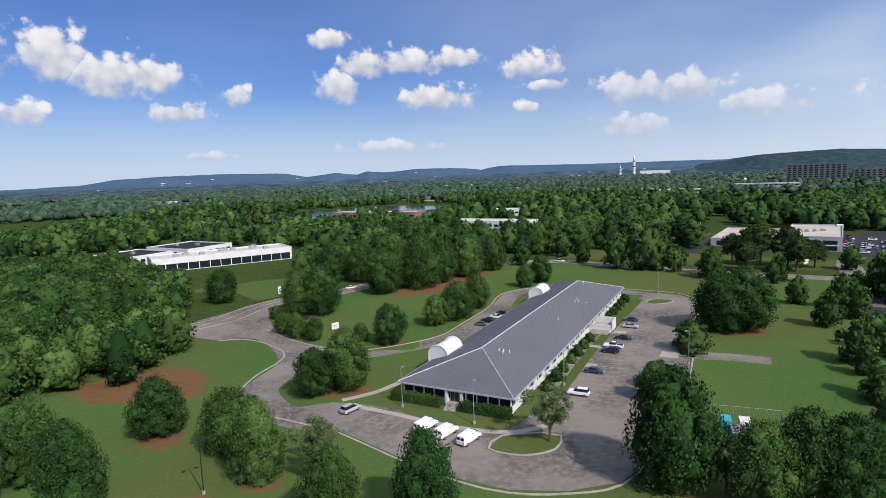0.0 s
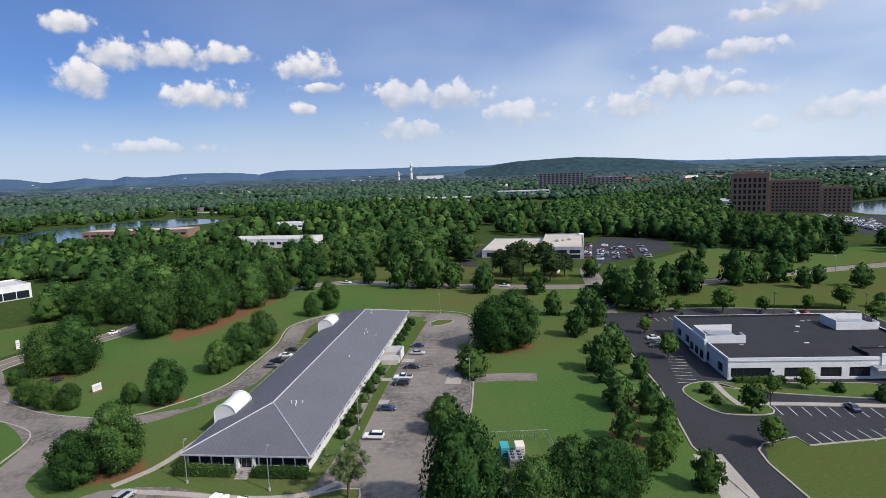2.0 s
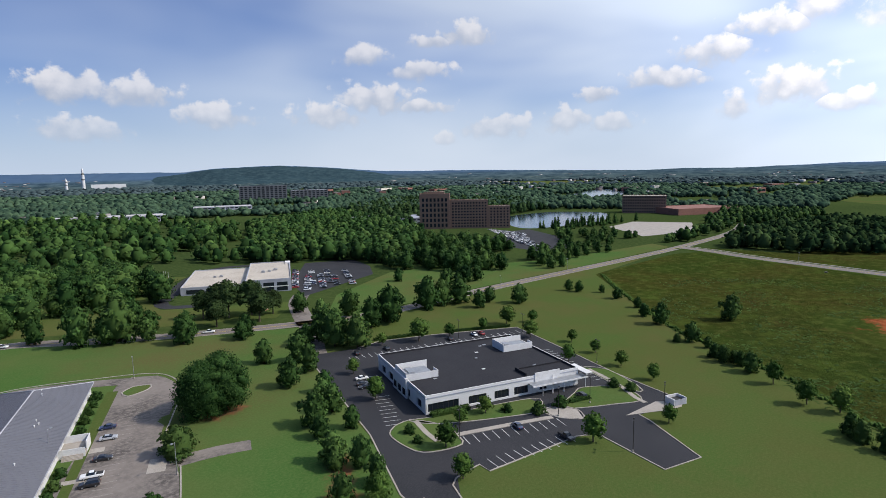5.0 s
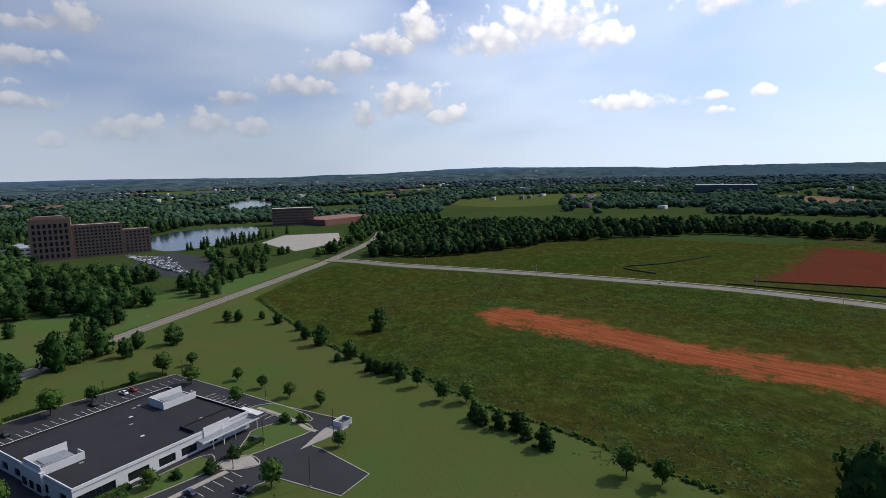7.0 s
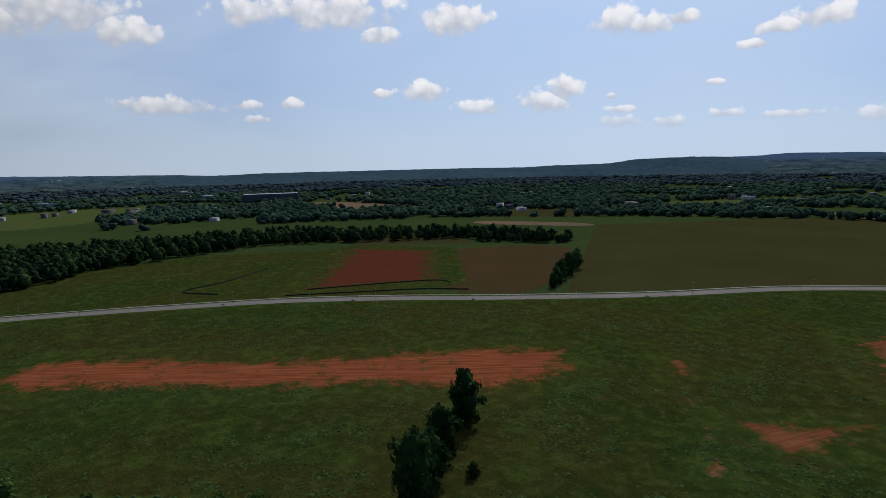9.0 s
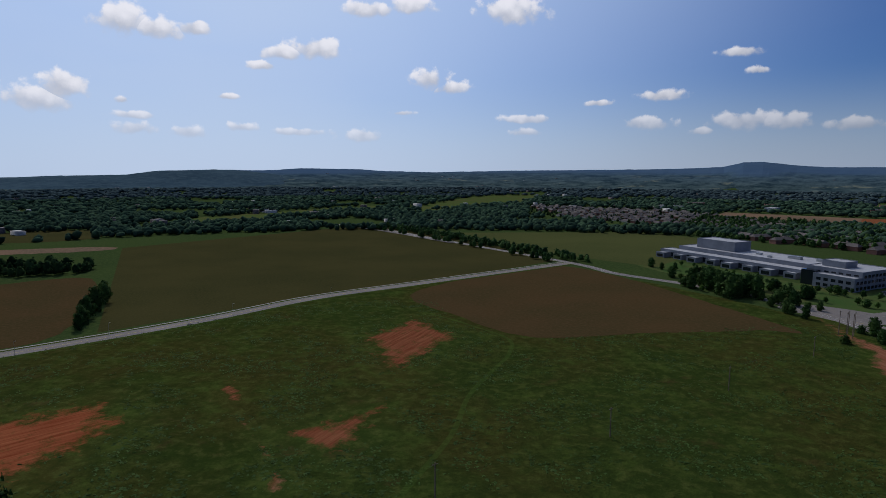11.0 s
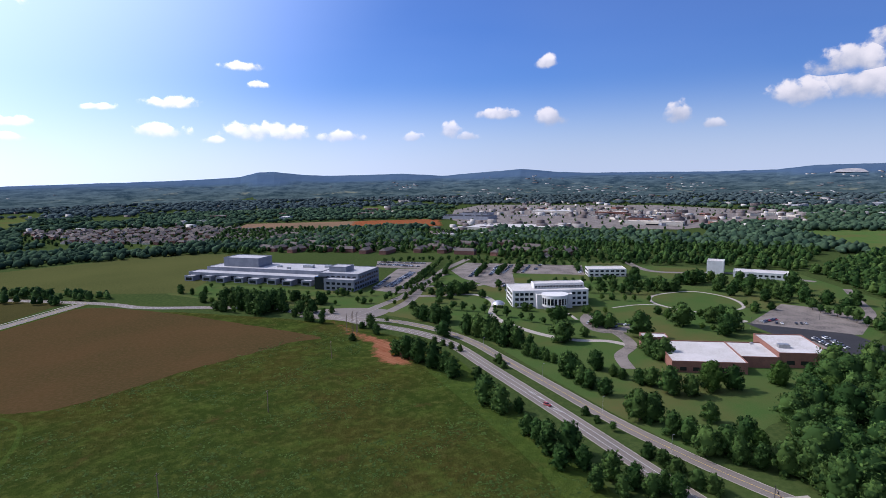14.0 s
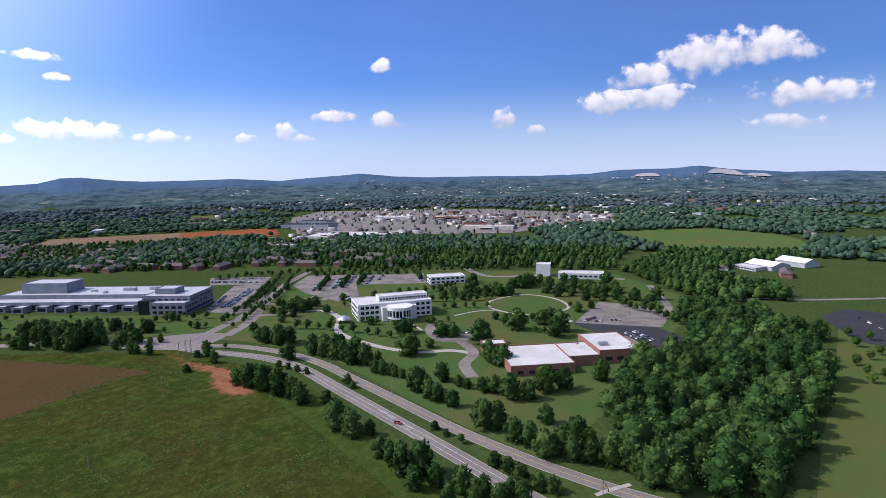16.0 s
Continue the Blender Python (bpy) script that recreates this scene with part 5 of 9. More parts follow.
def plant(kind, x, y, h, wide=0.85):
    src = plant_rng.choice(KINDS[kind])
    PLANTED.append((x, y))
    w = h * wide * plant_rng.uniform(0.92, 1.1)
    m = pose(x, y, ground_z(x, y) - 0.05, plant_rng.uniform(-2, 2), plant_rng.uniform(-2, 2), plant_rng.uniform(0, 360)) @ Matrix.Diagonal((w, w, h, 1))
    return copy_thing(src, m)


def plant_all(kind, spots, wide=0.85):
    for x, y, h in spots:
        plant(kind, x, y, h, wide)


# round the grey office
plant_all("pear", [(-58, 85, 15), (-72, 96, 15), (-76, 86, 13), (-32, 93, 14.5), (-17, 78, 13), (-4, 78, 14.5)], 0.76)
plant_all("oak", [(-58, 112, 12), (-41, 104, 12), (-24, 134, 14.5), (-31, 131, 11), (-17, 171, 12), (-3, 191, 10), (4, 198, 13), (11, 213, 13), (35, 250, 10), (43, 259, 12.5),
                  (-46, 213, 18), (-54, 214, 16), (-53, 187, 7), (-47, 181, 8), (-41, 178, 7), (-92, 240, 14), (-61, 207, 5), (83, 172, 18), (90, 173, 19)], 0.85)
plant_all("oak", [(35, 87, 19), (44, 121, 8.5), (45, 80, 13), (53, 82, 14), (58, 79, 14), (64, 82, 11), (67, 88, 8), (-26, 174, 6),
                  (-22, 258, 22), (-10, 256, 24), (-2, 268, 21), (-39, 278, 19), (-26, 247, 18), (-53, 282, 19), (12, 282, 20), (25, 297, 18)], 0.8)
plant_all("bush", [(66, 153, 8.5), (48, 127, 6.5)], 1.15)
plant_all("bare", [(18.5, 103, 10.5), (42, 84, 10), (-22, 92, 11)], 1.05)
# strip between the two offices
plant_all("mid", [(115, 172, 11), (101, 139, 11), (111, 143, 9), (90, 117, 9), (79, 100, 8), (93, 109, 9), (90, 100, 8), (80, 78, 8), (124, 202, 10), (134, 193, 12), (130, 180, 11),
                  (113, 150, 9), (107, 129, 7), (97, 131, 7), (88, 113, 7), (120, 158, 8)], 0.8)
plant_all("gold", [(85, 94, 7.5), (78, 88, 7.5)], 0.8)
# along the street
plant_all("mid", [(74, 309, 12), (86, 290, 19), (100, 281, 21), (122, 263, 13), (141, 243, 11), (42, 311, 14), (69, 335, 14), (109, 274, 11), (156, 197, 17), (158, 207, 16), (161, 188, 15), (149, 208, 10),
                  (244, 210, 15), (232, 211, 18), (253, 205, 15), (251, 190, 10), (265, 193, 9), (273, 178, 11), (199, 207, 19), (203, 212, 16), (187, 207, 15), (176, 232, 13)])
plant_all("pine", [(155, 283, 20), (145, 291, 15), (160, 262, 16), (174, 271, 13), (141, 270, 14), (150, 287, 18), (165, 277, 19)], 1.1)
plant_all("mid", [(117, 255, 12), (122, 323, 11), (95, 283, 14), (115, 299, 13), (118, 290, 10), (137, 240, 9), (197, 235, 14), (185, 262, 11)])
# round the black-roofed office
plant_all("small", [(224, 119, 5.5), (216, 104, 5.5), (207, 89, 6), (200, 74, 6), (168, 57, 5.5), (105, 85, 6.5), (143, 69, 8), (115, 99, 7), (129, 105, 5), (140, 104, 5.5), (126, 139, 8), (138, 164, 6),
                    (199, 107, 7), (219, 137, 8), (170, 182, 5.5), (184, 173, 10), (198, 167, 6), (217, 162, 5.5), (231, 158, 9), (242, 150, 6)], 1.05)
plant_all("bush", [(150, 91, 4), (159, 88, 4), (185, 82, 3.5), (185, 76, 3.5), (115, 113, 3), (112, 107, 2.5), (145, 99, 3)], 1.2)
# the fence line and the meadow
plant_all("mid", [(319, 172, 7), (319, 165, 7), (325, 153, 5), (315, 139, 7), (301, 121, 6), (285, 111, 7), (275, 99, 11), (255, 78, 9), (250, 70, 5), (235, 60, 7), (234, 54, 6), (229, 49, 8), (302, 75, 13)])
plant_all("bush", [(192, 15, 6), (188, 12, 6.5), (185, 6, 6.5), (184, 0, 7), (178, -3, 5), (172, -9, 7), (239, 64, 6), (237, 57, 5), (251, 83, 4), (134, -104, 5)])
plant_all("small", [(221, 40, 8), (208, 28, 8), (207, 19, 8.5), (157, -31, 9), (153, -40, 8)], 0.9)
plant_all("mid", [(166, -125, 22), (133, -81, 23), (152, -104, 18), (140, -92, 17), (318, -328, 12), (326, -340, 15), (334, -353, 18), (347, -376, 20), (361, -401, 19)], 0.72)


# along the parkway and round the campus
plant_all("gold", [(-320, -175, 18), (-360, -156, 15), (-267, -118, 11), (-349, -124, 17)], 0.9)
plant_all("mid", [(-331, -168, 15), (-303, -177, 13), (-296, -186, 17), (-298, -200, 12), (-295, -206, 10), (-293, -225, 8), (-293, -218, 7), (-295, -241, 13), (-270, -241, 15), (-265, -226, 13), (-265, -219, 12),
                  (-279, -150, 11), (-257, -181, 11), (-256, -167, 16), (-252, -172, 17), (-249, -151, 13), (-250, -142, 13), (-244, -129, 15), (-253, -124, 14), (-267, -124, 15), (-250, -117, 13), (-253, -109, 12),
                  (-257, -100, 16), (-260, -92, 17)], 0.9)
plant_all("belt", [(-345, -238, 13), (-344, -230, 14), (-324, -124, 19), (-286, -406, 14), (-276, -361, 17), (-278, -349, 19), (-281, -338, 20), (-303, -358, 11), (-279, -317, 17), (-284, -308, 17), (-277, -289, 10),
                   (-277, -282, 10), (-280, -272, 9), (-270, -242, 17), (-273, -236, 12), (-293, -239, 13), (-281, -328, 16), (-288, -298, 12), (-290, -345, 13)], 0.85)
plant_all("belt", [(-202, -346, 12), (-205, -335, 17), (-207, -322, 18), (-209, -306, 18), (-209, -283, 14), (-200, -237, 17), (-199, -223, 15), (-207, -216, 9), (-193, -193, 11), (-193, -186, 11), (-188, -173, 16),
                   (-194, -166, 16), (-190, -153, 11), (-193, -140, 13), (-182, -138, 11), (-195, -130, 11), (-202, -121, 10), (-203, -115, 11), (-182, -159, 12), (-187, -129, 10), (-212, -295, 14), (-204, -230, 13),
                   (-196, -122, 10), (-210, -328, 14)], 0.95)
plant_all("bush", [(-234, -193, 5), (-232, -183, 4), (-222, -144, 7), (-222, -136, 7), (-220, -128, 7), (-217, -116, 8), (-219, -110, 8), (-251, -288, 7), (-247, -278, 5), (-242, -356, 5), (-243, -346, 5), (-244, -336, 5), (-245, -326, 5),
                   (-221, -272, 8), (-298, -221, 5), (-298, -209, 7), (-215, -429, 6), (-193, -400, 6)], 1.0)
plant_all("small", [(-230, -171, 5), (-401, -346, 9), (-382, -428, 10), (-369, -388, 7), (-468, -279, 8), (-467, -261, 9), (-439, -292, 9)], 1.0)
plant_all("mid", [(-380, -273, 21), (-354, -246, 14), (-345, -226, 16), (-434, -273, 20), (-434, -235, 18), (-381, -304, 13), (-376, -313, 14), (-329, -303, 15), (-462, -266, 13), (-368, -345, 13), (-499, -416, 10), (-508, -409, 12),
                  (-526, -402, 14), (-596, -449, 11), (-534, -384, 13), (-545, -372, 14), (-560, -368, 11), (-598, -375, 17), (-620, -377, 14), (-588, -337, 15), (-578, -315, 14), (-590, -305, 11), (-528, -264, 10), (-503, -394, 10)], 0.95)
plant_all("mid", [(-577, -281, 13), (-596, -280, 13), (-610, -276, 15), (-603, -257, 16), (-630, -300, 13), (-640, -330, 14), (-655, -352, 13), (-560, -420, 11), (-480, -470, 9), (-450, -480, 9), (-420, -500, 9), (-340, -480, 9), (-355, -520, 10),
                  (-320, -470, 8), (-380, -530, 9), (-610, -240, 14), (-625, -222, 15), (-590, -215, 13), (-480, -430, 9), (-665, -300, 13), (-520, -440, 9)], 0.95)
plant_all("belt", [(-115, -691, 11), (-124, -675, 8), (-138, -673, 9), (-126, -625, 12), (-133, -569, 13), (-151, -622, 11), (-153, -607, 16), (-150, -564, 18), (-153, -545, 20), (-158, -532, 20), (-167, -538, 16), (-174, -543, 20),
                   (-180, -537, 20), (-205, -572, 12), (-213, -564, 8), (-221, -539, 13), (-215, -495, 8), (-221, -424, 13), (-216, -404, 10), (-186, -482, 12), (-182, -504, 9), (-188, -477, 9), (-194, -466, 11), (-145, -582, 15), (-160, -560, 16)], 0.9)

# lawns, lots and avenue of the campus
def plant_between(spots):
    for x, y, h in spots:
        if all((x - a) ** 2 + (y - b) ** 2 > 22 for a, b in PLANTED):
            plant("small" if h < 7 else "belt" if h > 14 and x > -300 else "mid", x, y, h, 1.0)


plant_between([
             (-523, -424, 9.1), (-501, -413, 7.5), (-537, -415, 10.4), (-585, -443, 14), (-535, -396, 10.2), (-547, -380, 15.3), (-550, -365, 12.6), (-553, -392, 10.4), (-590, -386, 12.1), (-467, -376, 7), (-473, -365, 6.5), (-480, -359, 6.5), (-487, -347, 6.5), (-458, -381, 6.5),
             (-453, -311, 7.4), (-451, -299, 8.4), (-436, -275, 20.9), (-436, -256, 5.9), (-478, -277, 8.5), (-491, -280, 6.5), (-473, -263, 14.4), (-452, -241, 19.5), (-438, -248, 5.8), (-595, -379, 16), (-606, -375, 17.5), (-633, -374, 12.4), (-610, -347, 15.8), (-607, -328, 12.9),
             (-607, -316, 15.3), (-626, -312, 13), (-619, -300, 15.3), (-612, -289, 12.5), (-655, -294, 20), (-636, -276, 15.2), (-586, -266, 9.5), (-606, -257, 14.5), (-522, -262, 6.6), (-547, -259, 7.9), (-539, -279, 6.8), (-405, -354, 7.4), (-388, -325, 7.9), (-384, -307, 13.5),
             (-416, -340, 6.3), (-346, -299, 8.1), (-321, -299, 17.3), (-363, -347, 13.8), (-374, -369, 6.2), (-366, -393, 8.3), (-367, -406, 5.3), (-382, -429, 10), (-346, -413, 5.2), (-349, -430, 6.4), (-343, -481, 4.5), (-325, -449, 5.3), (-349, -505, 6.9), (-335, -492, 11.2),
             (-353, -499, 13.8), (-359, -492, 13.8), (-369, -494, 12.8), (-383, -501, 11.9), (-371, -466, 9.1), (-281, -400, 14.9), (-273, -362, 19.2), (-279, -345, 22.4), (-284, -330, 15.3), (-287, -321, 18.6), (-296, -322, 10.3), (-256, -366, 13.7), (-286, -310, 15)])
plant_between([
             (-145, -627, 10.5), (-145, -605, 17.1), (-152, -607, 13.8), (-155, -593, 18.8), (-160, -585, 17.1), (-164, -571, 18.5), (-167, -557, 18.3), (-184, -574, 15.7), (-192, -574, 15.9), (-184, -597, 8.9), (-209, -575, 10.8), (-214, -557, 8), (-225, -542, 11.5), (-202, -511, 13.3),
             (-192, -516, 13.1), (-182, -528, 8.2), (-207, -496, 6.6), (-132, -613, 6.8), (-129, -580, 9.7), (-134, -574, 11.3), (-140, -556, 6.4), (-232, -527, 5.3), (-219, -503, 5.1), (-258, -568, 8.6), (-262, -582, 5.9), (-255, -524, 6.4), (-258, -515, 7.2), (-264, -512, 5.4),
             (-273, -574, 4.9), (-238, -672, 6.2), (-251, -625, 7), (-247, -659, 6.2), (-195, -659, 4.9), (-164, -702, 4.9), (-151, -706, 5.8), (-241, -433, 4.8), (-280, -490, 5.4), (-307, -515, 5.8), (-314, -518, 5.8), (-348, -560, 4.2), (-339, -534, 7.1), (-302, -528, 4.8),
             (-336, -510, 7.9), (-362, -540, 8.4), (-285, -462, 8.8), (-271, -430, 11.6), (-271, -420, 14.7), (-275, -406, 17.8), (-419, -649, 7.4), (-402, -610, 7), (-418, -607, 9.5), (-325, -546, 6.1), (-333, -549, 6.2)])
# islands between the rows of the campus car parks
for (xa, ya), (xb, yb), n in (((-436, -566), (-500, -626), 8), ((-466, -560), (-521, -610), 7), ((-490, -558), (-540, -596), 6), ((-562, -512), (-592, -546), 4), ((-330, -556), (-412, -640), 9), ((-500, -668), (-602, -553), 12)):
    for i in range(n):
        f = (i + 0.5) / n
        plant("mid", xa + (xb - xa) * f + plant_rng.uniform(-1, 1), ya + (yb - ya) * f + plant_rng.uniform(-1, 1), plant_rng.uniform(5.5, 9), 1.0)

# rows along the campus avenue, behind its car parks and over the lawns
def tree_row(pts, gap, low, high, side=0.0, kind="row"):
    line = smooth_line(pts, 2.0)
    far = 0.0
    for a, b, s in zip(line, line[1:], offsets(line)):
        far += (b - a).length
        if far > gap:
            far = plant_rng.uniform(-0.25, 0.25) * gap
            x, y = a.x + s.x * side + plant_rng.uniform(-1.2, 1.2), a.y + s.y * side + plant_rng.uniform(-1.2, 1.2)
            if all((x - p) ** 2 + (y - q) ** 2 > 18 for p, q in PLANTED):
                plant(kind, x, y, plant_rng.uniform(low, high), 1.0)


for side in (-9, 9):
    tree_row([(-282, -500), (-327, -543), (-374, -578), (-433, -642), (-476, -692)], 11, 5, 8, side)
tree_row([(-397, -752), (-479, -712), (-555, -627), (-697, -470)], 10, 6, 9)
tree_row([(-397, -762), (-485, -722), (-565, -637), (-705, -478)], 13, 5, 8)
tree_row([(-150, -660), (-200, -620), (-245, -570), (-285, -545)], 10, 5, 8)
tree_row([(-395, -480), (-430, -470), (-470, -470), (-520, -450), (-560, -450)], 10, 5, 9)
tree_row([(-470, -420), (-500, -385), (-520, -372), (-555, -372)], 9, 6, 10)
tree_row([(-590, -250), (-570, -230), (-560, -200), (-530, -160)], 9, 7, 12)
tree_row([(-300, -440), (-320, -410), (-330, -370), (-340, -330)], 11, 6, 10, 10)
tree_row([(-250, -200), (-262, -250), (-272, -300), (-280, -350)], 9, 6, 11, -14, "belt")
plant_all("small", [(-549, -36, 8), (-518, -24, 7), (-480, -22, 7), (-477, -12, 7), (-497, -30, 8), (-454, -2, 7), (-462, -18, 7), (-535, -20, 8), (-580, -45, 8), (-576, -30, 8)], 1.0)

# ---- woods ----
def joined(name, spots, templates, material, label, seed, low=0.7, high=1.0):
    r = np.random.RandomState(seed)
    V, S, L, n = [], [], [], 0
    for x, y, h in spots:
        v, s, l = templates[r.randint(len(templates))]
        a = r.rand() * math.tau
        c, d = math.cos(a), math.sin(a)
        w = h * (low + (high - low) * r.rand())
        q = np.empty_like(v)
        q[:, 0] = (v[:, 0] * c - v[:, 1] * d) * w + x
        q[:, 1] = (v[:, 0] * d + v[:, 1] * c) * w + y
        q[:, 2] = v[:, 2] * h + ground_z(x, y)
        V.append(q)
        S.append(s)
        L.append(l + n)
        n += len(v)
    if not V:
        return None
    ob = from_arrays(name, np.concatenate(V), np.concatenate(S), np.concatenate(L), material)
    ob.data.attributes.new("tree", "FLOAT", "POINT").data.foreach_set("value", np.concatenate([np.full(len(v), r.rand()) for v in V]).astype(np.float32))
    return tagged(ob, label, "woods", "", "stuff")


MID = [crown_arrays(100 + i, "oak", 13, 330, 0.046) for i in range(3)] + [crown_arrays(110, "oval", 12, 300, 0.044)]
WOOD = [crown_arrays(160 + i, "oak", 15, 470, 0.036) for i in range(4)] + [crown_arrays(166, "oval", 13, 420, 0.036)]
FAR = [crown_arrays(120 + i, "oak", 4, 24, 0.095) for i in range(4)]
CYPRESS = [crown_arrays(130 + i, "cone", 12, 160, 0.05) for i in range(2)]
road_points = np.array([p[:2] for line in (STREET, SOUTH_ROAD, PARKWAY_A, PARKWAY_B, CROSS) for p in line])
KEEP_OUT = [
    [(-340, -1420), (-440, -1660), (-905, -1415), (-770, -1200)],
    [(-800, -1085), (-935, -860), (-1010, -950), (-890, -1170)],
    [(-225, 375), (-170, 325), (-150, 305), (-100, 330), (-85, 375), (-140, 440), (-210, 445)],
    [(145, 320), (190, 300), (215, 280), (320, 330), (290, 400), (240, 400)],
    [(455, 265), (560, 320), (640, 400), (540, 520), (465, 420)],
    [(610, 235), (690, 205), (790, 245), (770, 325), (690, 320)],
    [(620, 400), (720, 350), (890, 415), (860, 510), (720, 500)],
    [(-120, -800), (-270, -570), (-330, -560), (-600, -560), (-560, -760), (-300, -980)],
    [(-795, -225), (-960, -210), (-1000, -40), (-690, -40), (-670, -100), (-760, -125)],
    [(5, 480), (80, 440), (100, 530), (70, 560), (-10, 560)],
    [(50, 620), (120, 610), (125, 690), (50, 690)],
    [(-260, 760), (-230, 660), (-130, 600), (-60, 640), (60, 700), (60, 860), (0, 960), (-110, 1000), (-200, 930)],
    [(-345, -440), (-400, -470), (-470, -400), (-440, -330), (-370, -350)],
    [(-335, -230), (-400, -290), (-480, -230), (-420, -140), (-345, -180)],
]


def open_wood(x, y):
    if np.min((road_points[:, 0] - x) ** 2 + (road_points[:, 1] - y) ** 2) < 90:
        return False
    return not any(inside(x, y, k) for k in KEEP_OUT)


def wood(name, poly, spacing, lo, hi, templates, material, label, seed, thin=0.0):
    r = random.Random(seed)
    spots = [(x, y, r.uniform(lo, hi)) for x, y in scatter_points(poly, spacing, seed, 0.42, open_wood)
             if noise.noise(Vector((x, y, 0)) * 0.02) > thin - 1]
    return joined(name, spots, templates, material, label, seed, *((0.9, 1.35) if templates is FAR else (0.85, 1.2) if templates is WOOD else (0.72, 1.1)))


wood("woods", [(-97, 139), (-78, 141), (-80, 180), (-100, 215), (-118, 262), (-190, 335), (-220, 335), (-220, 112), (-160, 98), (-118, 112)], 9.0, 10, 15, WOOD, F_OAK, "dense mixed broadleaf wood", 1)
wood("woods", [(-190, 335), (-420, 350), (-420, 120), (-220, 112), (-220, 335)], 10.0, 10, 15, FAR, F_OAK, "dense mixed broadleaf wood", 31)
wood("woods", [(-420, 350), (-230, 455), (-60, 400), (-60, 560), (-420, 700)], 12, 10, 16, FAR, F_OAK, "dense mixed broadleaf wood", 2, 0.9)
wood("woods", [(-75, 290), (-30, 295), (20, 332), (70, 350), (150, 335), (165, 400), (150, 470), (60, 540), (-60, 480)], 13, 11, 20, WOOD, F_OAK, "broadleaf wood with pines", 3, 0.95)
wood("woods", [(-420, 700), (-60, 560), (150, 480), (260, 420), (420, 700), (380, 1050), (-420, 1050)], 17, 11, 19, FAR, F_OAK, "distant green woods", 4, 0.97)
wood("woods", [(255, 420), (310, 395), (330, 340), (360, 350), (480, 440), (560, 560), (640, 800), (420, 700)], 11, 11, 17, FAR, F_OAK, "dense dark green wood", 5)
wood("woods", [(316, 330), (330, 390), (430, 440), (470, 420), (455, 330), (445, 270), (405, 222), (345, 240), (318, 290)], 11, 9, 16, MID, F_OAK, "belt of broadleaf trees", 6, 0.95)
wood("woods", [(250, 240), (345, 225), (405, 215), (330, 260), (290, 285), (240, 270)], 12, 9, 15, MID, F_OAK, "open belt of broadleaf trees on grass", 7, 0.95)
wood("woods", [(420, 225), (560, 215), (600, 235), (610, 330), (560, 325), (460, 262)], 15, 7, 11, MID, F_OAK, "car park trees", 8, 0.8)
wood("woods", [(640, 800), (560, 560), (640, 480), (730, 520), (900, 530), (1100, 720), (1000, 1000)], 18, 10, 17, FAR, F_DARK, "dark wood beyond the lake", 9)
wood("cypress_trees", [(615, 385), (720, 345), (790, 320), (760, 300), (640, 340)], 11, 9, 15, CYPRESS, F_PEAR, "pointed trees along the lake shore", 10)
wood("woods", [(565, 205), (700, 200), (800, 235), (1000, 260), (1000, 120), (800, 175), (690, 165), (570, 172)], 13, 9, 14, FAR, F_OAK, "broadleaf trees beyond the junction", 11, 0.6)
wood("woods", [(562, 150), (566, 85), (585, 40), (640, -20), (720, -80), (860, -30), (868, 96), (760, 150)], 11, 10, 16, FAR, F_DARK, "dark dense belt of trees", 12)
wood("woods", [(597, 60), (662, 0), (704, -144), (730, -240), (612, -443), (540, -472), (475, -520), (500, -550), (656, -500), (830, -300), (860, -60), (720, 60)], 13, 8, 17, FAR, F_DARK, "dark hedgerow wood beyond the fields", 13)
wood("woods", [(-244, -70), (-254, -90), (-284, -102), (-300, -120), (-335, -137), (-406, -160), (-440, -130), (-500, -140), (-566, -172), (-630, -172), (-606, -124), (-557, -61), (-444, -38), (-345, -32), (-272, -29)], 14.0, 12, 22, WOOD, F_OAK, "tall dense broadleaf wood", 14)
wood("roadside_trees", [(-20, -680), (320, -1020), (340, -1050), (0, -715)], 11, 8, 12, FAR, F_PEAR, "row of trees along the parkway", 20, 0.5)
wood("roadside_trees", [(-50, -715), (300, -1075), (318, -1062), (-30, -690)], 11, 8, 12, FAR, F_PEAR, "row of trees along the parkway", 21, 0.5)
wood("woods", [(-235, -1160), (-398, -900), (-600, -650), (-777, -340), (-1000, -420), (-900, -800), (-650, -1150), (-388, -1550)], 17, 9, 14, FAR, F_OAK, "leafy housing estate trees", 22)
wood("woods", [(-640, -175), (-777, -330), (-1010, -345), (-1080, -175), (-800, -60), (-700, -110)], 12, 9, 15, FAR, F_OAK, "dense green wood", 23)


# far canopy, one rough sheet of crowns
OPEN_FAR = [
    [(1023, 123), (1258, 164), (1490, 139), (1530, -112), (1086, -86)],
    [(-1242, -600), (-1458, -421), (-1355, -209), (-1064, -153), (-1000, -338)],
    [(-815, -1100), (-940, -870), (-1120, -755), (-1349, -735), (-1490, -640), (-1820, -850), (-1880, -1390), (-1680, -1680), (-1450, -1930), (-1150, -1710), (-910, -1360)],
    [(-340, -1420), (-440, -1660), (-905, -1415), (-770, -1200)],
    [(-140, -1230), (-330, -1110), (-500, -1250), (-330, -1640), (-60, -1740), (90, -1820), (60, -1400)],
    [(1180, 580), (1345, 740), (1790, 850), (1530, 640)],
    [(380, -1010), (300, -1090), (420, -1250), (560, -1160)],
]

OPEN_FAR += [pts for pts, _, _ in FAR_FIELDS]


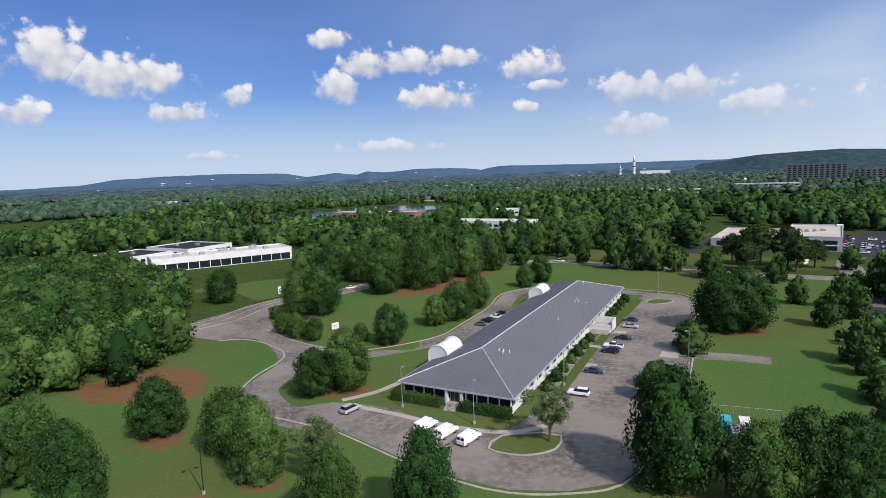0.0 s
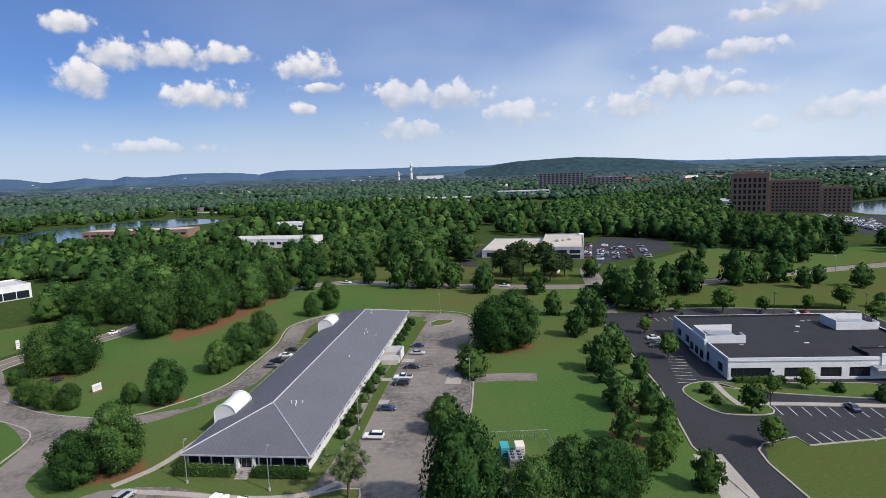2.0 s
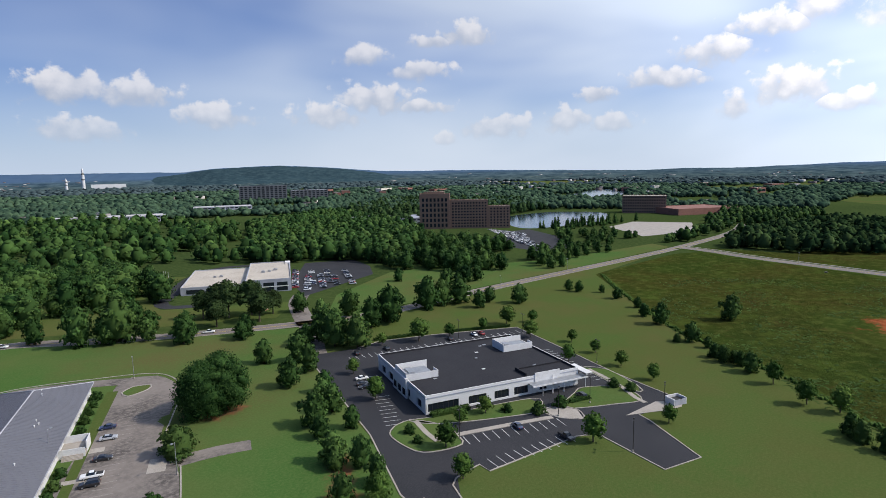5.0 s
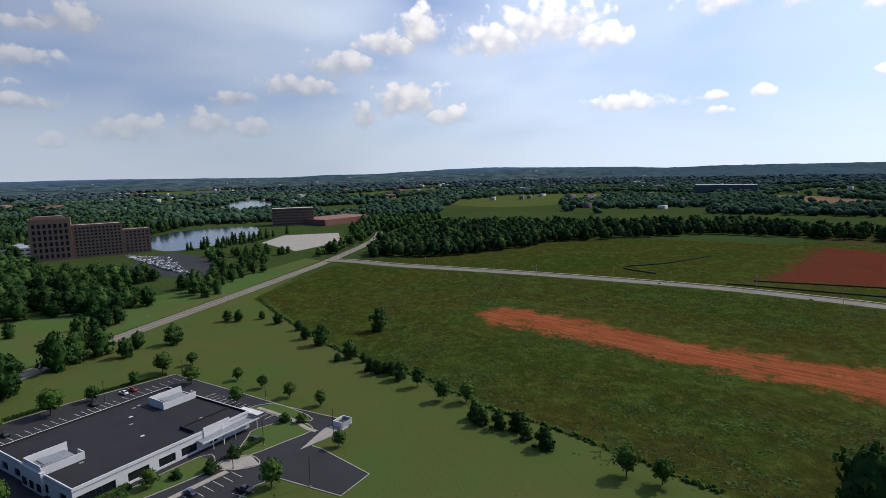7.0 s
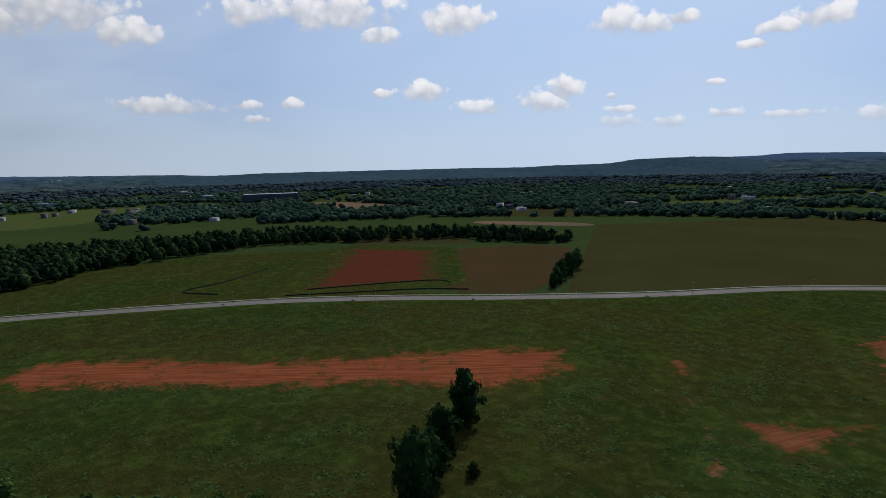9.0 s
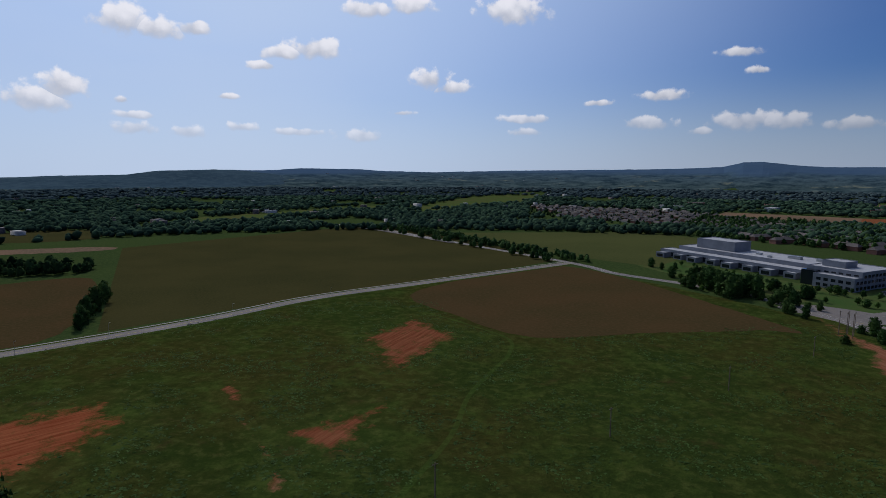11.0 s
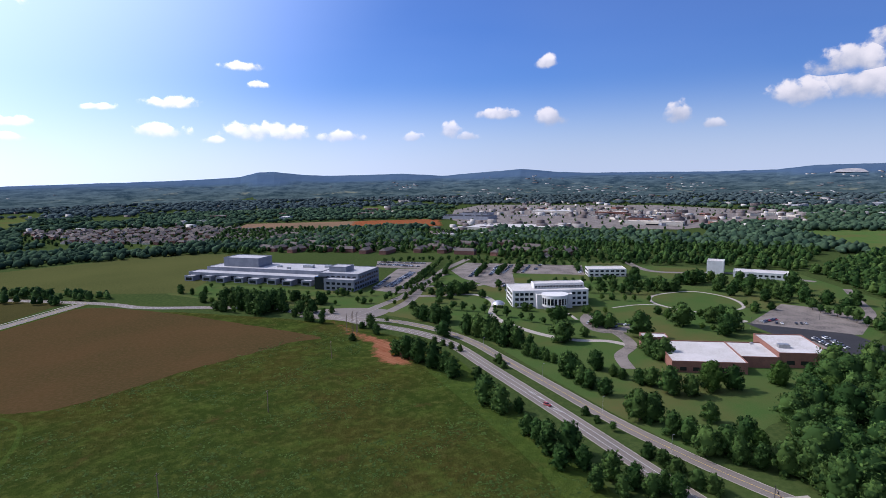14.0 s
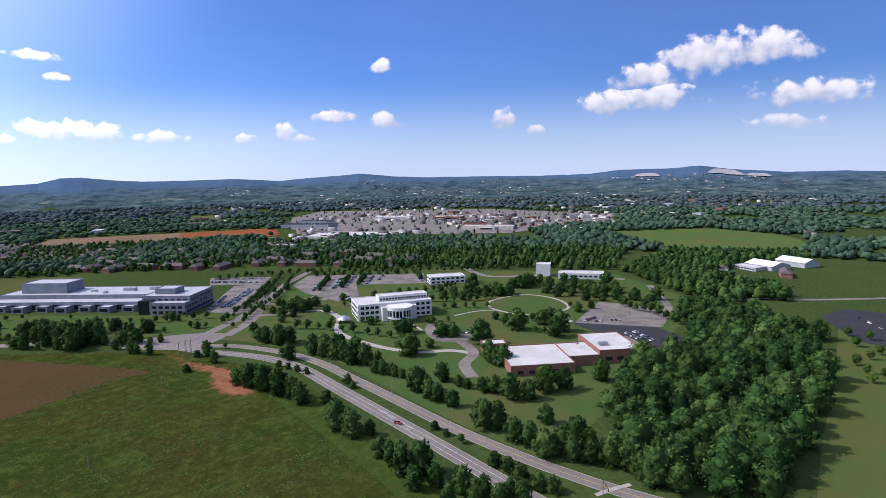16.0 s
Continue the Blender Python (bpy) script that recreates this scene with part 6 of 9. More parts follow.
def within(P, poly):
    hit = np.zeros(len(P), bool)
    for (x0, y0), (x1, y1) in zip(poly, [*poly[1:], poly[0]]):
        if y0 != y1:
            hit ^= ((y0 > P[:, 1]) != (y1 > P[:, 1])) & (P[:, 0] < (x1 - x0) * (P[:, 1] - y0) / (y1 - y0) + x0)
    return hit


def clump(seed, lobes):
    """A far crown of a few rough lobes, about one metre high and one wide."""
    r = np.random.RandomState(seed)
    V, F = [], []
    for k in range(lobes):
        a, size = r.rand() * math.tau, (0.40 if k == 0 else 0.32) * (0.8 + 0.4 * r.rand())
        v = ICO0[0] * size * (0.55 + 0.75 * r.rand(12, 1)) * np.array([1, 1, 1.15])
        off = 0.1 if k == 0 else 0.36
        V.append(v + np.array([off * math.cos(a), off * math.sin(a), 0.55 - 0.14 * (k > 0) - 0.1 * r.rand()]))
        F.append(ICO0[1] + 12 * k)
    return np.concatenate(V), np.concatenate(F)


def far_crowns(r0, r1, spacing, low, high, lobes, material, label, seed):
    """Crowns over a ring of the far plain and its hills, broken by fields and clearings."""
    r = np.random.RandomState(seed)
    spots = []
    for d in np.arange(r0, r1, spacing):
        n = int(math.radians(318) * d / spacing)
        a = np.radians(-44 + 318 * (np.arange(n) + r.rand(n) * 0.9) / n)
        q = d + spacing * (r.rand(n) - 0.5) * 1.1
        spots.append(np.column_stack([q * np.sin(a), q * np.cos(a)]))
    P = np.concatenate(spots)
    keep = np.ones(len(P), bool)
    for k in OPEN_FAR:
        keep &= ~within(P, k)
    P = P[keep]
    wild = np.array([noise.noise(Vector((x, y, 3)) * 0.0042) + 0.5 * noise.noise(Vector((x, y, 9)) * 0.011) for x, y in P])
    P = P[wild > -0.3 + 0.12 * r.rand(len(P))]
    n = len(P)
    heights = low + (high - low) * r.rand(n)
    wide = spacing * (0.85 + 0.5 * r.rand(n))
    base = np.array([ground_z(x, y) for x, y in P])
    a = r.rand(n) * math.tau
    kinds = [clump(seed + i, lobes) for i in range(5)]
    which = r.randint(0, 5, n)
    V, L, count = [], [], 0
    for i, (v, f) in enumerate(kinds):
        m = which == i
        c, d, w = np.cos(a[m])[:, None], np.sin(a[m])[:, None], wide[m][:, None]
        q = np.stack([(v[:, 0] * c - v[:, 1] * d) * w + P[m, 0:1], (v[:, 0] * d + v[:, 1] * c) * w + P[m, 1:2], v[:, 2] * heights[m][:, None] + base[m][:, None]], 2)
        V.append(q.reshape(-1, 3))
        L.append((f[None] + (np.arange(m.sum()) * len(v))[:, None, None] + count).ravel())
        count += q.shape[0] * len(v)
    V, L = np.concatenate(V), np.concatenate(L).astype(np.int32)
    return tagged(from_arrays("far_woods", V, np.full(len(L) // 3, 3, np.int32), L, material), label, "woods", "", "stuff")


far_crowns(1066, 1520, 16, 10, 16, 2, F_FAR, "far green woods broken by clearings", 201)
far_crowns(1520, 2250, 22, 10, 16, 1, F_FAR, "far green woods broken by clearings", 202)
far_crowns(2250, 3240, 32, 10, 17, 1, F_DISTANT, "distant woods with painted blue haze, broken by fields", 203)
# tall grass clumps over the meadow
BARE = [[(345, 22), (360, 2), (300, -95), (233, -203), (205, -225), (174, -205), (176, -183), (258, -70)], [(113, -345), (92, -400), (58, -359), (84, -286)],
        [(120, -508), (-18, -676), (-172, -442), (-70, -398), (5, -370), (64, -414)], [(108, -212), (70, -252), (68, -225), (77, -186), (94, -196)], [(-204, -470), (-196, -400), (-184, -352), (-186, -329), (-200, -317), (-218, -332), (-230, -361), (-214, -400)]]


def tufts(count, seed):
    r = np.random.RandomState(seed)
    poly = [(370, 170), (470, 20), (400, -150), (300, -290), (150, -500), (0, -640), (-210, -430), (-226, -283), (-190, -130), (-160, -90), (60, -42), (140, -48), (205, 20), (268, 92)]
    spots = []
    while len(spots) < count:
        d, a = 60 + 420 * r.rand() ** 0.8, radians(70 + 170 * r.rand())
        x, y = d * math.sin(a), d * math.cos(a)
        n = noise.noise(Vector((x, y, 0)) * 0.03) + 0.7 * noise.noise(Vector((x, y, 4)) * 0.15)
        if n > -0.1 + 0.5 * r.rand() and inside(x, y, poly) and not any(inside(x, y, k) for k in BARE):
            spots.append((x, y))
    p = np.array(spots)
    n = len(p)
    a = r.rand(n, 1) * math.tau
    u = np.concatenate([np.cos(a), np.sin(a), np.zeros((n, 1))], 1) * (0.3 + 0.7 * r.rand(n, 1) ** 2)
    w = np.concatenate([-np.sin(a), np.cos(a), np.zeros((n, 1))], 1) * (0.3 + 0.6 * r.rand(n, 1) ** 2)
    up = np.concatenate([np.zeros((n, 2)), 0.18 + 0.32 * r.rand(n, 1) ** 2], 1)
    base = np.concatenate([p, np.full((n, 1), 0.0)], 1)
    V = np.stack([base - u - w, base + u - w, base + u * 0.6 + up, base - u * 0.6 + up * 0.9, base + u + w, base - u + w], 1).reshape(-1, 3)
    k = np.arange(n)[:, None] * 6
    L = np.concatenate([k + np.array([0, 1, 2, 3]), k + np.array([3, 2, 4, 5])], 1).ravel()
    return tagged(from_arrays("tall_grass", V, np.full(2 * n, 4, np.int32), L.astype(np.int32), F_TUFT), "clumps of tall rough grass in the meadow", "grass", "", "stuff")


tufts(22000, 8)
wood("woods", OPEN_FAR[2], 62, 5, 8, FAR, F_OAK, "scattered trees on far car parks", 41)
wood("woods", [(-230, -1030), (-385, -835), (-580, -605), (-620, -640), (-420, -880), (-262, -1062)], 14, 7, 12, FAR, F_OAK, "garden trees before apartment houses", 43)
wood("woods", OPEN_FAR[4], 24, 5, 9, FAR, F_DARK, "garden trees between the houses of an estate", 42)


# a strip of tall weeds along the fence line
WEEDS = [crown_arrays(150 + i, "bush", 1, 16, 0.16) for i in range(3)]
weed_line = smooth_line([(150, -54), (182, -18), (205, 14), (232, 40), (268, 88), (330, 142), (378, 178)], 8)
fine_line = [a.lerp(b, k / 10) for a, b in zip(weed_line, weed_line[1:]) for k in range(10)]
joined("weeds", [(p.x + plant_rng.uniform(-1.3, 1.3), p.y + plant_rng.uniform(-1.3, 1.3), plant_rng.uniform(0.5, 1.3)) for p in fine_line[::2] for _ in range(2)], WEEDS, F_WEED,
       "strip of tall bright weeds along a fence line", 9, 1.2, 2.2)


def hedge_ball(x, y, h):
    return plant("bush", x, y, h, 1.2)

# ---- buildings ----
SHARED = {}


def shared_box(key, *b):
    if key not in SHARED:
        bm = boxes(b)
        me = bpy.data.meshes.new(key[0] if isinstance(key, tuple) else key)
        bm.to_mesh(me)
        bm.free()
        SHARED[key] = me
    return SHARED[key]


def pieces(name, me, material, parent, places):
    """Alike pieces that share one mesh."""
    for m in places:
        ob = raw(name, me, material, parent)
        ob.matrix_basis = m


def window_row(parent, side, a, b, base, sill, high, wide, gap, off=0.0):
    """Panes along one side of a box: side 'front' y=base, 'back', 'left' x=base, 'right'."""
    n = max(1, int((b - a + gap) / (wide + gap)))
    pitch = (b - a) / n
    me = shared_box(("window", wide, high), -wide / 2, wide / 2, -0.08, 0.08, 0, high)
    ms = []
    for i in range(n):
        p = a + (i + 0.5) * pitch
        if side in ("front", "back"):
            ms.append(pose(p, base, sill))
        else:
            ms.append(pose(base, p, sill, 0, 0, 90))
    pieces("window", me, M_GLASS, parent, ms)


def flat_block(parent, x0, x1, y0, y1, h, wall, roof, parapet=0.6, z0=-0.3, edge=None):
    part("wall", boxes((x0, x1, y0, y1, z0, h - 0.25)), wall, parent)
    part("roof", boxes((x0 + 0.35, x1 - 0.35, y0 + 0.35, y1 - 0.35, h - 0.25, h - 0.05)), roof, parent)
    e = edge or wall
    part("parapet", boxes((x0 - 0.06, x1 + 0.06, y0 - 0.06, y0 + 0.35, h - 0.25, h + parapet), (x0 - 0.06, x1 + 0.06, y1 - 0.35, y1 + 0.06, h - 0.25, h + parapet),
                          (x0 - 0.06, x0 + 0.35, y0 + 0.35, y1 - 0.35, h - 0.25, h + parapet), (x1 - 0.35, x1 + 0.06, y0 + 0.35, y1 - 0.35, h - 0.25, h + parapet)), e, parent)


def rooftop_units(parent, spots, z):
    for i, (x, y, w, d, h) in enumerate(spots):
        bm = boxes((x - w / 2, x + w / 2, y - d / 2, y + d / 2, z, z + h), (x - w / 2 + 0.2, x + w / 2 - 0.2, y - d / 2 + 0.2, y + d / 2 - 0.2, z + h, z + h + 0.15))
        tube(bm, (x, y, z + h + 0.15), (x, y, z + h + 0.4), min(w, d) * 0.3, min(w, d) * 0.3, 10)
        part("rooftop_unit", bm, M_METAL, parent)


# the long grey hip-roofed office
def grey_office():
    t = thing("long_office", pose(29, 175, 0, 0, 0, -27.4), "long low office with a grey metal hip roof and white walls", "office building")
    W, D, E, R = 13.0, 59.9, 3.9, 8.6
    part("wall", boxes((-W, W, -D, D, -0.3, 1.3), (-W, W, -D, D, 3.1, E - 0.15)), M_WHITE, t)
    part("core_wall", boxes((-W + 0.3, W - 0.3, -D + 0.3, D - 0.3, 1.3, 3.1)), M_GLASS, t, "dark window band")
    pier = shared_box(("pier",), -0.09, 0.09, -0.16, 0.16, 1.3, 3.1)
    ms = []
    n = 40
    for i in range(n + 1):
        y = -D + 0.17 + (2 * D - 0.34) * i / n
        ms += [pose(-W + 0.165, y, 0), pose(W - 0.165, y, 0)]
    for i in range(1, 10):
        for s in (-1, 1):
            ms.append(pose(-W + 0.165 + (2 * W - 0.33) * i / 10, s * (D - 0.165), 0))
    pieces("pier", pier, M_WHITE, t, ms)
    wide = shared_box(("wide_pier",), -0.14, 0.14, -0.65, 0.65, 1.3, 3.1)
    pieces("pier", wide, M_WHITE, t, [pose(W - 0.15, -D + 4.5 + (2 * D - 9) * i / 19, 0) for i in range(20)])
    # roof
    o = 0.9
    bm = bmesh.new()
    w, d, k = W + o, D + o, 16.0
    c = [bm.verts.new(p) for p in ((-w, -d, E), (w, -d, E), (w, d, E), (-w, d, E))]
    u = [bm.verts.new((v.co.x, v.co.y, E - 0.16)) for v in c]
    a, b = bm.verts.new((0, -d + k, R)), bm.verts.new((0, d - k, R))
    for f in ((c[0], c[1], a), (c[1], c[2], b, a), (c[2], c[3], b), (c[3], c[0], a, b), u[::-1]):
        bm.faces.new(f)
    for i in range(4):
        bm.faces.new((u[i], u[(i + 1) % 4], c[(i + 1) % 4], c[i]))
    roof = part("roof", bm, M_GREY_ROOF, t, "grey standing-seam metal roof")
    caps = bmesh.new()
    for p, q in (((0, -d + k), (0, d - k)),):
        tube(caps, (p[0], p[1], R + 0.02), (q[0], q[1], R + 0.02), 0.2, 0.2, 6)
    for s, e in (((-w, -d), (0, -d + k)), ((w, -d), (0, -d + k)), ((w, d), (0, d - k)), ((-w, d), (0, d - k))):
        tube(caps, (*s, E + 0.02), (*e, R + 0.02), 0.17, 0.17, 6)
    part("ridge_cap", caps, M_CAP, roof, "pale metal ridge and hip caps")
    # standing seams, running up the slopes
    seams = bmesh.new()
    slope = (R - E) / w
    y = -d + 0.8
    while y < d:
        reach = min(1.0, (y + d) / k, (d - y) / k)
        for s in (-1, 1):
            x1 = s * (w - w * reach)
            z1 = E + (w - abs(x1)) * slope
            seams.verts.ensure_lookup_table()
            vs = [seams.verts.new(p) for p in ((s * w, y - 0.03, E + 0.005), (s * w, y, E + 0.07), (s * w, y + 0.03, E + 0.005),
                                               (x1, y - 0.03, z1 + 0.005), (x1, y, z1 + 0.07), (x1, y + 0.03, z1 + 0.005))]
            seams.faces.new((vs[0], vs[1], vs[4], vs[3]))
            seams.faces.new((vs[1], vs[2], vs[5], vs[4]))
        y += 0.9
    x = -w + 0.8
    while x < w:
        rise_to = E + (R - E) * (1 - abs(x) / w)
        for s in (-1, 1):
            y1 = s * (d - k * (1 - abs(x) / w))
            vs = [seams.verts.new(p) for p in ((x - 0.03, s * d, E + 0.005), (x, s * d, E + 0.07), (x + 0.03, s * d, E + 0.005),
                                               (x - 0.03, y1, rise_to + 0.005), (x, y1, rise_to + 0.07), (x + 0.03, y1, rise_to + 0.005))]
            seams.faces.new((vs[0], vs[1], vs[4], vs[3]))
            seams.faces.new((vs[1], vs[2], vs[5], vs[4]))
        x += 0.9
    part("roof_seams", seams, M_GREY_ROOF, roof)
    part("fascia", boxes((-w - 0.05, w + 0.05, -d - 0.12, -d, E - 0.3, E + 0.03), (-w - 0.05, w + 0.05, d, d + 0.12, E - 0.3, E + 0.03),
                         (-w - 0.12, -w, -d, d, E - 0.3, E + 0.03), (w, w + 0.12, -d, d, E - 0.3, E + 0.03)), M_CAP, roof, "pale metal eaves fascia")
    # roof vents in small groups
    for x, y in ((4.2, -41.5), (5.4, -40.6), (3.4, -42.4), (4.6, -43.0), (6.0, 18), (6.6, 20), (5.6, 22), (7, -5), (2, 45.5), (2.8, 42)):
        z = E + (w - abs(x)) * slope
        bm = rod((x, y, z - 0.1), (x, y, z + 0.5), 0.13, 0.13, 8)
        tube(bm, (x, y, z + 0.5), (x, y, z + 0.62), 0.24, 0.1, 8)
        part("roof_vent", bm, M_WHITE, roof, "small white roof vent")
    # white vaulted entrance canopies on the long west eave
    for y0 in (-44, 33):
        bm = bmesh.new()
        n, L = 14, 8.5
        prof = [(-2.5, 0.0), (-2.5, 2.2)] + [(-2.5 * math.cos(math.pi * i / n), 2.2 + 2.3 * math.sin(math.pi * i / n)) for i in range(1, n)] + [(2.5, 2.2), (2.5, 0.0)]
        ra = [bm.verts.new((-w + 1.6 + x, y0, E - 0.9 + z)) for x, z in prof]
        rb = [bm.verts.new((-w + 1.6 + x, y0 + L, E - 0.9 + z)) for x, z in prof]
        bm.faces.new(ra)
        bm.faces.new(rb[::-1])
        for i in range(len(prof)):
            j = (i + 1) % len(prof)
            bm.faces.new((ra[j], ra[i], rb[i], rb[j]))
        bmesh.ops.recalc_face_normals(bm, faces=bm.faces[:])
        v = part("vaulted_canopy", bm, M_WHITE, t, "white barrel-vaulted entrance canopy")
        rim = bmesh.new()
        for yy in (y0, y0 + L):
            pts = [(-w + 1.6 + x * 1.05, yy, E - 0.9 + z * 1.03) for x, z in prof]
            for p, q in zip(pts, pts[1:]):
                tube(rim, p, q, 0.16, 0.16, 5)
        part("rim", rim, M_WHITE, v)
        part("louvre", boxes((-w + 1.6 + 2.46, -w + 1.6 + 2.56, y0 + 1.2, y0 + L - 1.2, E + 0.5, E + 1.2)), M_DARK_METAL, v, "dark louvred slot")
    # front steps and door
    bm = bmesh.new()
    prof = [(-D - 0.3, -0.2), (-D - 3.4, -0.2)]
    for i in range(6):
        prof += [(-D - 3.4 + 0.4 * i, 0.17 * (i + 1)), (-D - 3.4 + 0.4 * (i + 1), 0.17 * (i + 1))]
    prof.append((-D - 0.3, 1.02))
    sides = [[bm.verts.new((x, y, z)) for y, z in prof] for x in (-1.3, 1.3)]
    bm.faces.new(sides[0])
    bm.faces.new(sides[1][::-1])
    for i in range(len(prof)):
        bm.faces.new((sides[0][i - 1], sides[1][i - 1], sides[1][i], sides[0][i]))
    bmesh.ops.recalc_face_normals(bm, faces=bm.faces[:])
    part("front_steps", bm, M_CONCRETE, t, "pale concrete steps")
    part("entrance_surround", boxes((-2.0, -1.5, -D - 0.7, -D + 0.02, 0, 3.3), (1.5, 2.0, -D - 0.7, -D + 0.02, 0, 3.3), (-2.0, 2.0, -D - 0.7, -D + 0.02, 3.3, 3.6)), M_WHITE, t)
    dr = part("door", boxes((-1.0, 1.0, -D - 0.12, -D + 0.1, 1.0, 3.2)), M_GLASS, t, "dark glazed double door")
    part("door_frame", boxes((-1.1, -0.98, -D - 0.16, -D - 0.02, 1.0, 3.25), (0.98, 1.1, -D - 0.16, -D - 0.02, 1.0, 3.25), (-0.04, 0.04, -D - 0.16, -D - 0.02, 1.0, 3.25)), M_METAL, dr)
    # side porch with white screen walls
    part("porch_floor", boxes((W, W + 6.5, 8.0, 16.0, -0.2, 1.1)), M_CONCRETE, t)
    part("porch_wall", boxes((W, W + 6.5, 7.75, 8.0, -0.2, 2.6), (W, W + 6.5, 16.0, 16.25, -0.2, 3.1), (W + 6.3, W + 6.55, 10.5, 16.0, -0.2, 3.1)), M_WHITE, t, "white porch screen wall")
    bm = bmesh.new()
    for i in range(5):
        box(bm, W + 1 + i * 0, W + 6.0, 7.7 - 0.35 * (5 - i), 7.75, -0.2, 0.2 * (i + 1))
    part("porch_steps", bm, M_CONCRETE, t)
    # clipped hedges
    for x0, x1 in ((-14.5, -2.4), (2.3, 13.6)):
        hedge_row((29, 175), -27.4, x0, x1, -D - 3.0, -D - 0.9, 2.1)
    return t


def hedge_row(origin, ang, x0, x1, y0, y1, h, label="clipped dark-green hedge along a wall"):
    """A clipped hedge: a rounded body under a coat of leaf sprays."""
    rr = np.random.RandomState(int(abs(x0 * 7 + y0 * 3 + h * 11)) + 1)
    t = thing("hedge", Matrix.Translation((*origin, 0)) @ pose(0, 0, 0, 0, 0, ang), label, "hedge", "clipped hedges")
    bm = boxes((x0 + 0.1, x1 - 0.1, y0 + 0.1, y1 - 0.1, 0, h - 0.1))
    bmesh.ops.bevel(bm, geom=bm.edges[:], offset=0.25, segments=2, affect="EDGES")
    part("body", bm, F_HEDGE, t)
    n = int(((x1 - x0) * (y1 - y0) + 2 * (x1 - x0 + y1 - y0) * h) * 9)
    n = min(n, 2600)
    p = np.stack([rr.uniform(x0, x1, n), rr.uniform(y0, y1, n), rr.uniform(0.1, h, n)], 1)
    face = rr.randint(0, 5, n)
    p[:, 2] = np.where(face < 2, h - 0.05, p[:, 2])
    p[:, 1] = np.where(face == 2, y0, np.where(face == 3, y1, p[:, 1]))
    p[:, 0] = np.where((face == 4), np.where(rr.rand(n) < 0.5, x0, x1), p[:, 0])
    p += rr.normal(size=(n, 3)) * 0.05
    u, w = rr.normal(size=(n, 3)) * 0.13, rr.normal(size=(n, 3)) * 0.13
    q = np.stack([p - u, p - w, p + u, p + w], 1).reshape(-1, 3)
    from_arrays("leaves", q, np.full(n, 4, np.int32), np.arange(4 * n, dtype=np.int32), F_HEDGE, t)
    return t


grey_office()


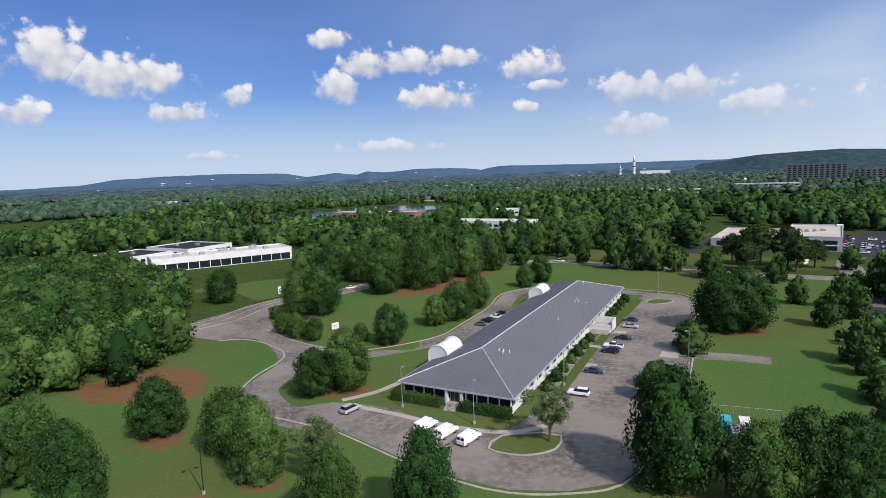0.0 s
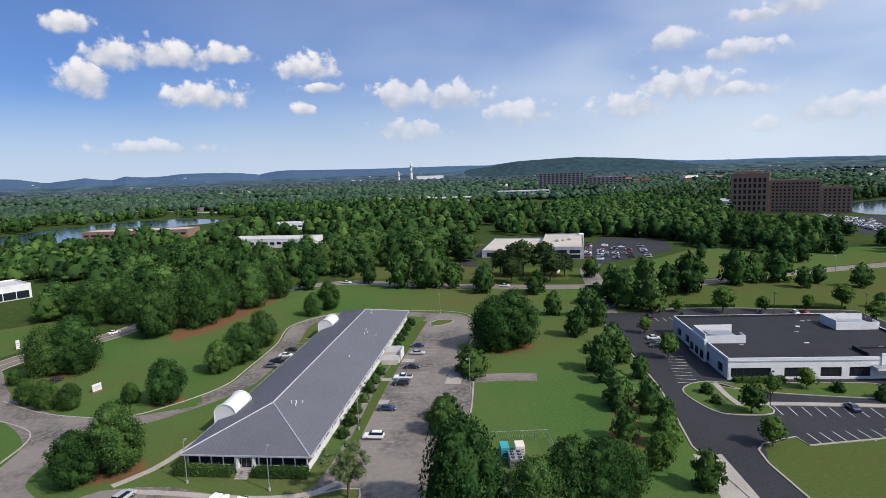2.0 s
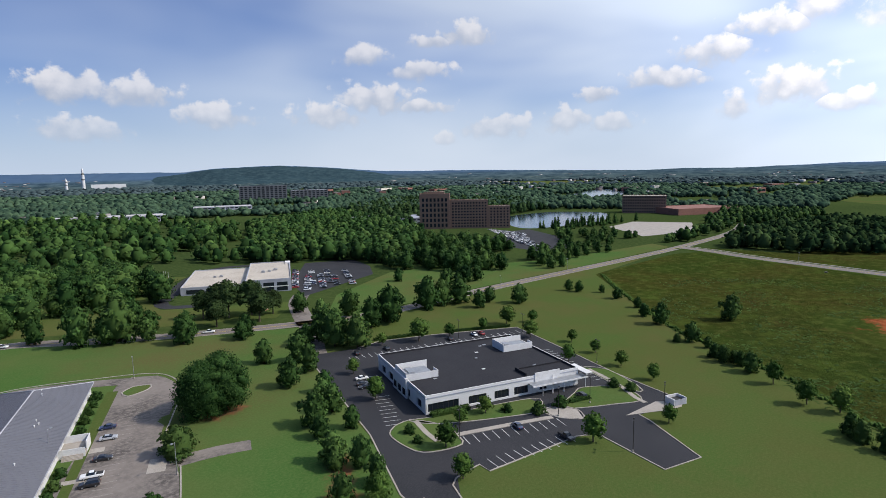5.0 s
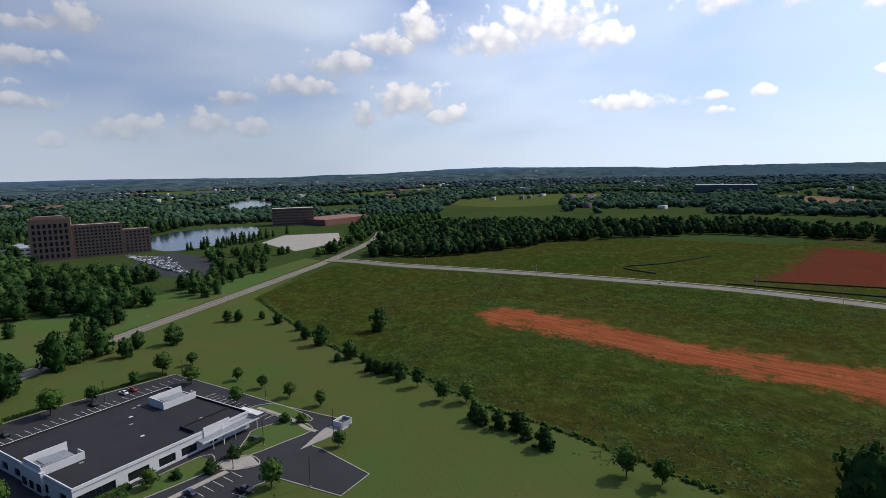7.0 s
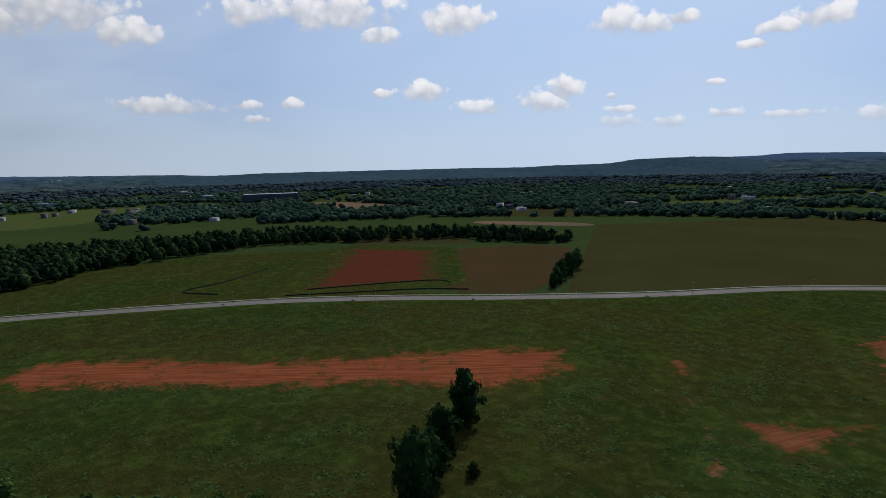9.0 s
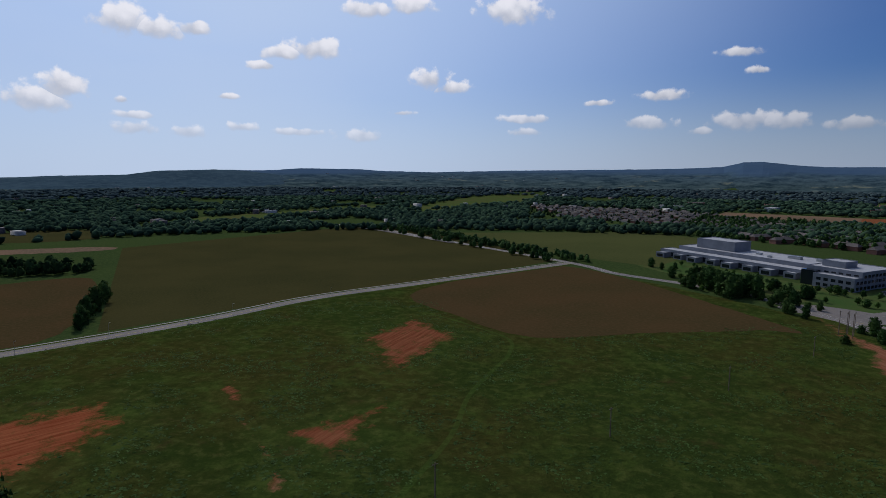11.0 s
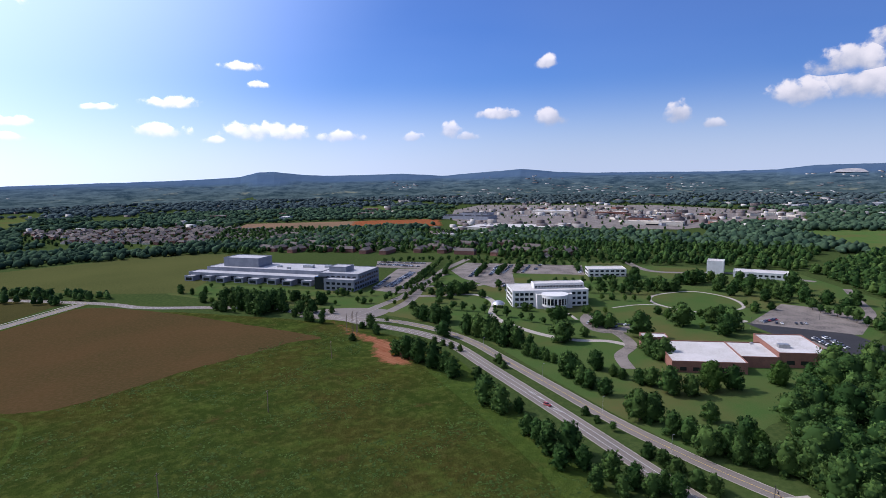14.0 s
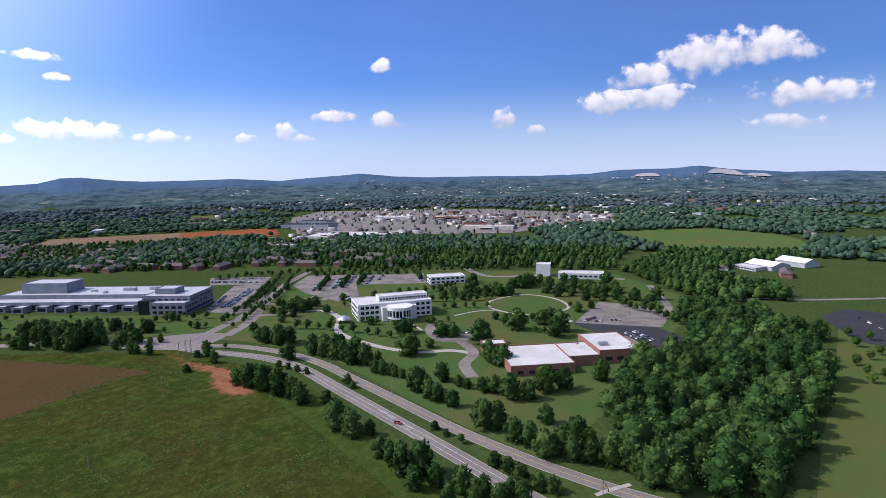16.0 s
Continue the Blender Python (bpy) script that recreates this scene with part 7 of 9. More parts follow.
# the flat black-roofed office
def black_office():
    cx, cy, ang = 163.5, 126.5, -25.2
    t = thing("flat_roofed_office", pose(cx, cy, 0, 0, 0, ang), "single-storey white office with a flat black roof", "office building")
    W, D, H = 29.0, 23.5, 6.2
    part("wall", boxes((-W, W, -D, D, -0.3, 0.7), (-W, W, -D, D, 3.4, H - 0.9)), M_WHITE, t)
    part("glazing", boxes((-W + 0.35, W - 0.35, -D + 0.35, D - 0.35, 0.7, 3.4)), M_GLASS, t, "dark tinted glazing")
    part("cornice", boxes((-W - 0.15, W + 0.15, -D - 0.15, D + 0.15, H - 1.0, H - 0.75)), M_GREY_WALL, t, "grey band below the parapet")
    # solid wall between the windows
    blank = []
    f = [(-28.9, -28.2), (-17.5, -14), (-7.5, -4.5), (1.0, 3.0), (8.5, 13.0), (16.0, 29.0)]
    for a, b in f:
        blank.append((a, min(b, W), -D, -D + 0.35, 0.7, 3.4))
    for a, b in ((-23.5, -20), (-16, -10), (-6, -2), (3, 7), (11, 15), (19, 23.4)):
        blank += [(-W, -W + 0.35, a, b, 0.7, 3.4), (W - 0.35, W, a, b, 0.7, 3.4)]
    for a, b in ((-28, -20), (-14, -6), (0, 8), (14, 29)):
        blank.append((a, b, D - 0.35, D, 0.7, 3.4))
    for bb in blank:
        part("wall_pier", boxes(bb), M_WHITE, t)
    mull = shared_box(("mullion",), -0.05, 0.05, -0.06, 0.06, 0.7, 3.4)
    pieces("mullion", mull, M_DARK_METAL, t, [pose(x, -D + 0.34, 0) for x in (-26.5, -24.7, -22.9, -21.1, -19.3, -12.4, -10.8, -9.2, -3.2, -1.8, -0.4, 4.4, 5.8, 7.1)])
    roof = part("roof", boxes((-W + 0.35, W - 0.35, -D + 0.35, D - 0.35, H - 0.9, H - 0.7)), M_BLACK_ROOF, t, "black membrane roof")
    part("parapet", boxes((-W, W, -D, -D + 0.35, H - 0.75, H), (-W, W, D - 0.35, D, H - 0.75, H), (-W, -W + 0.35, -D + 0.35, D - 0.35, H - 0.75, H),
                          (W - 0.35, W, -D + 0.35, D - 0.35, H - 0.75, H)), M_WHITE, t)
    part("parapet_lining", boxes((-W + 0.35, W - 0.35, -D + 0.35, -D + 0.41, H - 0.72, H - 0.02), (-W + 0.35, W - 0.35, D - 0.41, D - 0.35, H - 0.72, H - 0.02),
                                 (-W + 0.35, -W + 0.41, -D + 0.41, D - 0.41, H - 0.72, H - 0.02), (W - 0.41, W - 0.35, -D + 0.41, D - 0.41, H - 0.72, H - 0.02)), M_BLACK_ROOF, t)
    # equipment screens
    for x0, x1, y0, y1, hh, label in ((-W - 0.3, -W + 11.5, -7.5, 3.0, 2.2, "white rooftop equipment screen by the west wall"), (15.5, 28.5, 5.0, 14.0, 2.3, "white rooftop equipment screen"),):
        s = part("equipment_screen", boxes((x0, x1, y0, y0 + 0.25, H - 0.7, H + hh - 0.6), (x0, x0 + 0.25, y0 + 0.25, y1, H - 0.7, H + hh), (x0 + 0.25, x1, y1 - 0.25, y1, H - 0.7, H + hh),
                                          (x1 - 0.25, x1, y0 + 0.25, y0 + (y1 - y0) * 0.35, H - 0.7, H + hh - 0.6)), M_WHITE, t, label)
        part("air_handler", boxes((x0 + 1.6, x1 - 1.8, y0 + 2.4, y1 - 2.2, H - 0.7, H + 0.9), (x0 + 2.2, x0 + 4.2, y0 + 2.8, y1 - 2.6, H + 0.9, H + 1.3)), M_METAL, s, "grey air handler")
        part("screen_floor", boxes((x0 + 0.3, x1 - 0.3, y0 + 0.3, y1 - 0.3, H - 0.7, H - 0.62)), M_WHITE_ROOF, s)
    part("west_bay", boxes((-W - 0.9, -W, -8.5, 4.0, -0.3, H + 0.6)), M_WHITE, t, "projecting white wall bay")
    for y in (-6.6, -2.3, 2.0):
        part("window", boxes((-W - 0.96, -W - 0.86, y - 1.3, y + 1.3, 0.9, 3.2)), M_GLASS, t)
    # raised black roof edge and the entrance canopy at the south-east corner
    part("roof_step", boxes((9.0, 9.5, -D + 2.5, -D + 9.5, H - 0.7, H + 0.3), (9.5, W - 0.4, -D + 9.3, -D + 9.5, H - 0.7, H - 0.2)), M_BLACK_ROOF, t)
    part("entrance_wall", boxes((11.0, 21.0, -D - 0.25, -D, 3.3, H + 0.9)), M_WHITE, t)
    bm = bmesh.new()
    for i in range(9):
        x = 10.5 + i * 2.3
        box(bm, x, x + 0.16, -D - 3.6, -D - 0.2, 3.7, 3.95)
    box(bm, 8.0, 30.5, -D - 3.75, -D - 3.55, 3.55, 4.0)
    canopy = part("canopy_frame", bm, M_WHITE, t, "white steel canopy frame")
    part("canopy_sheet", boxes((8.2, 30.3, -D - 3.55, -D - 0.2, 3.95, 4.02)), M_METAL, canopy, "translucent pale canopy sheet")
    part("canopy_fin", boxes((29.2, 32.0, -D - 4.2, -D + 6, H - 1.0, H - 0.85)), M_WHITE, canopy)
    for x in (12.0, 20.5, 29.5):
        part("column", rod((x, -D - 3.5, -0.1), (x, -D - 3.5, 3.6), 0.12, 0.12, 8), M_WHITE, canopy)
    part("brace", rod((16.0, -D - 3.5, 0.2), (18.2, -D - 0.4, 5.4), 0.14, 0.14, 6), M_WHITE, canopy)
    rr = random.Random(5)
    for i in range(9):
        x, y = rr.uniform(-20, 22), rr.uniform(-17, 19)
        part("roof_drain", boxes((x - 0.6, x + 0.6, y - 0.4, y + 0.4, H - 0.71, H - 0.55)), M_METAL if i % 3 else M_WHITE, roof, "small roof curb")
    hedge_row((cx, cy), ang, -28, -15, -D - 3.2, -D - 0.8, 1.6, "dark shrubs along a white wall")
    hedge_row((cx, cy), ang, 16.5, 24.5, -D - 13, -D - 11.4, 1.3, "clipped hedge beside a car park")
    return t


black_office()


# office beyond the street, tall block and low wing
def tan_office():
    t = thing("office", pose(217, 315, 0, 0, 0, -34), "two-part grey office with a tan gravel roof", "office building")
    flat_block(t, -28, 0, 0, 74, 7.6, M_GREY_WALL, M_TAN_ROOF)
    flat_block(t, -67, -28.2, 6, 74, 4.6, M_GREY_WALL, M_TAN_ROOF, 0.5)
    window_row(t, "right", 3, 72, 0.03, 1.0, 2.2, 2.8, 1.6)
    window_row(t, "right", 3, 72, 0.03, 4.4, 2.0, 2.8, 1.6)
    window_row(t, "front", -26.5, -1.5, -0.03, 0.6, 5.4, 6.6, 1.6)
    window_row(t, "front", -65, -30, 5.97, 0.8, 2.6, 9.0, 1.2)
    part("window_band", boxes((-26.5, -1.5, -0.14, -0.06, 3.1, 3.7)), M_WHITE, t, "white spandrel band")
    part("stair_tower", boxes((-3, 0.6, 66, 74.6, -0.3, 8.4)), M_WHITE, t, "white wall rising above the roof")
    rooftop_units(t, [(-18, 30, 2.5, 2, 1.2), (-14, 33, 2, 2, 1.0), (-10, 38, 3, 2, 1.0)], 7.55)
    rooftop_units(t, [(-50, 40, 2, 2, 0.9), (-46, 41, 2.4, 2, 0.9)], 4.55)
    return t


tan_office()


def storeys(name, x, y, ang, w, d, h, floors, wall, roof, label, wide=2.0, gap=1.5, glass_h=1.9, sides="flr", units=()):
    t = thing(name, pose(x, y, ground_z(x, y), 0, 0, ang), label, "building")
    flat_block(t, -w / 2, w / 2, -d / 2, d / 2, h, wall, roof)
    f = h / floors
    for i in range(floors):
        z = i * f + (f - glass_h) * 0.55
        if "f" in sides:
            window_row(t, "front", -w / 2 + 1, w / 2 - 1, -d / 2 - 0.03, z, glass_h, wide, gap)
        if "b" in sides:
            window_row(t, "back", -w / 2 + 1, w / 2 - 1, d / 2 + 0.03, z, glass_h, wide, gap)
        if "l" in sides:
            window_row(t, "left", -d / 2 + 1, d / 2 - 1, -w / 2 - 0.03, z, glass_h, wide, gap)
        if "r" in sides:
            window_row(t, "right", -d / 2 + 1, d / 2 - 1, w / 2 + 0.03, z, glass_h, wide, gap)
    rooftop_units(t, units, h)
    return t


# brown brick tower with two lower wings, beside the lake
def brick_tower():
    t = thing("brick_office_tower", pose(543, 503, 0, 0, 0, -51.5), "brown brick office block stepping down in three heights", "office building")
    flat_block(t, 0, 38, 0, 24, 43, M_TAN_BRICK, M_TAN_ROOF, 1.2)
    flat_block(t, 38.1, 86, 2, 22, 35, M_TAN_BRICK, M_TAN_ROOF, 0.9)
    flat_block(t, 86.1, 114, 3, 21, 27, M_TAN_BRICK, M_TAN_ROOF, 0.9)
    for i in range(6):
        window_row(t, "front", 2, 36, -0.05, 2.5 + 6.4 * i, 4.2, 2.6, 2.6)
    for i in range(9):
        window_row(t, "front", 40, 85, 1.95, 2.0 + 3.65 * i, 1.8, 2.0, 1.9)
    for i in range(7):
        window_row(t, "front", 88, 113, 2.95, 2.0 + 3.6 * i, 1.8, 2.0, 1.9)
    part("penthouse", boxes((5, 31, 6, 18, 43, 46.5)), M_TAN_BRICK, t)
    return t


brick_tower()
storeys("brick_office", 926, 366, 0, 66, 30, 27, 6, M_TAN_BRICK, M_TAN_ROOF, "brown brick office block beside the lake", sides="fl").rotation_euler.z = radians(-70)
low = storeys("long_low_building", 955, 300, -32, 110, 70, 9, 1, M_BRICK, M_BRICK, "long low building with a red-brown roof", sides="")
storeys("parking_deck", 560, 610, -42, 150, 60, 9, 2, M_GREY_WALL, M_GREY_WALL, "long grey parking deck", 5, 2, 1.6, "f")
glazed = storeys("white_office", -136, 357, 32, 80, 24, 7.2, 2, M_WHITE, M_WHITE_ROOF, "two-storey white office with a bright white roof and dark glass below", 7, 0.5, 1.9, "",
        [(-26, -4, 3, 2.4, 1.5), (-20, 2, 4, 3, 1.2), (-12, -5, 3, 2.5, 1.4), (2, 4, 5, 3.5, 1.6), (8, 5, 3, 2.5, 1.4), (20, 3, 4, 3, 2.0), (26, -4, 3, 3, 1.3)])
window_row(glazed, "front", -39, 39, -12.03, 0.4, 3.9, 5.6, 0.35)
window_row(glazed, "right", -11, 11, 40.03, 0.4, 3.9, 5.0, 0.35)
window_row(glazed, "left", -11, 11, -40.03, 0.4, 3.9, 5.0, 0.35)
storeys("white_office", -201, 368, -30, 36, 42, 6, 1, M_WHITE, M_BLACK_ROOF, "white single-storey office with a black roof", 3, 1.5, 2, "fr", [(0, 5, 3, 2, 1.2), (-8, -8, 3, 2, 1.2)])
storeys("white_office", -178, 410, -30, 44, 36, 6, 1, M_WHITE, M_BLACK_ROOF, "white single-storey office with a black roof", 3, 1.5, 2, "fr", [(4, 3, 3, 2, 1.2), (-9, -4, 3, 2, 1.2)])
storeys("white_office", 45, 520, -30, 76, 26, 7, 1, M_WHITE, M_WHITE_ROOF, "long white low office among trees", 4, 2, 2, "f")
storeys("long_low_building", -75, 690, -22, 110, 30, 8, 1, M_TAN_BRICK, M_TAN_ROOF, "long low brown office with a tan roof beside a lake", 5, 2, 2, "f")
storeys("white_office", 85, 668, -20, 50, 22, 7, 1, M_WHITE, M_WHITE_ROOF, "small white office among trees", 4, 2, 2, "f")


# ---- the campus ----
def lab_building():
    t = thing("research_building", pose(-130, -781, 0, 0, 0, 128), "long pale grey research building with stepped white roofs", "research building")
    flat_block(t, 0, 198, 14, 34, 9, M_SLATE, M_PALE_ROOF)
    flat_block(t, 12, 198, 34.1, 84, 13, M_SLATE, M_PALE_ROOF)
    flat_block(t, 30, 84, 46, 76, 24, M_SLATE, M_PALE_ROOF, 0.8, 13.1)
    flat_block(t, 198.1, 250, 2, 56, 17.5, M_SLATE, M_PALE_ROOF)
    flat_block(t, 212, 250, -10, 1.9, 12.5, M_SLATE, M_PALE_ROOF)
    for i in range(8):
        x = 4 + i * 24
        flat_block(t, x, x + 13, 2 + (i % 2) * 4, 13.9, 6.0, M_SLATE, M_PALE_ROOF)
        part("glass_bay", boxes((x + 2, x + 11, 1.8 + (i % 2) * 4, 2.1 + (i % 2) * 4, 1, 4.6)), M_GLASS, t, "dark glazed bay")
        part("glass_bay", boxes((x + 14, x + 23, 13.7, 14.05, 1.2, 6.4)), M_GLASS, t, "dark glazed bay")
    for z in (1.5, 6.8, 12.0):
        window_row(t, "front", 214, 248, -10.03 if z < 10 else 1.97, z, 2.8, 4.2, 1.8)
        window_row(t, "right", -8 if z < 10 else 4, 54, 250.03, z, 2.8, 4.2, 1.8)
    part("glass_tower", boxes((198.4, 211.8, -7, 1.9, -0.3, 14.5)), M_GLASS, t, "dark glazed entrance tower")
    flat_block(t, 206, 228, 14, 34, 23, M_SLATE, M_PALE_ROOF, 0.6, 17.6)
    rooftop_units(t, [(110, 55, 6, 4, 2), (150, 60, 14, 6, 3), (130, 45, 4, 3, 2), (175, 66, 8, 5, 2.5)], 13)
    return t


def rotunda_building():
    t = thing("institute_building", pose(-398, -392, 0, 0, 0, 149.3), "white three-storey institute with a glazed rotunda", "institute building")
    flat_block(t, -37, 37, 0, 38, 15.5, M_WHITE, M_WHITE_ROOF)
    flat_block(t, -15, 19, -9, -0.1, 13, M_WHITE, M_WHITE_ROOF)
    flat_block(t, -14, 36, 12, 26, 20, M_WHITE, M_WHITE_ROOF, 0.5, 15.6)
    for z in (1.4, 6.4, 11.2):
        window_row(t, "front", -35, -16, -0.03, z, 2.6, 3.4, 1.2)
        window_row(t, "front", 20, 36, -0.03, z, 2.6, 3.4, 1.2)
        window_row(t, "right", 2, 36, 37.03, z, 2.6, 3.4, 1.6)
        window_row(t, "left", 2, 36, -37.03, z, 2.6, 3.4, 1.6)
    window_row(t, "front", -13, 35, 11.97, 16.4, 1.8, 2.2, 0.8)
    bm = bmesh.new()
    n, r = 28, 12.5
    tube(bm, (2, -9, 3.2), (2, -9, 5.2), r, r, n)
    tube(bm, (2, -9, 11.4), (2, -9, 14.4), r, r, n)
    rot = part("rotunda", bm, M_WHITE, t, "white drum of the rotunda")
    part("rotunda_glass", rod((2, -9, 5.2), (2, -9, 11.4), r - 0.4, r - 0.4, n), M_GLASS, rot, "curved dark rotunda glazing")
    for i in range(-5, 6):
        a = radians(-90 + i * 16)
        part("mullion", rod((2 + (r - 0.3) * math.cos(a), -9 + (r - 0.3) * math.sin(a), 5.2), (2 + (r - 0.3) * math.cos(a), -9 + (r - 0.3) * math.sin(a), 11.4), 0.35 if i % 3 else 0.8, None, 5), M_WHITE, rot)
        if i % 2 == 0:
            part("column", rod((2 + (r - 1) * math.cos(a), -9 + (r - 1) * math.sin(a), -0.2), (2 + (r - 1) * math.cos(a), -9 + (r - 1) * math.sin(a), 3.2), 0.5, None, 8), M_WHITE, rot)
    part("roof_cap", boxes((-2, 6, -8, -3, 13.05, 14.2)), M_METAL, t)
    # round glass canopy by the drop-off
    bm = bmesh.new()
    bmesh.ops.create_uvsphere(bm, u_segments=20, v_segments=10, radius=8)
    bmesh.ops.delete(bm, geom=[v for v in bm.verts if v.co.z < 4.5], context="VERTS")
    bmesh.ops.translate(bm, verts=bm.verts[:], vec=(-50, 4, -1.5))
    c = part("domed_canopy", bm, M_METAL, t, "shiny domed glass canopy")
    for dx, dy in ((-4, -4), (4, -4), (4, 4), (-4, 4)):
        part("column", rod((-50 + dx, 4 + dy, -0.1), (-50 + dx, 4 + dy, 4.2), 0.2, None, 6), M_WHITE, c)
    return t


def brick_campus_hall():
    t = thing("brick_hall", pose(-329, -208, 0, 0, 0, 138), "low red brick hall with a broad white flat roof", "hall")
    flat_block(t, 0, 46, 0, 48, 7, M_BRICK, M_WHITE_ROOF)
    flat_block(t, 46.1, 70, 14, 48, 7, M_BRICK, M_WHITE_ROOF)
    flat_block(t, 70.1, 102, 16, 62, 9.5, M_BRICK, M_WHITE_ROOF)
    flat_block(t, -10, 8, 48.1, 60, 9, M_BRICK, M_WHITE_ROOF)
    window_row(t, "front", 3, 43, -0.03, 1.2, 2.4, 4, 4)
    window_row(t, "front", 73, 99, 15.97, 2.0, 2.6, 5, 3)
    rooftop_units(t, [(78, 30, 7, 4, 2.2), (60, 36, 2, 2, 1)], 9.5)
    return t


lab_building()
rotunda_building()
brick_campus_hall()
storeys("campus_hall", -573, -478, 143, 46, 24, 9, 2, M_WHITE, M_WHITE_ROOF, "white flat-roofed campus hall", 4, 2, 2.2, "fl")
storeys("campus_hall", -688, -402, 118, 19, 20, 16, 1, M_WHITE, M_WHITE_ROOF, "tall windowless white hall", sides="")
storeys("campus_hall", -700, -352, 118, 58, 24, 7, 1, M_WHITE, M_WHITE_ROOF, "long white flat-roofed hall", 4, 2, 2.2, "f")


# ---- houses ----
def house_kind(seed, w, d, h, wall, roof, label):
    t = thing("house", pose(0, 0, -400), label, "house", "houses of the estate")
    part("wall", boxes((-w / 2, w / 2, -d / 2, d / 2, -0.5, h)), wall, t)
    bm = bmesh.new()
    e = 0.6
    v = [bm.verts.new(p) for p in ((-w / 2 - e, -d / 2 - e, h), (w / 2 + e, -d / 2 - e, h), (w / 2 + e, d / 2 + e, h), (-w / 2 - e, d / 2 + e, h),
                                   (-w / 2 + d * 0.25, 0, h + d * 0.32), (w / 2 - d * 0.25, 0, h + d * 0.32))]
    for f in ((0, 1, 5, 4), (1, 2, 5), (2, 3, 4, 5), (3, 0, 4), (3, 2, 1, 0)):
        bm.faces.new([v[i] for i in f])
    part("roof", bm, roof, t)
    return t


HOUSES = [house_kind(1, 15, 11, 5.5, M_BRICK, M_SHINGLE, "two-storey brick house with a brown shingle roof"),
          house_kind(2, 17, 12, 3.2, M_CREAM, M_SHINGLE, "single-storey cream house with a brown shingle roof"),
          house_kind(3, 34, 13, 6.0, M_BRICK, M_SHINGLE, "long brick apartment house among trees")]


def estate(poly, spacing, kinds, seed, turn, keep=1.0):
    r = random.Random(seed)
    for x, y in scatter_points(poly, spacing, seed, 0.25):
        if r.random() < keep:
            copy_thing(HOUSES[r.choice(kinds)], pose(x, y, ground_z(x, y), 0, 0, turn + r.choice((0, 90)) + r.uniform(-8, 8)))


estate([(-260, -1060), (-420, -860), (-620, -640), (-740, -600), (-640, -900), (-420, -1230)], 46, (2, 2, 1), 4, 30)
estate([(-160, -1250), (-330, -1130), (-480, -1250), (-330, -1600), (-60, -1700), (0, -1420)], 30, (0, 1), 5, 50)
estate([(40, -1560), (-60, -1480), (-60, -1720), (80, -1800)], 30, (0, 1), 6, 20)
estate([(-1020, -250), (-800, -80), (-760, -140), (-960, -330)], 70, (1, 2), 7, 10, 0.5)
for t in HOUSES:
    for o in (*t.children_recursive, t):
        bpy.data.objects.remove(o)


# ---- far town: flat-roofed commercial buildings ----
def town(poly, spacing, seed, lo, hi, hlo, hhi, mats):
    r = random.Random(seed)
    for x, y in scatter_points(poly, spacing, seed, 0.35):
        w, d, h = r.uniform(lo, hi), r.uniform(lo * 0.6, hi * 0.6), r.uniform(hlo, hhi)
        wall, roof = r.choice(mats)
        t = thing("commercial_building", pose(x, y, ground_z(x, y), 0, 0, r.uniform(-25, 65)), "far flat-roofed commercial building among trees", "building", "far town buildings")
        flat_block(t, -w / 2, w / 2, -d / 2, d / 2, h, wall, roof, z0=-4)
        part("glass_front", boxes((-w / 2 + 2, w / 2 - 2, -d / 2 - 0.1, -d / 2 + 0.05, h * 0.3, h * 0.7)), M_GLASS, t)


def mall():
    t = thing("shopping_mall", pose(-880, -1137, 0, 0, 0, 120), "long white-roofed shopping mall with pale car parks", "mall")
    flat_block(t, 0, 206, -110, 0, 6, M_CREAM, M_WHITE_ROOF, z0=-1)
    part("shop_front", boxes((5, 200, -0.05, 0.15, 1, 4)), M_GLASS, t, "dark shop windows")
    rooftop_units(t, [(20 + 23 * i, -30 - 17 * (i % 4), 6, 5, 2) for i in range(8)], 6)
    return t


def box_store(x, y, turn, w, d, h, wall, roof, label):
    t = thing("box_store", pose(x, y, 0, 0, 0, turn), label, "store", "stores of the far mall")
    flat_block(t, -w / 2, w / 2, -d / 2, d / 2, h, wall, roof, z0=-1)
    part("canopy", boxes((-w * 0.15, w * 0.15, -d / 2 - 4, -d / 2 - 0.1, h * 0.5, h * 0.62)), wall, t)
    part("shop_front", boxes((-w * 0.13, w * 0.13, -d / 2 - 0.15, -d / 2 + 0.05, 0, h * 0.5)), M_GLASS, t, "dark shop windows")
    rooftop_units(t, [(-w * 0.3 + w * 0.2 * i, d * (0.2 - 0.13 * (i % 3)), 5, 4, 1.8) for i in range(4)], h)
    return t


box_store(-985, -1345, 30, 70, 150, 9, M_GREY_WALL, M_BLACK_ROOF, "large grey store with a dark flat roof")
box_store(-1080, -1430, 30, 60, 90, 8, M_GREY_WALL, M_BLACK_ROOF, "grey store with a dark flat roof")
box_store(-1300, -1330, 120, 120, 50, 9, M_CREAM, M_WHITE_ROOF, "cream store with a pale flat roof")
box_store(-1400, -1180, 120, 90, 55, 8, M_BRICK, M_TAN_ROOF, "brick store with a tan flat roof")
box_store(-1190, -870, 118, 130, 40, 8, M_CREAM, M_TAN_ROOF, "long cream store with a tan roof")
box_store(-1260, -960, 118, 60, 50, 9, M_BRICK, M_BLACK_ROOF, "brick store with a dark flat roof")


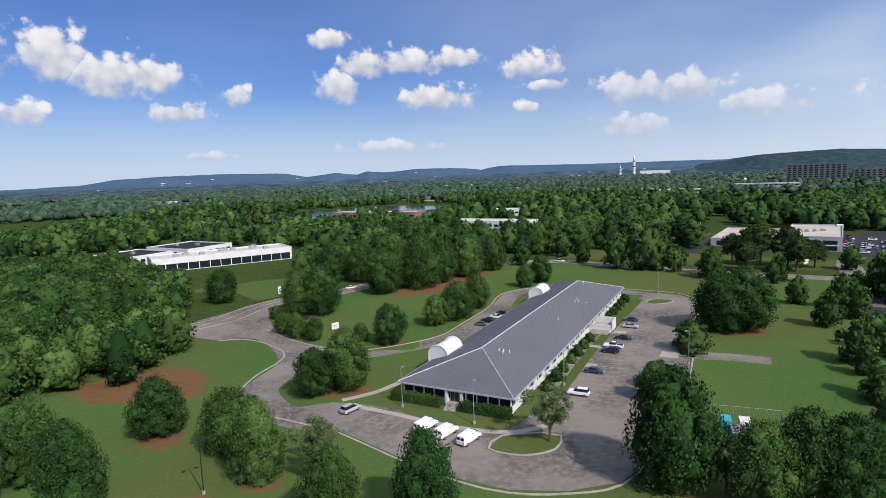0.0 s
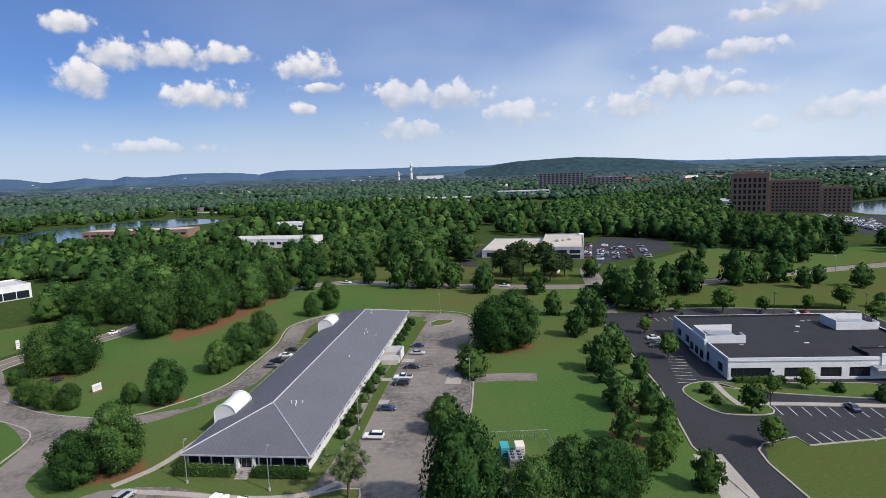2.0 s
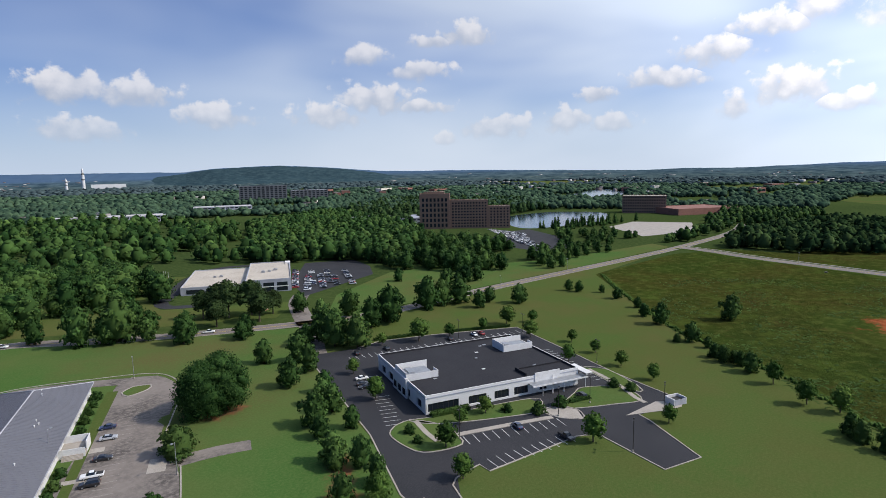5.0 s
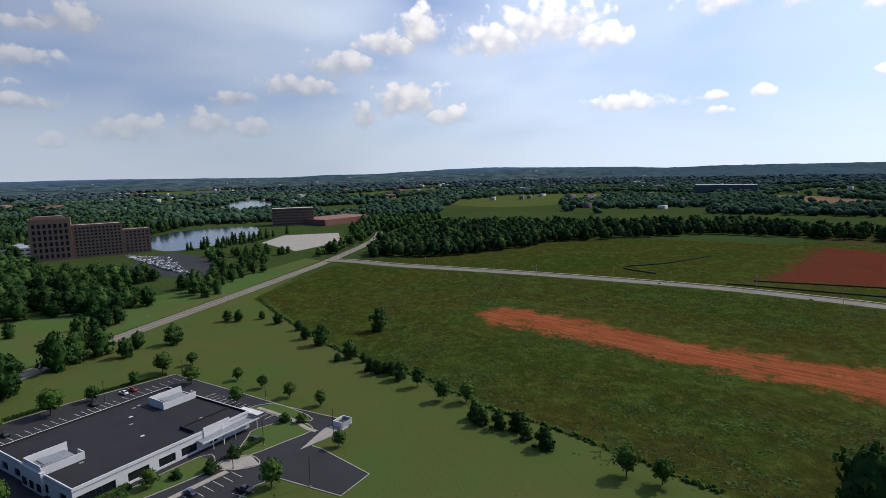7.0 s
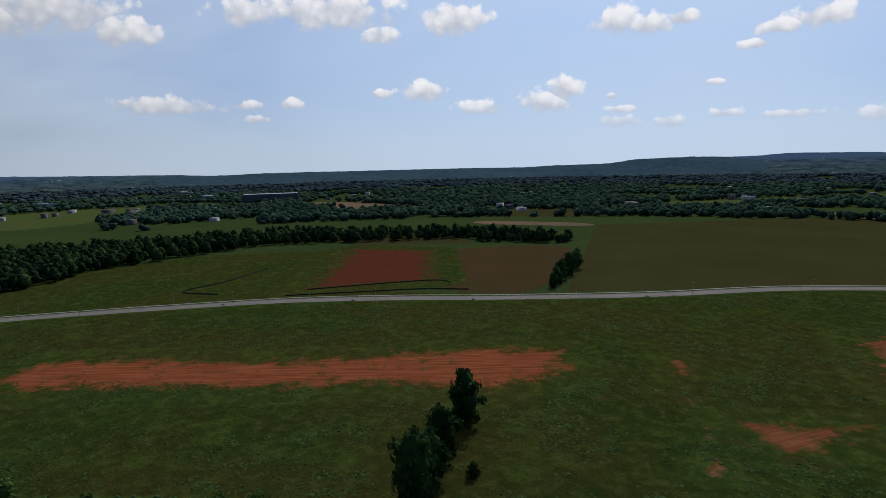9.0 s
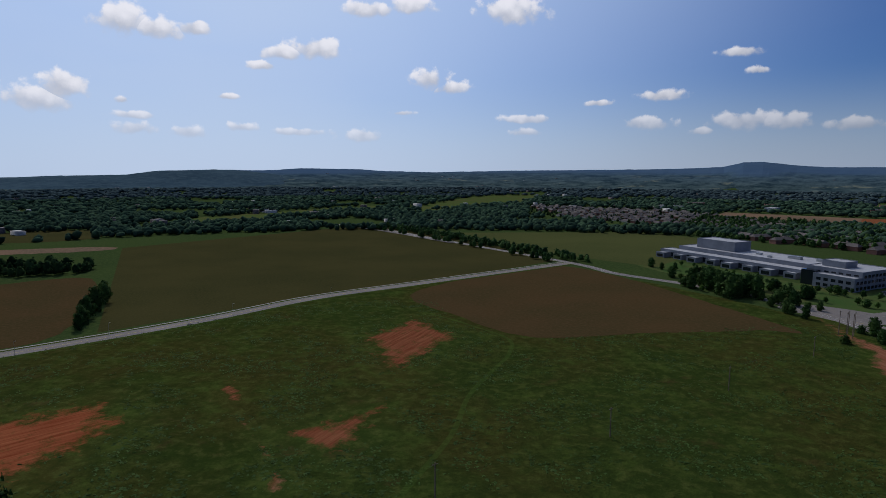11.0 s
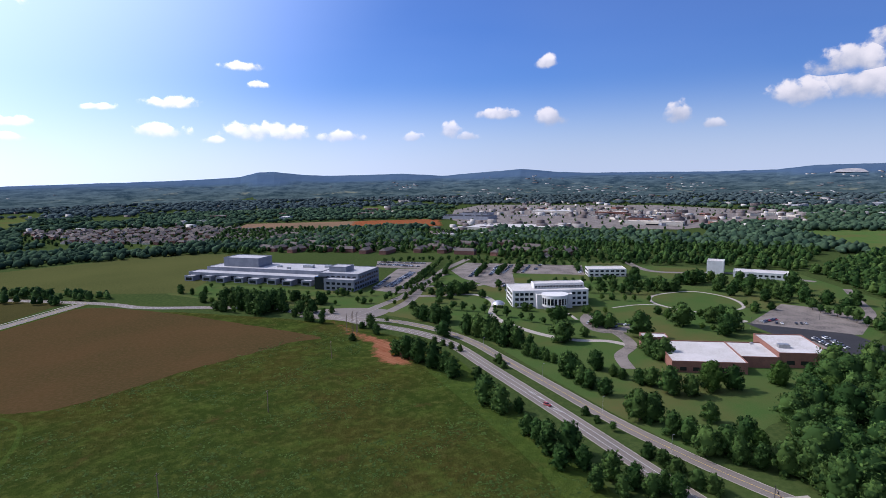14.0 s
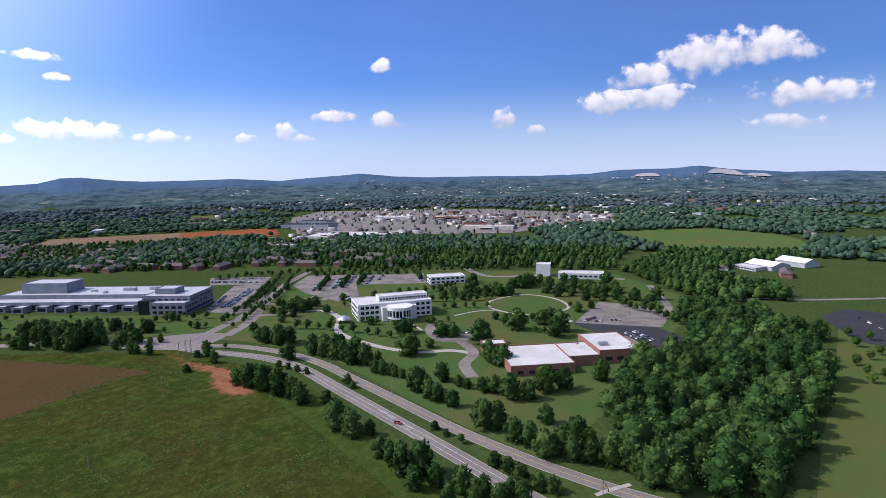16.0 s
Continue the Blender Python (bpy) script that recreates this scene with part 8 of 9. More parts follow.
mall()
patch("parking_lot", [(-873, -1110), (-1124, -763), (-1349, -742), (-1488, -660), (-1800, -850), (-1850, -1380), (-1650, -1640), (-1450, -1900), (-1180, -1700), (-926, -1351)], 0.3, M_ASPHALT, "wide pale car parks of a mall", smooth=False)


def far_specks(count, seed):
    """Small pale houses, sheds and shops strewn over the far plain."""
    r = np.random.RandomState(seed)
    V, L, n = [], [], 0
    made = 0
    while made < count:
        a, d = radians(-45 + 310 * r.rand()), 1150 + 2900 * r.rand() ** 1.1
        x, y = d * math.sin(a), d * math.cos(a)
        side = math.degrees(a) % 360
        odds = 0.9 if 208 < side < 262 else 0.45 if 52 < side < 104 else 0.25 if side < 20 or side > 330 else 0.12
        if r.rand() > odds or noise.noise(Vector((x, y, 7)) * 0.0025) < 0.02 or any(inside(x, y, k) for k in OPEN_FAR[:2]):
            continue
        w, dd, h, t = 5 + 12 * r.rand() ** 2, 4 + 5 * r.rand(), 6 + 4 * r.rand() if d < 3150 else 3.5, r.rand() * 3.14
        c, s = math.cos(t), math.sin(t)
        z = ground_z(x, y) + (1 if d > 3150 else 0)
        for zz in (z - 4, z + h):
            for u, v in ((-w, -dd), (w, -dd), (w, dd), (-w, dd)):
                V.append((x + u * c - v * s, y + u * s + v * c, zz))
        for f in ((4, 5, 6, 7), (0, 1, 5, 4), (1, 2, 6, 5), (2, 3, 7, 6), (3, 0, 4, 7)):
            L += [n + i for i in f]
        n += 8
        made += 1
    m, nt, p = shader("far_roofs")
    isl = nt.nodes.new("ShaderNodeNewGeometry").outputs["Random Per Island"]
    link(nt, mix_node(nt, step_node(nt, isl, 0.55, 0.8), (0.10, 0.08, 0.075), (0.42, 0.40, 0.37)), p.inputs["Base Color"])
    p.inputs["Roughness"].default_value = 0.85
    return tagged(from_arrays("far_town", np.array(V), np.full(5 * count, 4, np.int32), np.array(L, np.int32), m), "tiny pale roofs of a far town", "town", "", "stuff")


far_specks(1500, 12)
PALE = [(M_CREAM, M_TAN_ROOF), (M_BRICK, M_SHINGLE), (M_GREY_WALL, M_WHITE_ROOF), (M_BRICK, M_TAN_ROOF), (M_CREAM, M_BLACK_ROOF), (M_BRICK, M_BLACK_ROOF)]
town([(-1150, -930), (-1240, -820), (-1650, -1050), (-1600, -1420), (-1330, -1600), (-1300, -1200)], 84, 11, 14, 40, 4, 6.5, PALE)
town([(-1150, -860), (-1500, -600), (-1800, -700), (-1500, -1080)], 90, 12, 14, 40, 4.5, 7.5, PALE)
town([(-300, -1750), (-900, -1600), (-1100, -1900), (-500, -2300)], 210, 13, 20, 60, 8, 11, PALE)
town([(-1500, -500), (-2000, -300), (-2600, -800), (-1900, -1100)], 300, 14, 20, 60, 12, 16, PALE)
town([(900, 1250), (1250, 1050), (1500, 1350), (1150, 1650)], 170, 15, 25, 70, 12, 17, PALE)
town([(1300, 560), (1900, 200), (2300, 500), (1800, 1000)], 270, 16, 20, 60, 11, 15, PALE)
town([(1500, -100), (1900, -700), (2400, -500), (2000, 200)], 330, 17, 20, 60, 11, 15, PALE)
storeys("far_office_complex", 800, 1255, -32, 110, 40, 41, 9, M_DARK_WALL, M_DARK_WALL, "tall dark glazed office complex far off", 6, 4, 2.8, "f")
storeys("far_office_complex", 905, 1215, -32, 90, 40, 28, 6, M_DARK_WALL, M_GREY_WALL, "dark banded office complex far off", 6, 4, 2.6, "f")
storeys("far_office", 1660, -560, 70, 150, 60, 22, 4, M_DARK_WALL, M_GREY_WALL, "long dark glazed office far beyond the fields", 7, 2, 2.5, "flr")
storeys("white_office", 380, 985, -22, 110, 40, 10, 2, M_GREY_WALL, M_WHITE_ROOF, "low white glazed office among woods", 6, 1.2, 2.2, "fr")
storeys("white_office", 555, 1005, -28, 100, 36, 14, 3, M_GREY_WALL, M_WHITE_ROOF, "white banded office among woods", 6, 1.2, 2.2, "f")
storeys("white_office", 300, 1010, -15, 60, 30, 11, 2, M_GREY_WALL, M_WHITE_ROOF, "low white office among woods", 6, 1.5, 2.2, "f")


def gabled_hall(x, y, turn, w, d, h, top, label):
    t = thing("gabled_hall", pose(x, y, 0, 0, 0, turn), label, "hall", "white halls by the wood")
    part("wall", boxes((-w / 2, w / 2, -d / 2, d / 2, -0.3, h)), M_GREY_WALL, t)
    bm = bmesh.new()
    e = 0.7
    for y0, y1, z0, z1 in ((-d / 2 - e, 0, h, top), (d / 2 + e, 0, h, top)):
        v = [bm.verts.new(q) for q in ((-w / 2 - e, y0, z0), (w / 2 + e, y0, z0), (w / 2 + e, y1, z1), (-w / 2 - e, y1, z1),
                                       (-w / 2 - e, y0, z0 - 0.3), (w / 2 + e, y0, z0 - 0.3), (w / 2 + e, y1, z1 - 0.3), (-w / 2 - e, y1, z1 - 0.3))]
        for f in ((0, 1, 2, 3), (7, 6, 5, 4), (0, 4, 5, 1), (1, 5, 6, 2), (3, 7, 4, 0)):
            bm.faces.new([v[i] for i in f])
    bmesh.ops.recalc_face_normals(bm, faces=bm.faces[:])
    part("roof", bm, M_WHITE, t, "bright white metal roof")
    for s in (-1, 1):
        bm = bmesh.new()
        bm.faces.new([bm.verts.new(q) for q in ((s * w / 2, -d / 2, h), (s * w / 2, d / 2, h), (s * w / 2, 0, top - 0.3))])
        part("gable", bm, M_GREY_WALL, t)
    part("door", boxes((-w / 2 - 0.08, -w / 2, -3, 3, 0, 4)), M_DARK_METAL, t, "dark roller door")
    return t


gabled_hall(-912, -178, 62, 44, 34, 6, 11, "white-roofed gabled hall at the edge of a wood")
gabled_hall(-960, -150, 62, 46, 30, 7, 12, "tall white-roofed gabled hall beside another")
storeys("low_wing", -890, -196, 62, 40, 20, 4.5, 1, M_GREY_WALL, M_WHITE_ROOF, "low pale wing of a white hall", 3, 2, 1.6, "f")


# ---- the rocket on its stand, far off ----
def rocket(x, y, h, r, label):
    z = ground_z(x, y)
    t = thing("rocket_monument", pose(x, y, z), label, "monument")
    part("first_stage", rod((0, 0, 0), (0, 0, h * 0.42), r, r, 14), M_WHITE, t)
    part("interstage", rod((0, 0, h * 0.42), (0, 0, h * 0.47), r, r * 0.95, 14), M_DARK_METAL, t, "black interstage band")
    part("second_stage", rod((0, 0, h * 0.47), (0, 0, h * 0.66), r * 0.95, r * 0.95, 14), M_WHITE, t)
    part("adapter", rod((0, 0, h * 0.66), (0, 0, h * 0.72), r * 0.95, r * 0.62, 14), M_DARK_METAL, t)
    part("third_stage", rod((0, 0, h * 0.72), (0, 0, h * 0.86), r * 0.62, r * 0.6, 14), M_WHITE, t)
    part("capsule", rod((0, 0, h * 0.86), (0, 0, h * 0.95), r * 0.6, r * 0.1, 14), M_WHITE, t)
    part("escape_tower", rod((0, 0, h * 0.95), (0, 0, h), r * 0.1, r * 0.05, 8), M_WHITE, t)
    return t


rocket(1031, 3144, 112, 7.5, "tall white rocket monument with black bands")
rocket(966, 3170, 58, 6, "smaller white rocket monument")
storeys("exhibition_hall", 1135, 3125, -18, 150, 40, 24, 1, M_WHITE, M_WHITE_ROOF, "long white exhibition hall by the rockets", sides="")

# ---- vehicles ----
PAINT = {}


def paint(name, c):
    m, nt, p = shader(name)
    p.inputs["Base Color"].default_value = (*c, 1)
    p.inputs["Roughness"].default_value = 0.35
    p.inputs["Coat Weight"].default_value = 0.6
    p.inputs["Coat Roughness"].default_value = 0.08
    PAINT[name] = m
    return m


for n, c in (("white_car_paint", (0.72, 0.72, 0.70)), ("black_car_paint", (0.015, 0.015, 0.017)), ("navy_car_paint", (0.02, 0.03, 0.07)), ("silver_car_paint", (0.34, 0.35, 0.36)),
             ("red_car_paint", (0.30, 0.02, 0.02)), ("grey_car_paint", (0.10, 0.10, 0.11))):
    paint(n, c)
M_LIGHT_RED = glassy("tail_lamp", (0.35, 0.02, 0.02), 0.2)
M_LAMP = glassy("lamp_glass", (0.7, 0.7, 0.68), 0.15)

# side outlines, x forward, z up: body, then glasshouse
CAR_SHAPES = {
    "sedan": ([(-2.35, .35), (-2.38, .75), (-2.25, .95), (-1.35, 1.0), (1.0, .95), (2.1, .82), (2.36, .62), (2.36, .33)], [(-1.55, .98), (-.95, 1.42), (.35, 1.44), (1.15, .96)], 0.90),
    "suv": ([(-2.4, .42), (-2.42, .95), (-2.32, 1.12), (1.05, 1.1), (2.1, 1.02), (2.4, .8), (2.4, .42)], [(-2.28, 1.1), (-2.05, 1.72), (.3, 1.75), (1.15, 1.1)], 0.95),
    "pickup": ([(-2.75, .5), (-2.75, 1.05), (-.75, 1.08), (1.25, 1.1), (2.5, 1.02), (2.75, .8), (2.75, .5)], [(-.8, 1.07), (-.62, 1.74), (.55, 1.76), (1.3, 1.1)], 0.97),
    "van": ([(-2.75, .45), (-2.8, 1.2), (-2.7, 1.25), (1.6, 1.22), (2.55, 1.05), (2.78, .85), (2.78, .45)], [(-2.76, 1.22), (-2.6, 2.08), (1.0, 2.12), (1.75, 1.22)], 1.0),
}


def prism(prof, half, taper):
    bm = bmesh.new()
    zlo, zhi = min(z for _, z in prof), max(z for _, z in prof)
    rings = []
    for s in (-1, 1):
        rings.append([bm.verts.new((x, s * (half - taper * (z - zlo) / (zhi - zlo + 1e-6)), z)) for x, z in prof])
    bm.faces.new(rings[0])
    bm.faces.new(rings[1][::-1])
    for i in range(len(prof)):
        j = (i + 1) % len(prof)
        bm.faces.new((rings[0][j], rings[0][i], rings[1][i], rings[1][j]))
    bmesh.ops.recalc_face_normals(bm, faces=bm.faces[:])
    bmesh.ops.bevel(bm, geom=bm.edges[:], offset=0.06, segments=1, affect="EDGES")
    return bm


def car_kind(kind, colour, label, far=False):
    body, top, half = CAR_SHAPES[kind]
    word = {"sedan": "car", "suv": "suv", "pickup": "pickup_truck", "van": "van"}[kind]
    if far:
        bm = prism(body, half, 0.06)
        box(bm, top[1][0] + 0.05, top[2][0] - 0.05, -half + 0.3, half - 0.3, top[1][1] - 0.03, top[1][1] + 0.04)
        me = bpy.data.meshes.new(word)
        bm.to_mesh(me)
        bm.free()
        t = tagged(raw(word, me, PAINT[colour]), label, "car", "parked vehicles")
        part("glasshouse", prism(top, half - 0.06, 0.2), M_GLASS, t, "dark tinted windows")
        bm = bmesh.new()
        for x in (-1.45, 1.42):
            tube(bm, (x, -half, 0.33), (x, half, 0.33), 0.33, 0.33, 8)
        part("wheel_set", bm, M_RUBBER, t)
        return t
    t = thing({"sedan": "car", "suv": "suv", "pickup": "pickup_truck", "van": "van"}[kind], pose(0, 0, -300), label, "van" if kind == "van" else "car", "parked vehicles")
    b = part("body", prism(body, half, 0.06), PAINT[colour], t)
    if kind == "van":
        part("upper_body", prism(top, half - 0.03, 0.12), PAINT[colour], t)
        gw = [(-2.2, -1.3), (-.2, .5), (.62, 1.2)]
        for a, c in gw[1:]:
            for s in (-1, 1):
                part("side_window", boxes((a, c, s * (half - 0.13) - 0.03, s * (half - 0.13) + 0.05 * s + 0.03, 1.38, 1.85)), M_GLASS, t)
        for s in (-1, 1):
            part("rear_window", boxes((-2.78, -2.62, s * 0.45 - 0.32, s * 0.45 + 0.32, 1.35, 1.8)), M_GLASS, t)
        part("windscreen", boxes((1.28, 1.62, -0.8, 0.8, 1.35, 1.85)), M_GLASS, t)
    else:
        part("glasshouse", prism(top, half - 0.06, 0.2), M_GLASS, t, "dark tinted windows")
        rx0, rx1 = top[1][0] + 0.05, top[2][0] - 0.05
        part("roof_panel", boxes((rx0, rx1, -half + 0.3, half - 0.3, top[1][1] - 0.03, top[1][1] + 0.04)), PAINT[colour], t)
    wheel_x = (-1.45, 1.42) if kind in ("sedan", "suv") else (-1.75, 1.7)
    if not far:
        for x in wheel_x:
            for s in (-1, 1):
                w = part("wheel", rod((x, s * (half - 0.2), 0.34), (x, s * (half + 0.02), 0.34), 0.34, 0.34, 12), M_RUBBER, t)
                part("rim", rod((x, s * (half + 0.01), 0.34), (x, s * (half + 0.035), 0.34), 0.2, 0.18, 8), M_METAL, w)
        xr, xf = min(p[0] for p in body), max(p[0] for p in body)
        for s in (-1, 1):
            part("tail_lamp", boxes((xr - 0.02, xr + 0.06, s * (half - 0.22) - 0.12, s * (half - 0.22) + 0.12, 0.75, 0.95)), M_LIGHT_RED, t)
            part("headlamp", boxes((xf - 0.14, xf - 0.02, s * (half - 0.25) - 0.16, s * (half - 0.25) + 0.16, 0.62, 0.76)), M_LAMP, t)
        if kind == "pickup":
            part("bed", boxes((-2.6, -0.95, -half + 0.15, half - 0.15, 1.07, 1.1)), M_RUBBER, t)
    else:
        bm = bmesh.new()
        for x in wheel_x:
            tube(bm, (x, -half, 0.33), (x, half, 0.33), 0.33, 0.33, 8)
        part("wheel_set", bm, M_RUBBER, t)
    return t


CARS = {}


def park(kind, colour, x, y, ang, far=False):
    """ang: the way the nose points, degrees anticlockwise from +x."""
    key = (kind, colour, far)
    if key not in CARS:
        word = colour.split("_")[0]
        kinds = {"sedan": "saloon car", "suv": "sport utility car", "pickup": "pickup truck", "van": "panel van"}[kind]
        CARS[key] = car_kind(kind, colour, "%s %s parked on asphalt" % (word, kinds), far)
    return copy_thing(CARS[key], pose(x, y, 0.08, 0, 0, ang))


for x, y in ((-4.6, 110.5), (-0.6, 107.3), (3.6, 104.2)):
    park("van", "white_car_paint", x, y, 52)
park("suv", "silver_car_paint", -21.0, 120.4, 52)
for kind, col, x, y, a in (("suv", "white_car_paint", 29, 125, 153), ("sedan", "navy_car_paint", 36.2, 139, -27), ("suv", "black_car_paint", 44.6, 154.5, 153), ("pickup", "white_car_paint", 46.6, 158.6, 153),
                           ("sedan", "black_car_paint", 52, 166.5, -27), ("sedan", "silver_car_paint", 57.8, 178.6, -27), ("sedan", "navy_car_paint", 60.5, 186.5, 153),
                           ("sedan", "grey_car_paint", 12, 187.5, -27), ("pickup", "black_car_paint", 14.5, 191.5, 153), ("sedan", "white_car_paint", 17.6, 196.5, -27), ("sedan", "black_car_paint", 20.4, 202, -27),
                           ("pickup", "white_car_paint", 63, 314.5, -40), ("sedan", "white_car_paint", -42, 259.5, 40), ("pickup", "white_car_paint", 133, 262.5, -35), ("sedan", "black_car_paint", -50, 204, 60),
                           ("sedan", "white_car_paint", 136, 157, -25), ("sedan", "black_car_paint", 132.5, 152.5, -25), ("sedan", "black_car_paint", 131, 149.5, 155), ("sedan", "navy_car_paint", 137.5, 90.4, 62),
                           ("pickup", "black_car_paint", 140.2, 75.8, -110), ("suv", "black_car_paint", 170, 86.5, 60), ("sedan", "black_car_paint", 167, 176, 64), ("sedan", "black_car_paint", 154.5, 181, 64),
                           ("sedan", "white_car_paint", 206, 159, 64), ("sedan", "red_car_paint", 209.5, 157.4, 64), ("sedan", "black_car_paint", 194, 163.5, 64), ("suv", "red_car_paint", -226, -214, 100)):
    park(kind, col, x, y, a)


def fill_lot(x0, y0, x1, y1, n, seed, ang, full=0.8, colours=None):
    """A row of cars at even bays."""
    r = random.Random(seed)
    pal = colours or ["white_car_paint", "black_car_paint", "silver_car_paint", "grey_car_paint", "red_car_paint", "navy_car_paint", "silver_car_paint"]
    for i in range(n):
        if r.random() > full:
            continue
        t = (i + 0.5) / n
        park(r.choice(("sedan", "sedan", "suv")), r.choice(pal), x0 + (x1 - x0) * t + r.uniform(-.3, .3), y0 + (y1 - y0) * t + r.uniform(-.3, .3), ang + r.choice((0, 180)), True)


for i in range(4):
    o = i * 12
    fill_lot(222 + o * .85, 305 + o * -.25, 252 + o * .9, 345 + o * -.05, 13, 40 + i, -37, 0.75 if i != 2 else 0.5)
for i in range(9):
    fill_lot(470 + i * 12, 290 + i * 10 - 8, 500 + i * 10, 268 + i * 12 + 60, 16, 50 + i, 20, 0.85, ["white_car_paint", "white_car_paint", "silver_car_paint", "grey_car_paint"])
DULL = ["black_car_paint", "black_car_paint", "grey_car_paint", "navy_car_paint", "grey_car_paint", "silver_car_paint", "white_car_paint"]
for n, ((xa, ya), (xb, yb), full) in enumerate((((-301, -580), (-350, -632), .75), ((-316, -577), (-392, -650), .8), ((-320, -573), (-396, -646), .85), ((-325, -558), (-408, -642), .6),
                                               ((-387, -738), (-424, -682), .85), ((-391, -742), (-428, -686), .8), ((-402, -757), (-446, -702), .85), ((-432, -572), (-496, -632), .75),
                                               ((-449, -555), (-511, -616), .7), ((-479, -566), (-530, -608), .7), ((-500, -552), (-548, -590), .75), ((-557, -506), (-592, -541), .8),
                                               ((-400, -457), (-440, -516), .35), ((-530, -560), (-566, -588), .6))):
    d = math.hypot(xb - xa, yb - ya)
    fill_lot(xa, ya, xb, yb, int(d / 2.8), 60 + n, math.degrees(math.atan2(yb - ya, xb - xa)) + 90, full, DULL)
fill_lot(-500, -232, -520, -214, 7, 80, 40, 0.8)
fill_lot(-495, -240, -515, -238, 7, 81, 70, 0.6)
fill_lot(-470, -165, -490, -190, 12, 82, -20, 0.9, ["black_car_paint", "grey_car_paint", "white_car_paint"])
fill_lot(-462, -168, -480, -192, 12, 83, -20, 0.9, ["black_car_paint", "grey_car_paint", "white_car_paint"])
fill_lot(-388, -318, -402, -296, 9, 84, 20, 0.9)
fill_lot(-376, -326, -388, -302, 9, 85, 20, 0.7)
fill_lot(-660, -50, -600, -12, 12, 86, 30, 0.4)
for n in range(3):
    fill_lot(222 + 4 * n * (n > 0) * 3, 318 - 3 * n, 262 + 10 * n, 374 - 6 * n, 22 if n == 0 else 10, 90 + n, -38, 0.85 if n == 0 else 0.6, DULL + ["red_car_paint"])


def far_cars(count, seed):
    """Rows of parked cars on the far car parks, each a few hand-widths in the distance."""
    r = np.random.RandomState(seed)
    V, L, n = [], [], 0
    for k in range(count):
        row = k // 24
        f = (k % 24) * 3.0
        bx, by = -960 - 560 * ((row * 0.618) % 1), -1010 - 460 * ((row * 0.382 + 0.0) % 1)
        x, y = bx - 0.72 * f + r.uniform(-.3, .3), by + 0.7 * f
        for z in (0.3, 1.9):
            for u, v in ((-2.3, -1), (2.3, -1), (2.3, 1), (-2.3, 1)):
                V.append((x + u * 0.7 - v * 0.7, y + u * 0.7 + v * 0.7, z))
        for f4 in ((4, 5, 6, 7), (0, 1, 5, 4), (1, 2, 6, 5), (2, 3, 7, 6), (3, 0, 4, 7)):
            L += [n + i for i in f4]
        n += 8
    m, nt, p = shader("far_car_paint")
    isl = nt.nodes.new("ShaderNodeNewGeometry").outputs["Random Per Island"]
    link(nt, mix_node(nt, step_node(nt, isl, 0.35, 0.9), (0.03, 0.03, 0.035), (0.6, 0.6, 0.6)), p.inputs["Base Color"])
    return tagged(from_arrays("far_cars", np.array(V), np.full(5 * count, 4, np.int32), np.array(L, np.int32), m), "rows of tiny parked cars at a far mall", "car", "", "stuff")


far_cars(960, 4)
for t in CARS.values():
    for o in (*t.children_recursive, t):
        bpy.data.objects.remove(o)


# ---- lamp posts, poles, signs ----
def lamp_post(h, arms, label, mat):
    t = thing("lamp_post", pose(0, 0, -300), label, "lamp post", "lamp posts")
    part("base", rod((0, 0, -0.2), (0, 0, 0.6), 0.28, 0.28, 10), M_CONCRETE, t)
    part("pole", rod((0, 0, 0.5), (0, 0, h), 0.11, 0.07, 8), mat, t)
    for s in arms:
        a = part("arm", rod((0, 0, h - 0.15), (s * 1.0, 0, h - 0.05), 0.05, 0.04, 6), mat, t)
        part("lamp_head", boxes((s * 1.0 - 0.35, s * 1.0 + 0.35, -0.22, 0.22, h - 0.15, h + 0.07)), mat, a)
    return t


POST_A = lamp_post(8.8, (1,), "tall grey lamp post with one head", M_METAL)
POST_B = lamp_post(9.2, (-1, 1), "tall dark bronze lamp post with two heads", M_DARK_METAL)
for x, y, a in ((5, 112, 70), (-10, 122, 70), (80, 178, 200), (61, 143, 200), (43, 178, 10), (27, 131, 10), (84, 226, 240), (96, 292, 30), (-57, 212, 20)):
    copy_thing(POST_A, pose(x, y, 0, 0, 0, a))
for x, y, a in ((-40, 89, 40), (144, 58, 20), (175, 61, 20), (152, 85, 20), (167, 82, 20), (121, 99, 20), (196, 160, 60), (160, 185, 60), (205, 98, 60), (222, 143, 60), (-470, -235, 0), (-540, -215, 0), (-430, -500, 0), (-540, -560, 0)):
    copy_thing(POST_B, pose(x, y, 0, 0, 0, a))
for x, y in ((460, -16), (491, 19), (449, -75), (428, -112), (409, -164), (368, -199), (500, 80), (376, 207), (292, 208), (305, -272), (281, -320), (230, -388), (180, -462), (-262, -250), (-250, -190), (-268, -320), (-240, -140)):
    copy_thing(POST_A, pose(x + 6, y, 0, 0, 0, 180))
POST_TALL = lamp_post(27, (-1, 1), "very tall highway lighting mast", M_METAL)
for x, y in ((-250, 560), (20, 780), (-50, 900)):
    copy_thing(POST_TALL, pose(x, y, 0, 0, 0, 20))


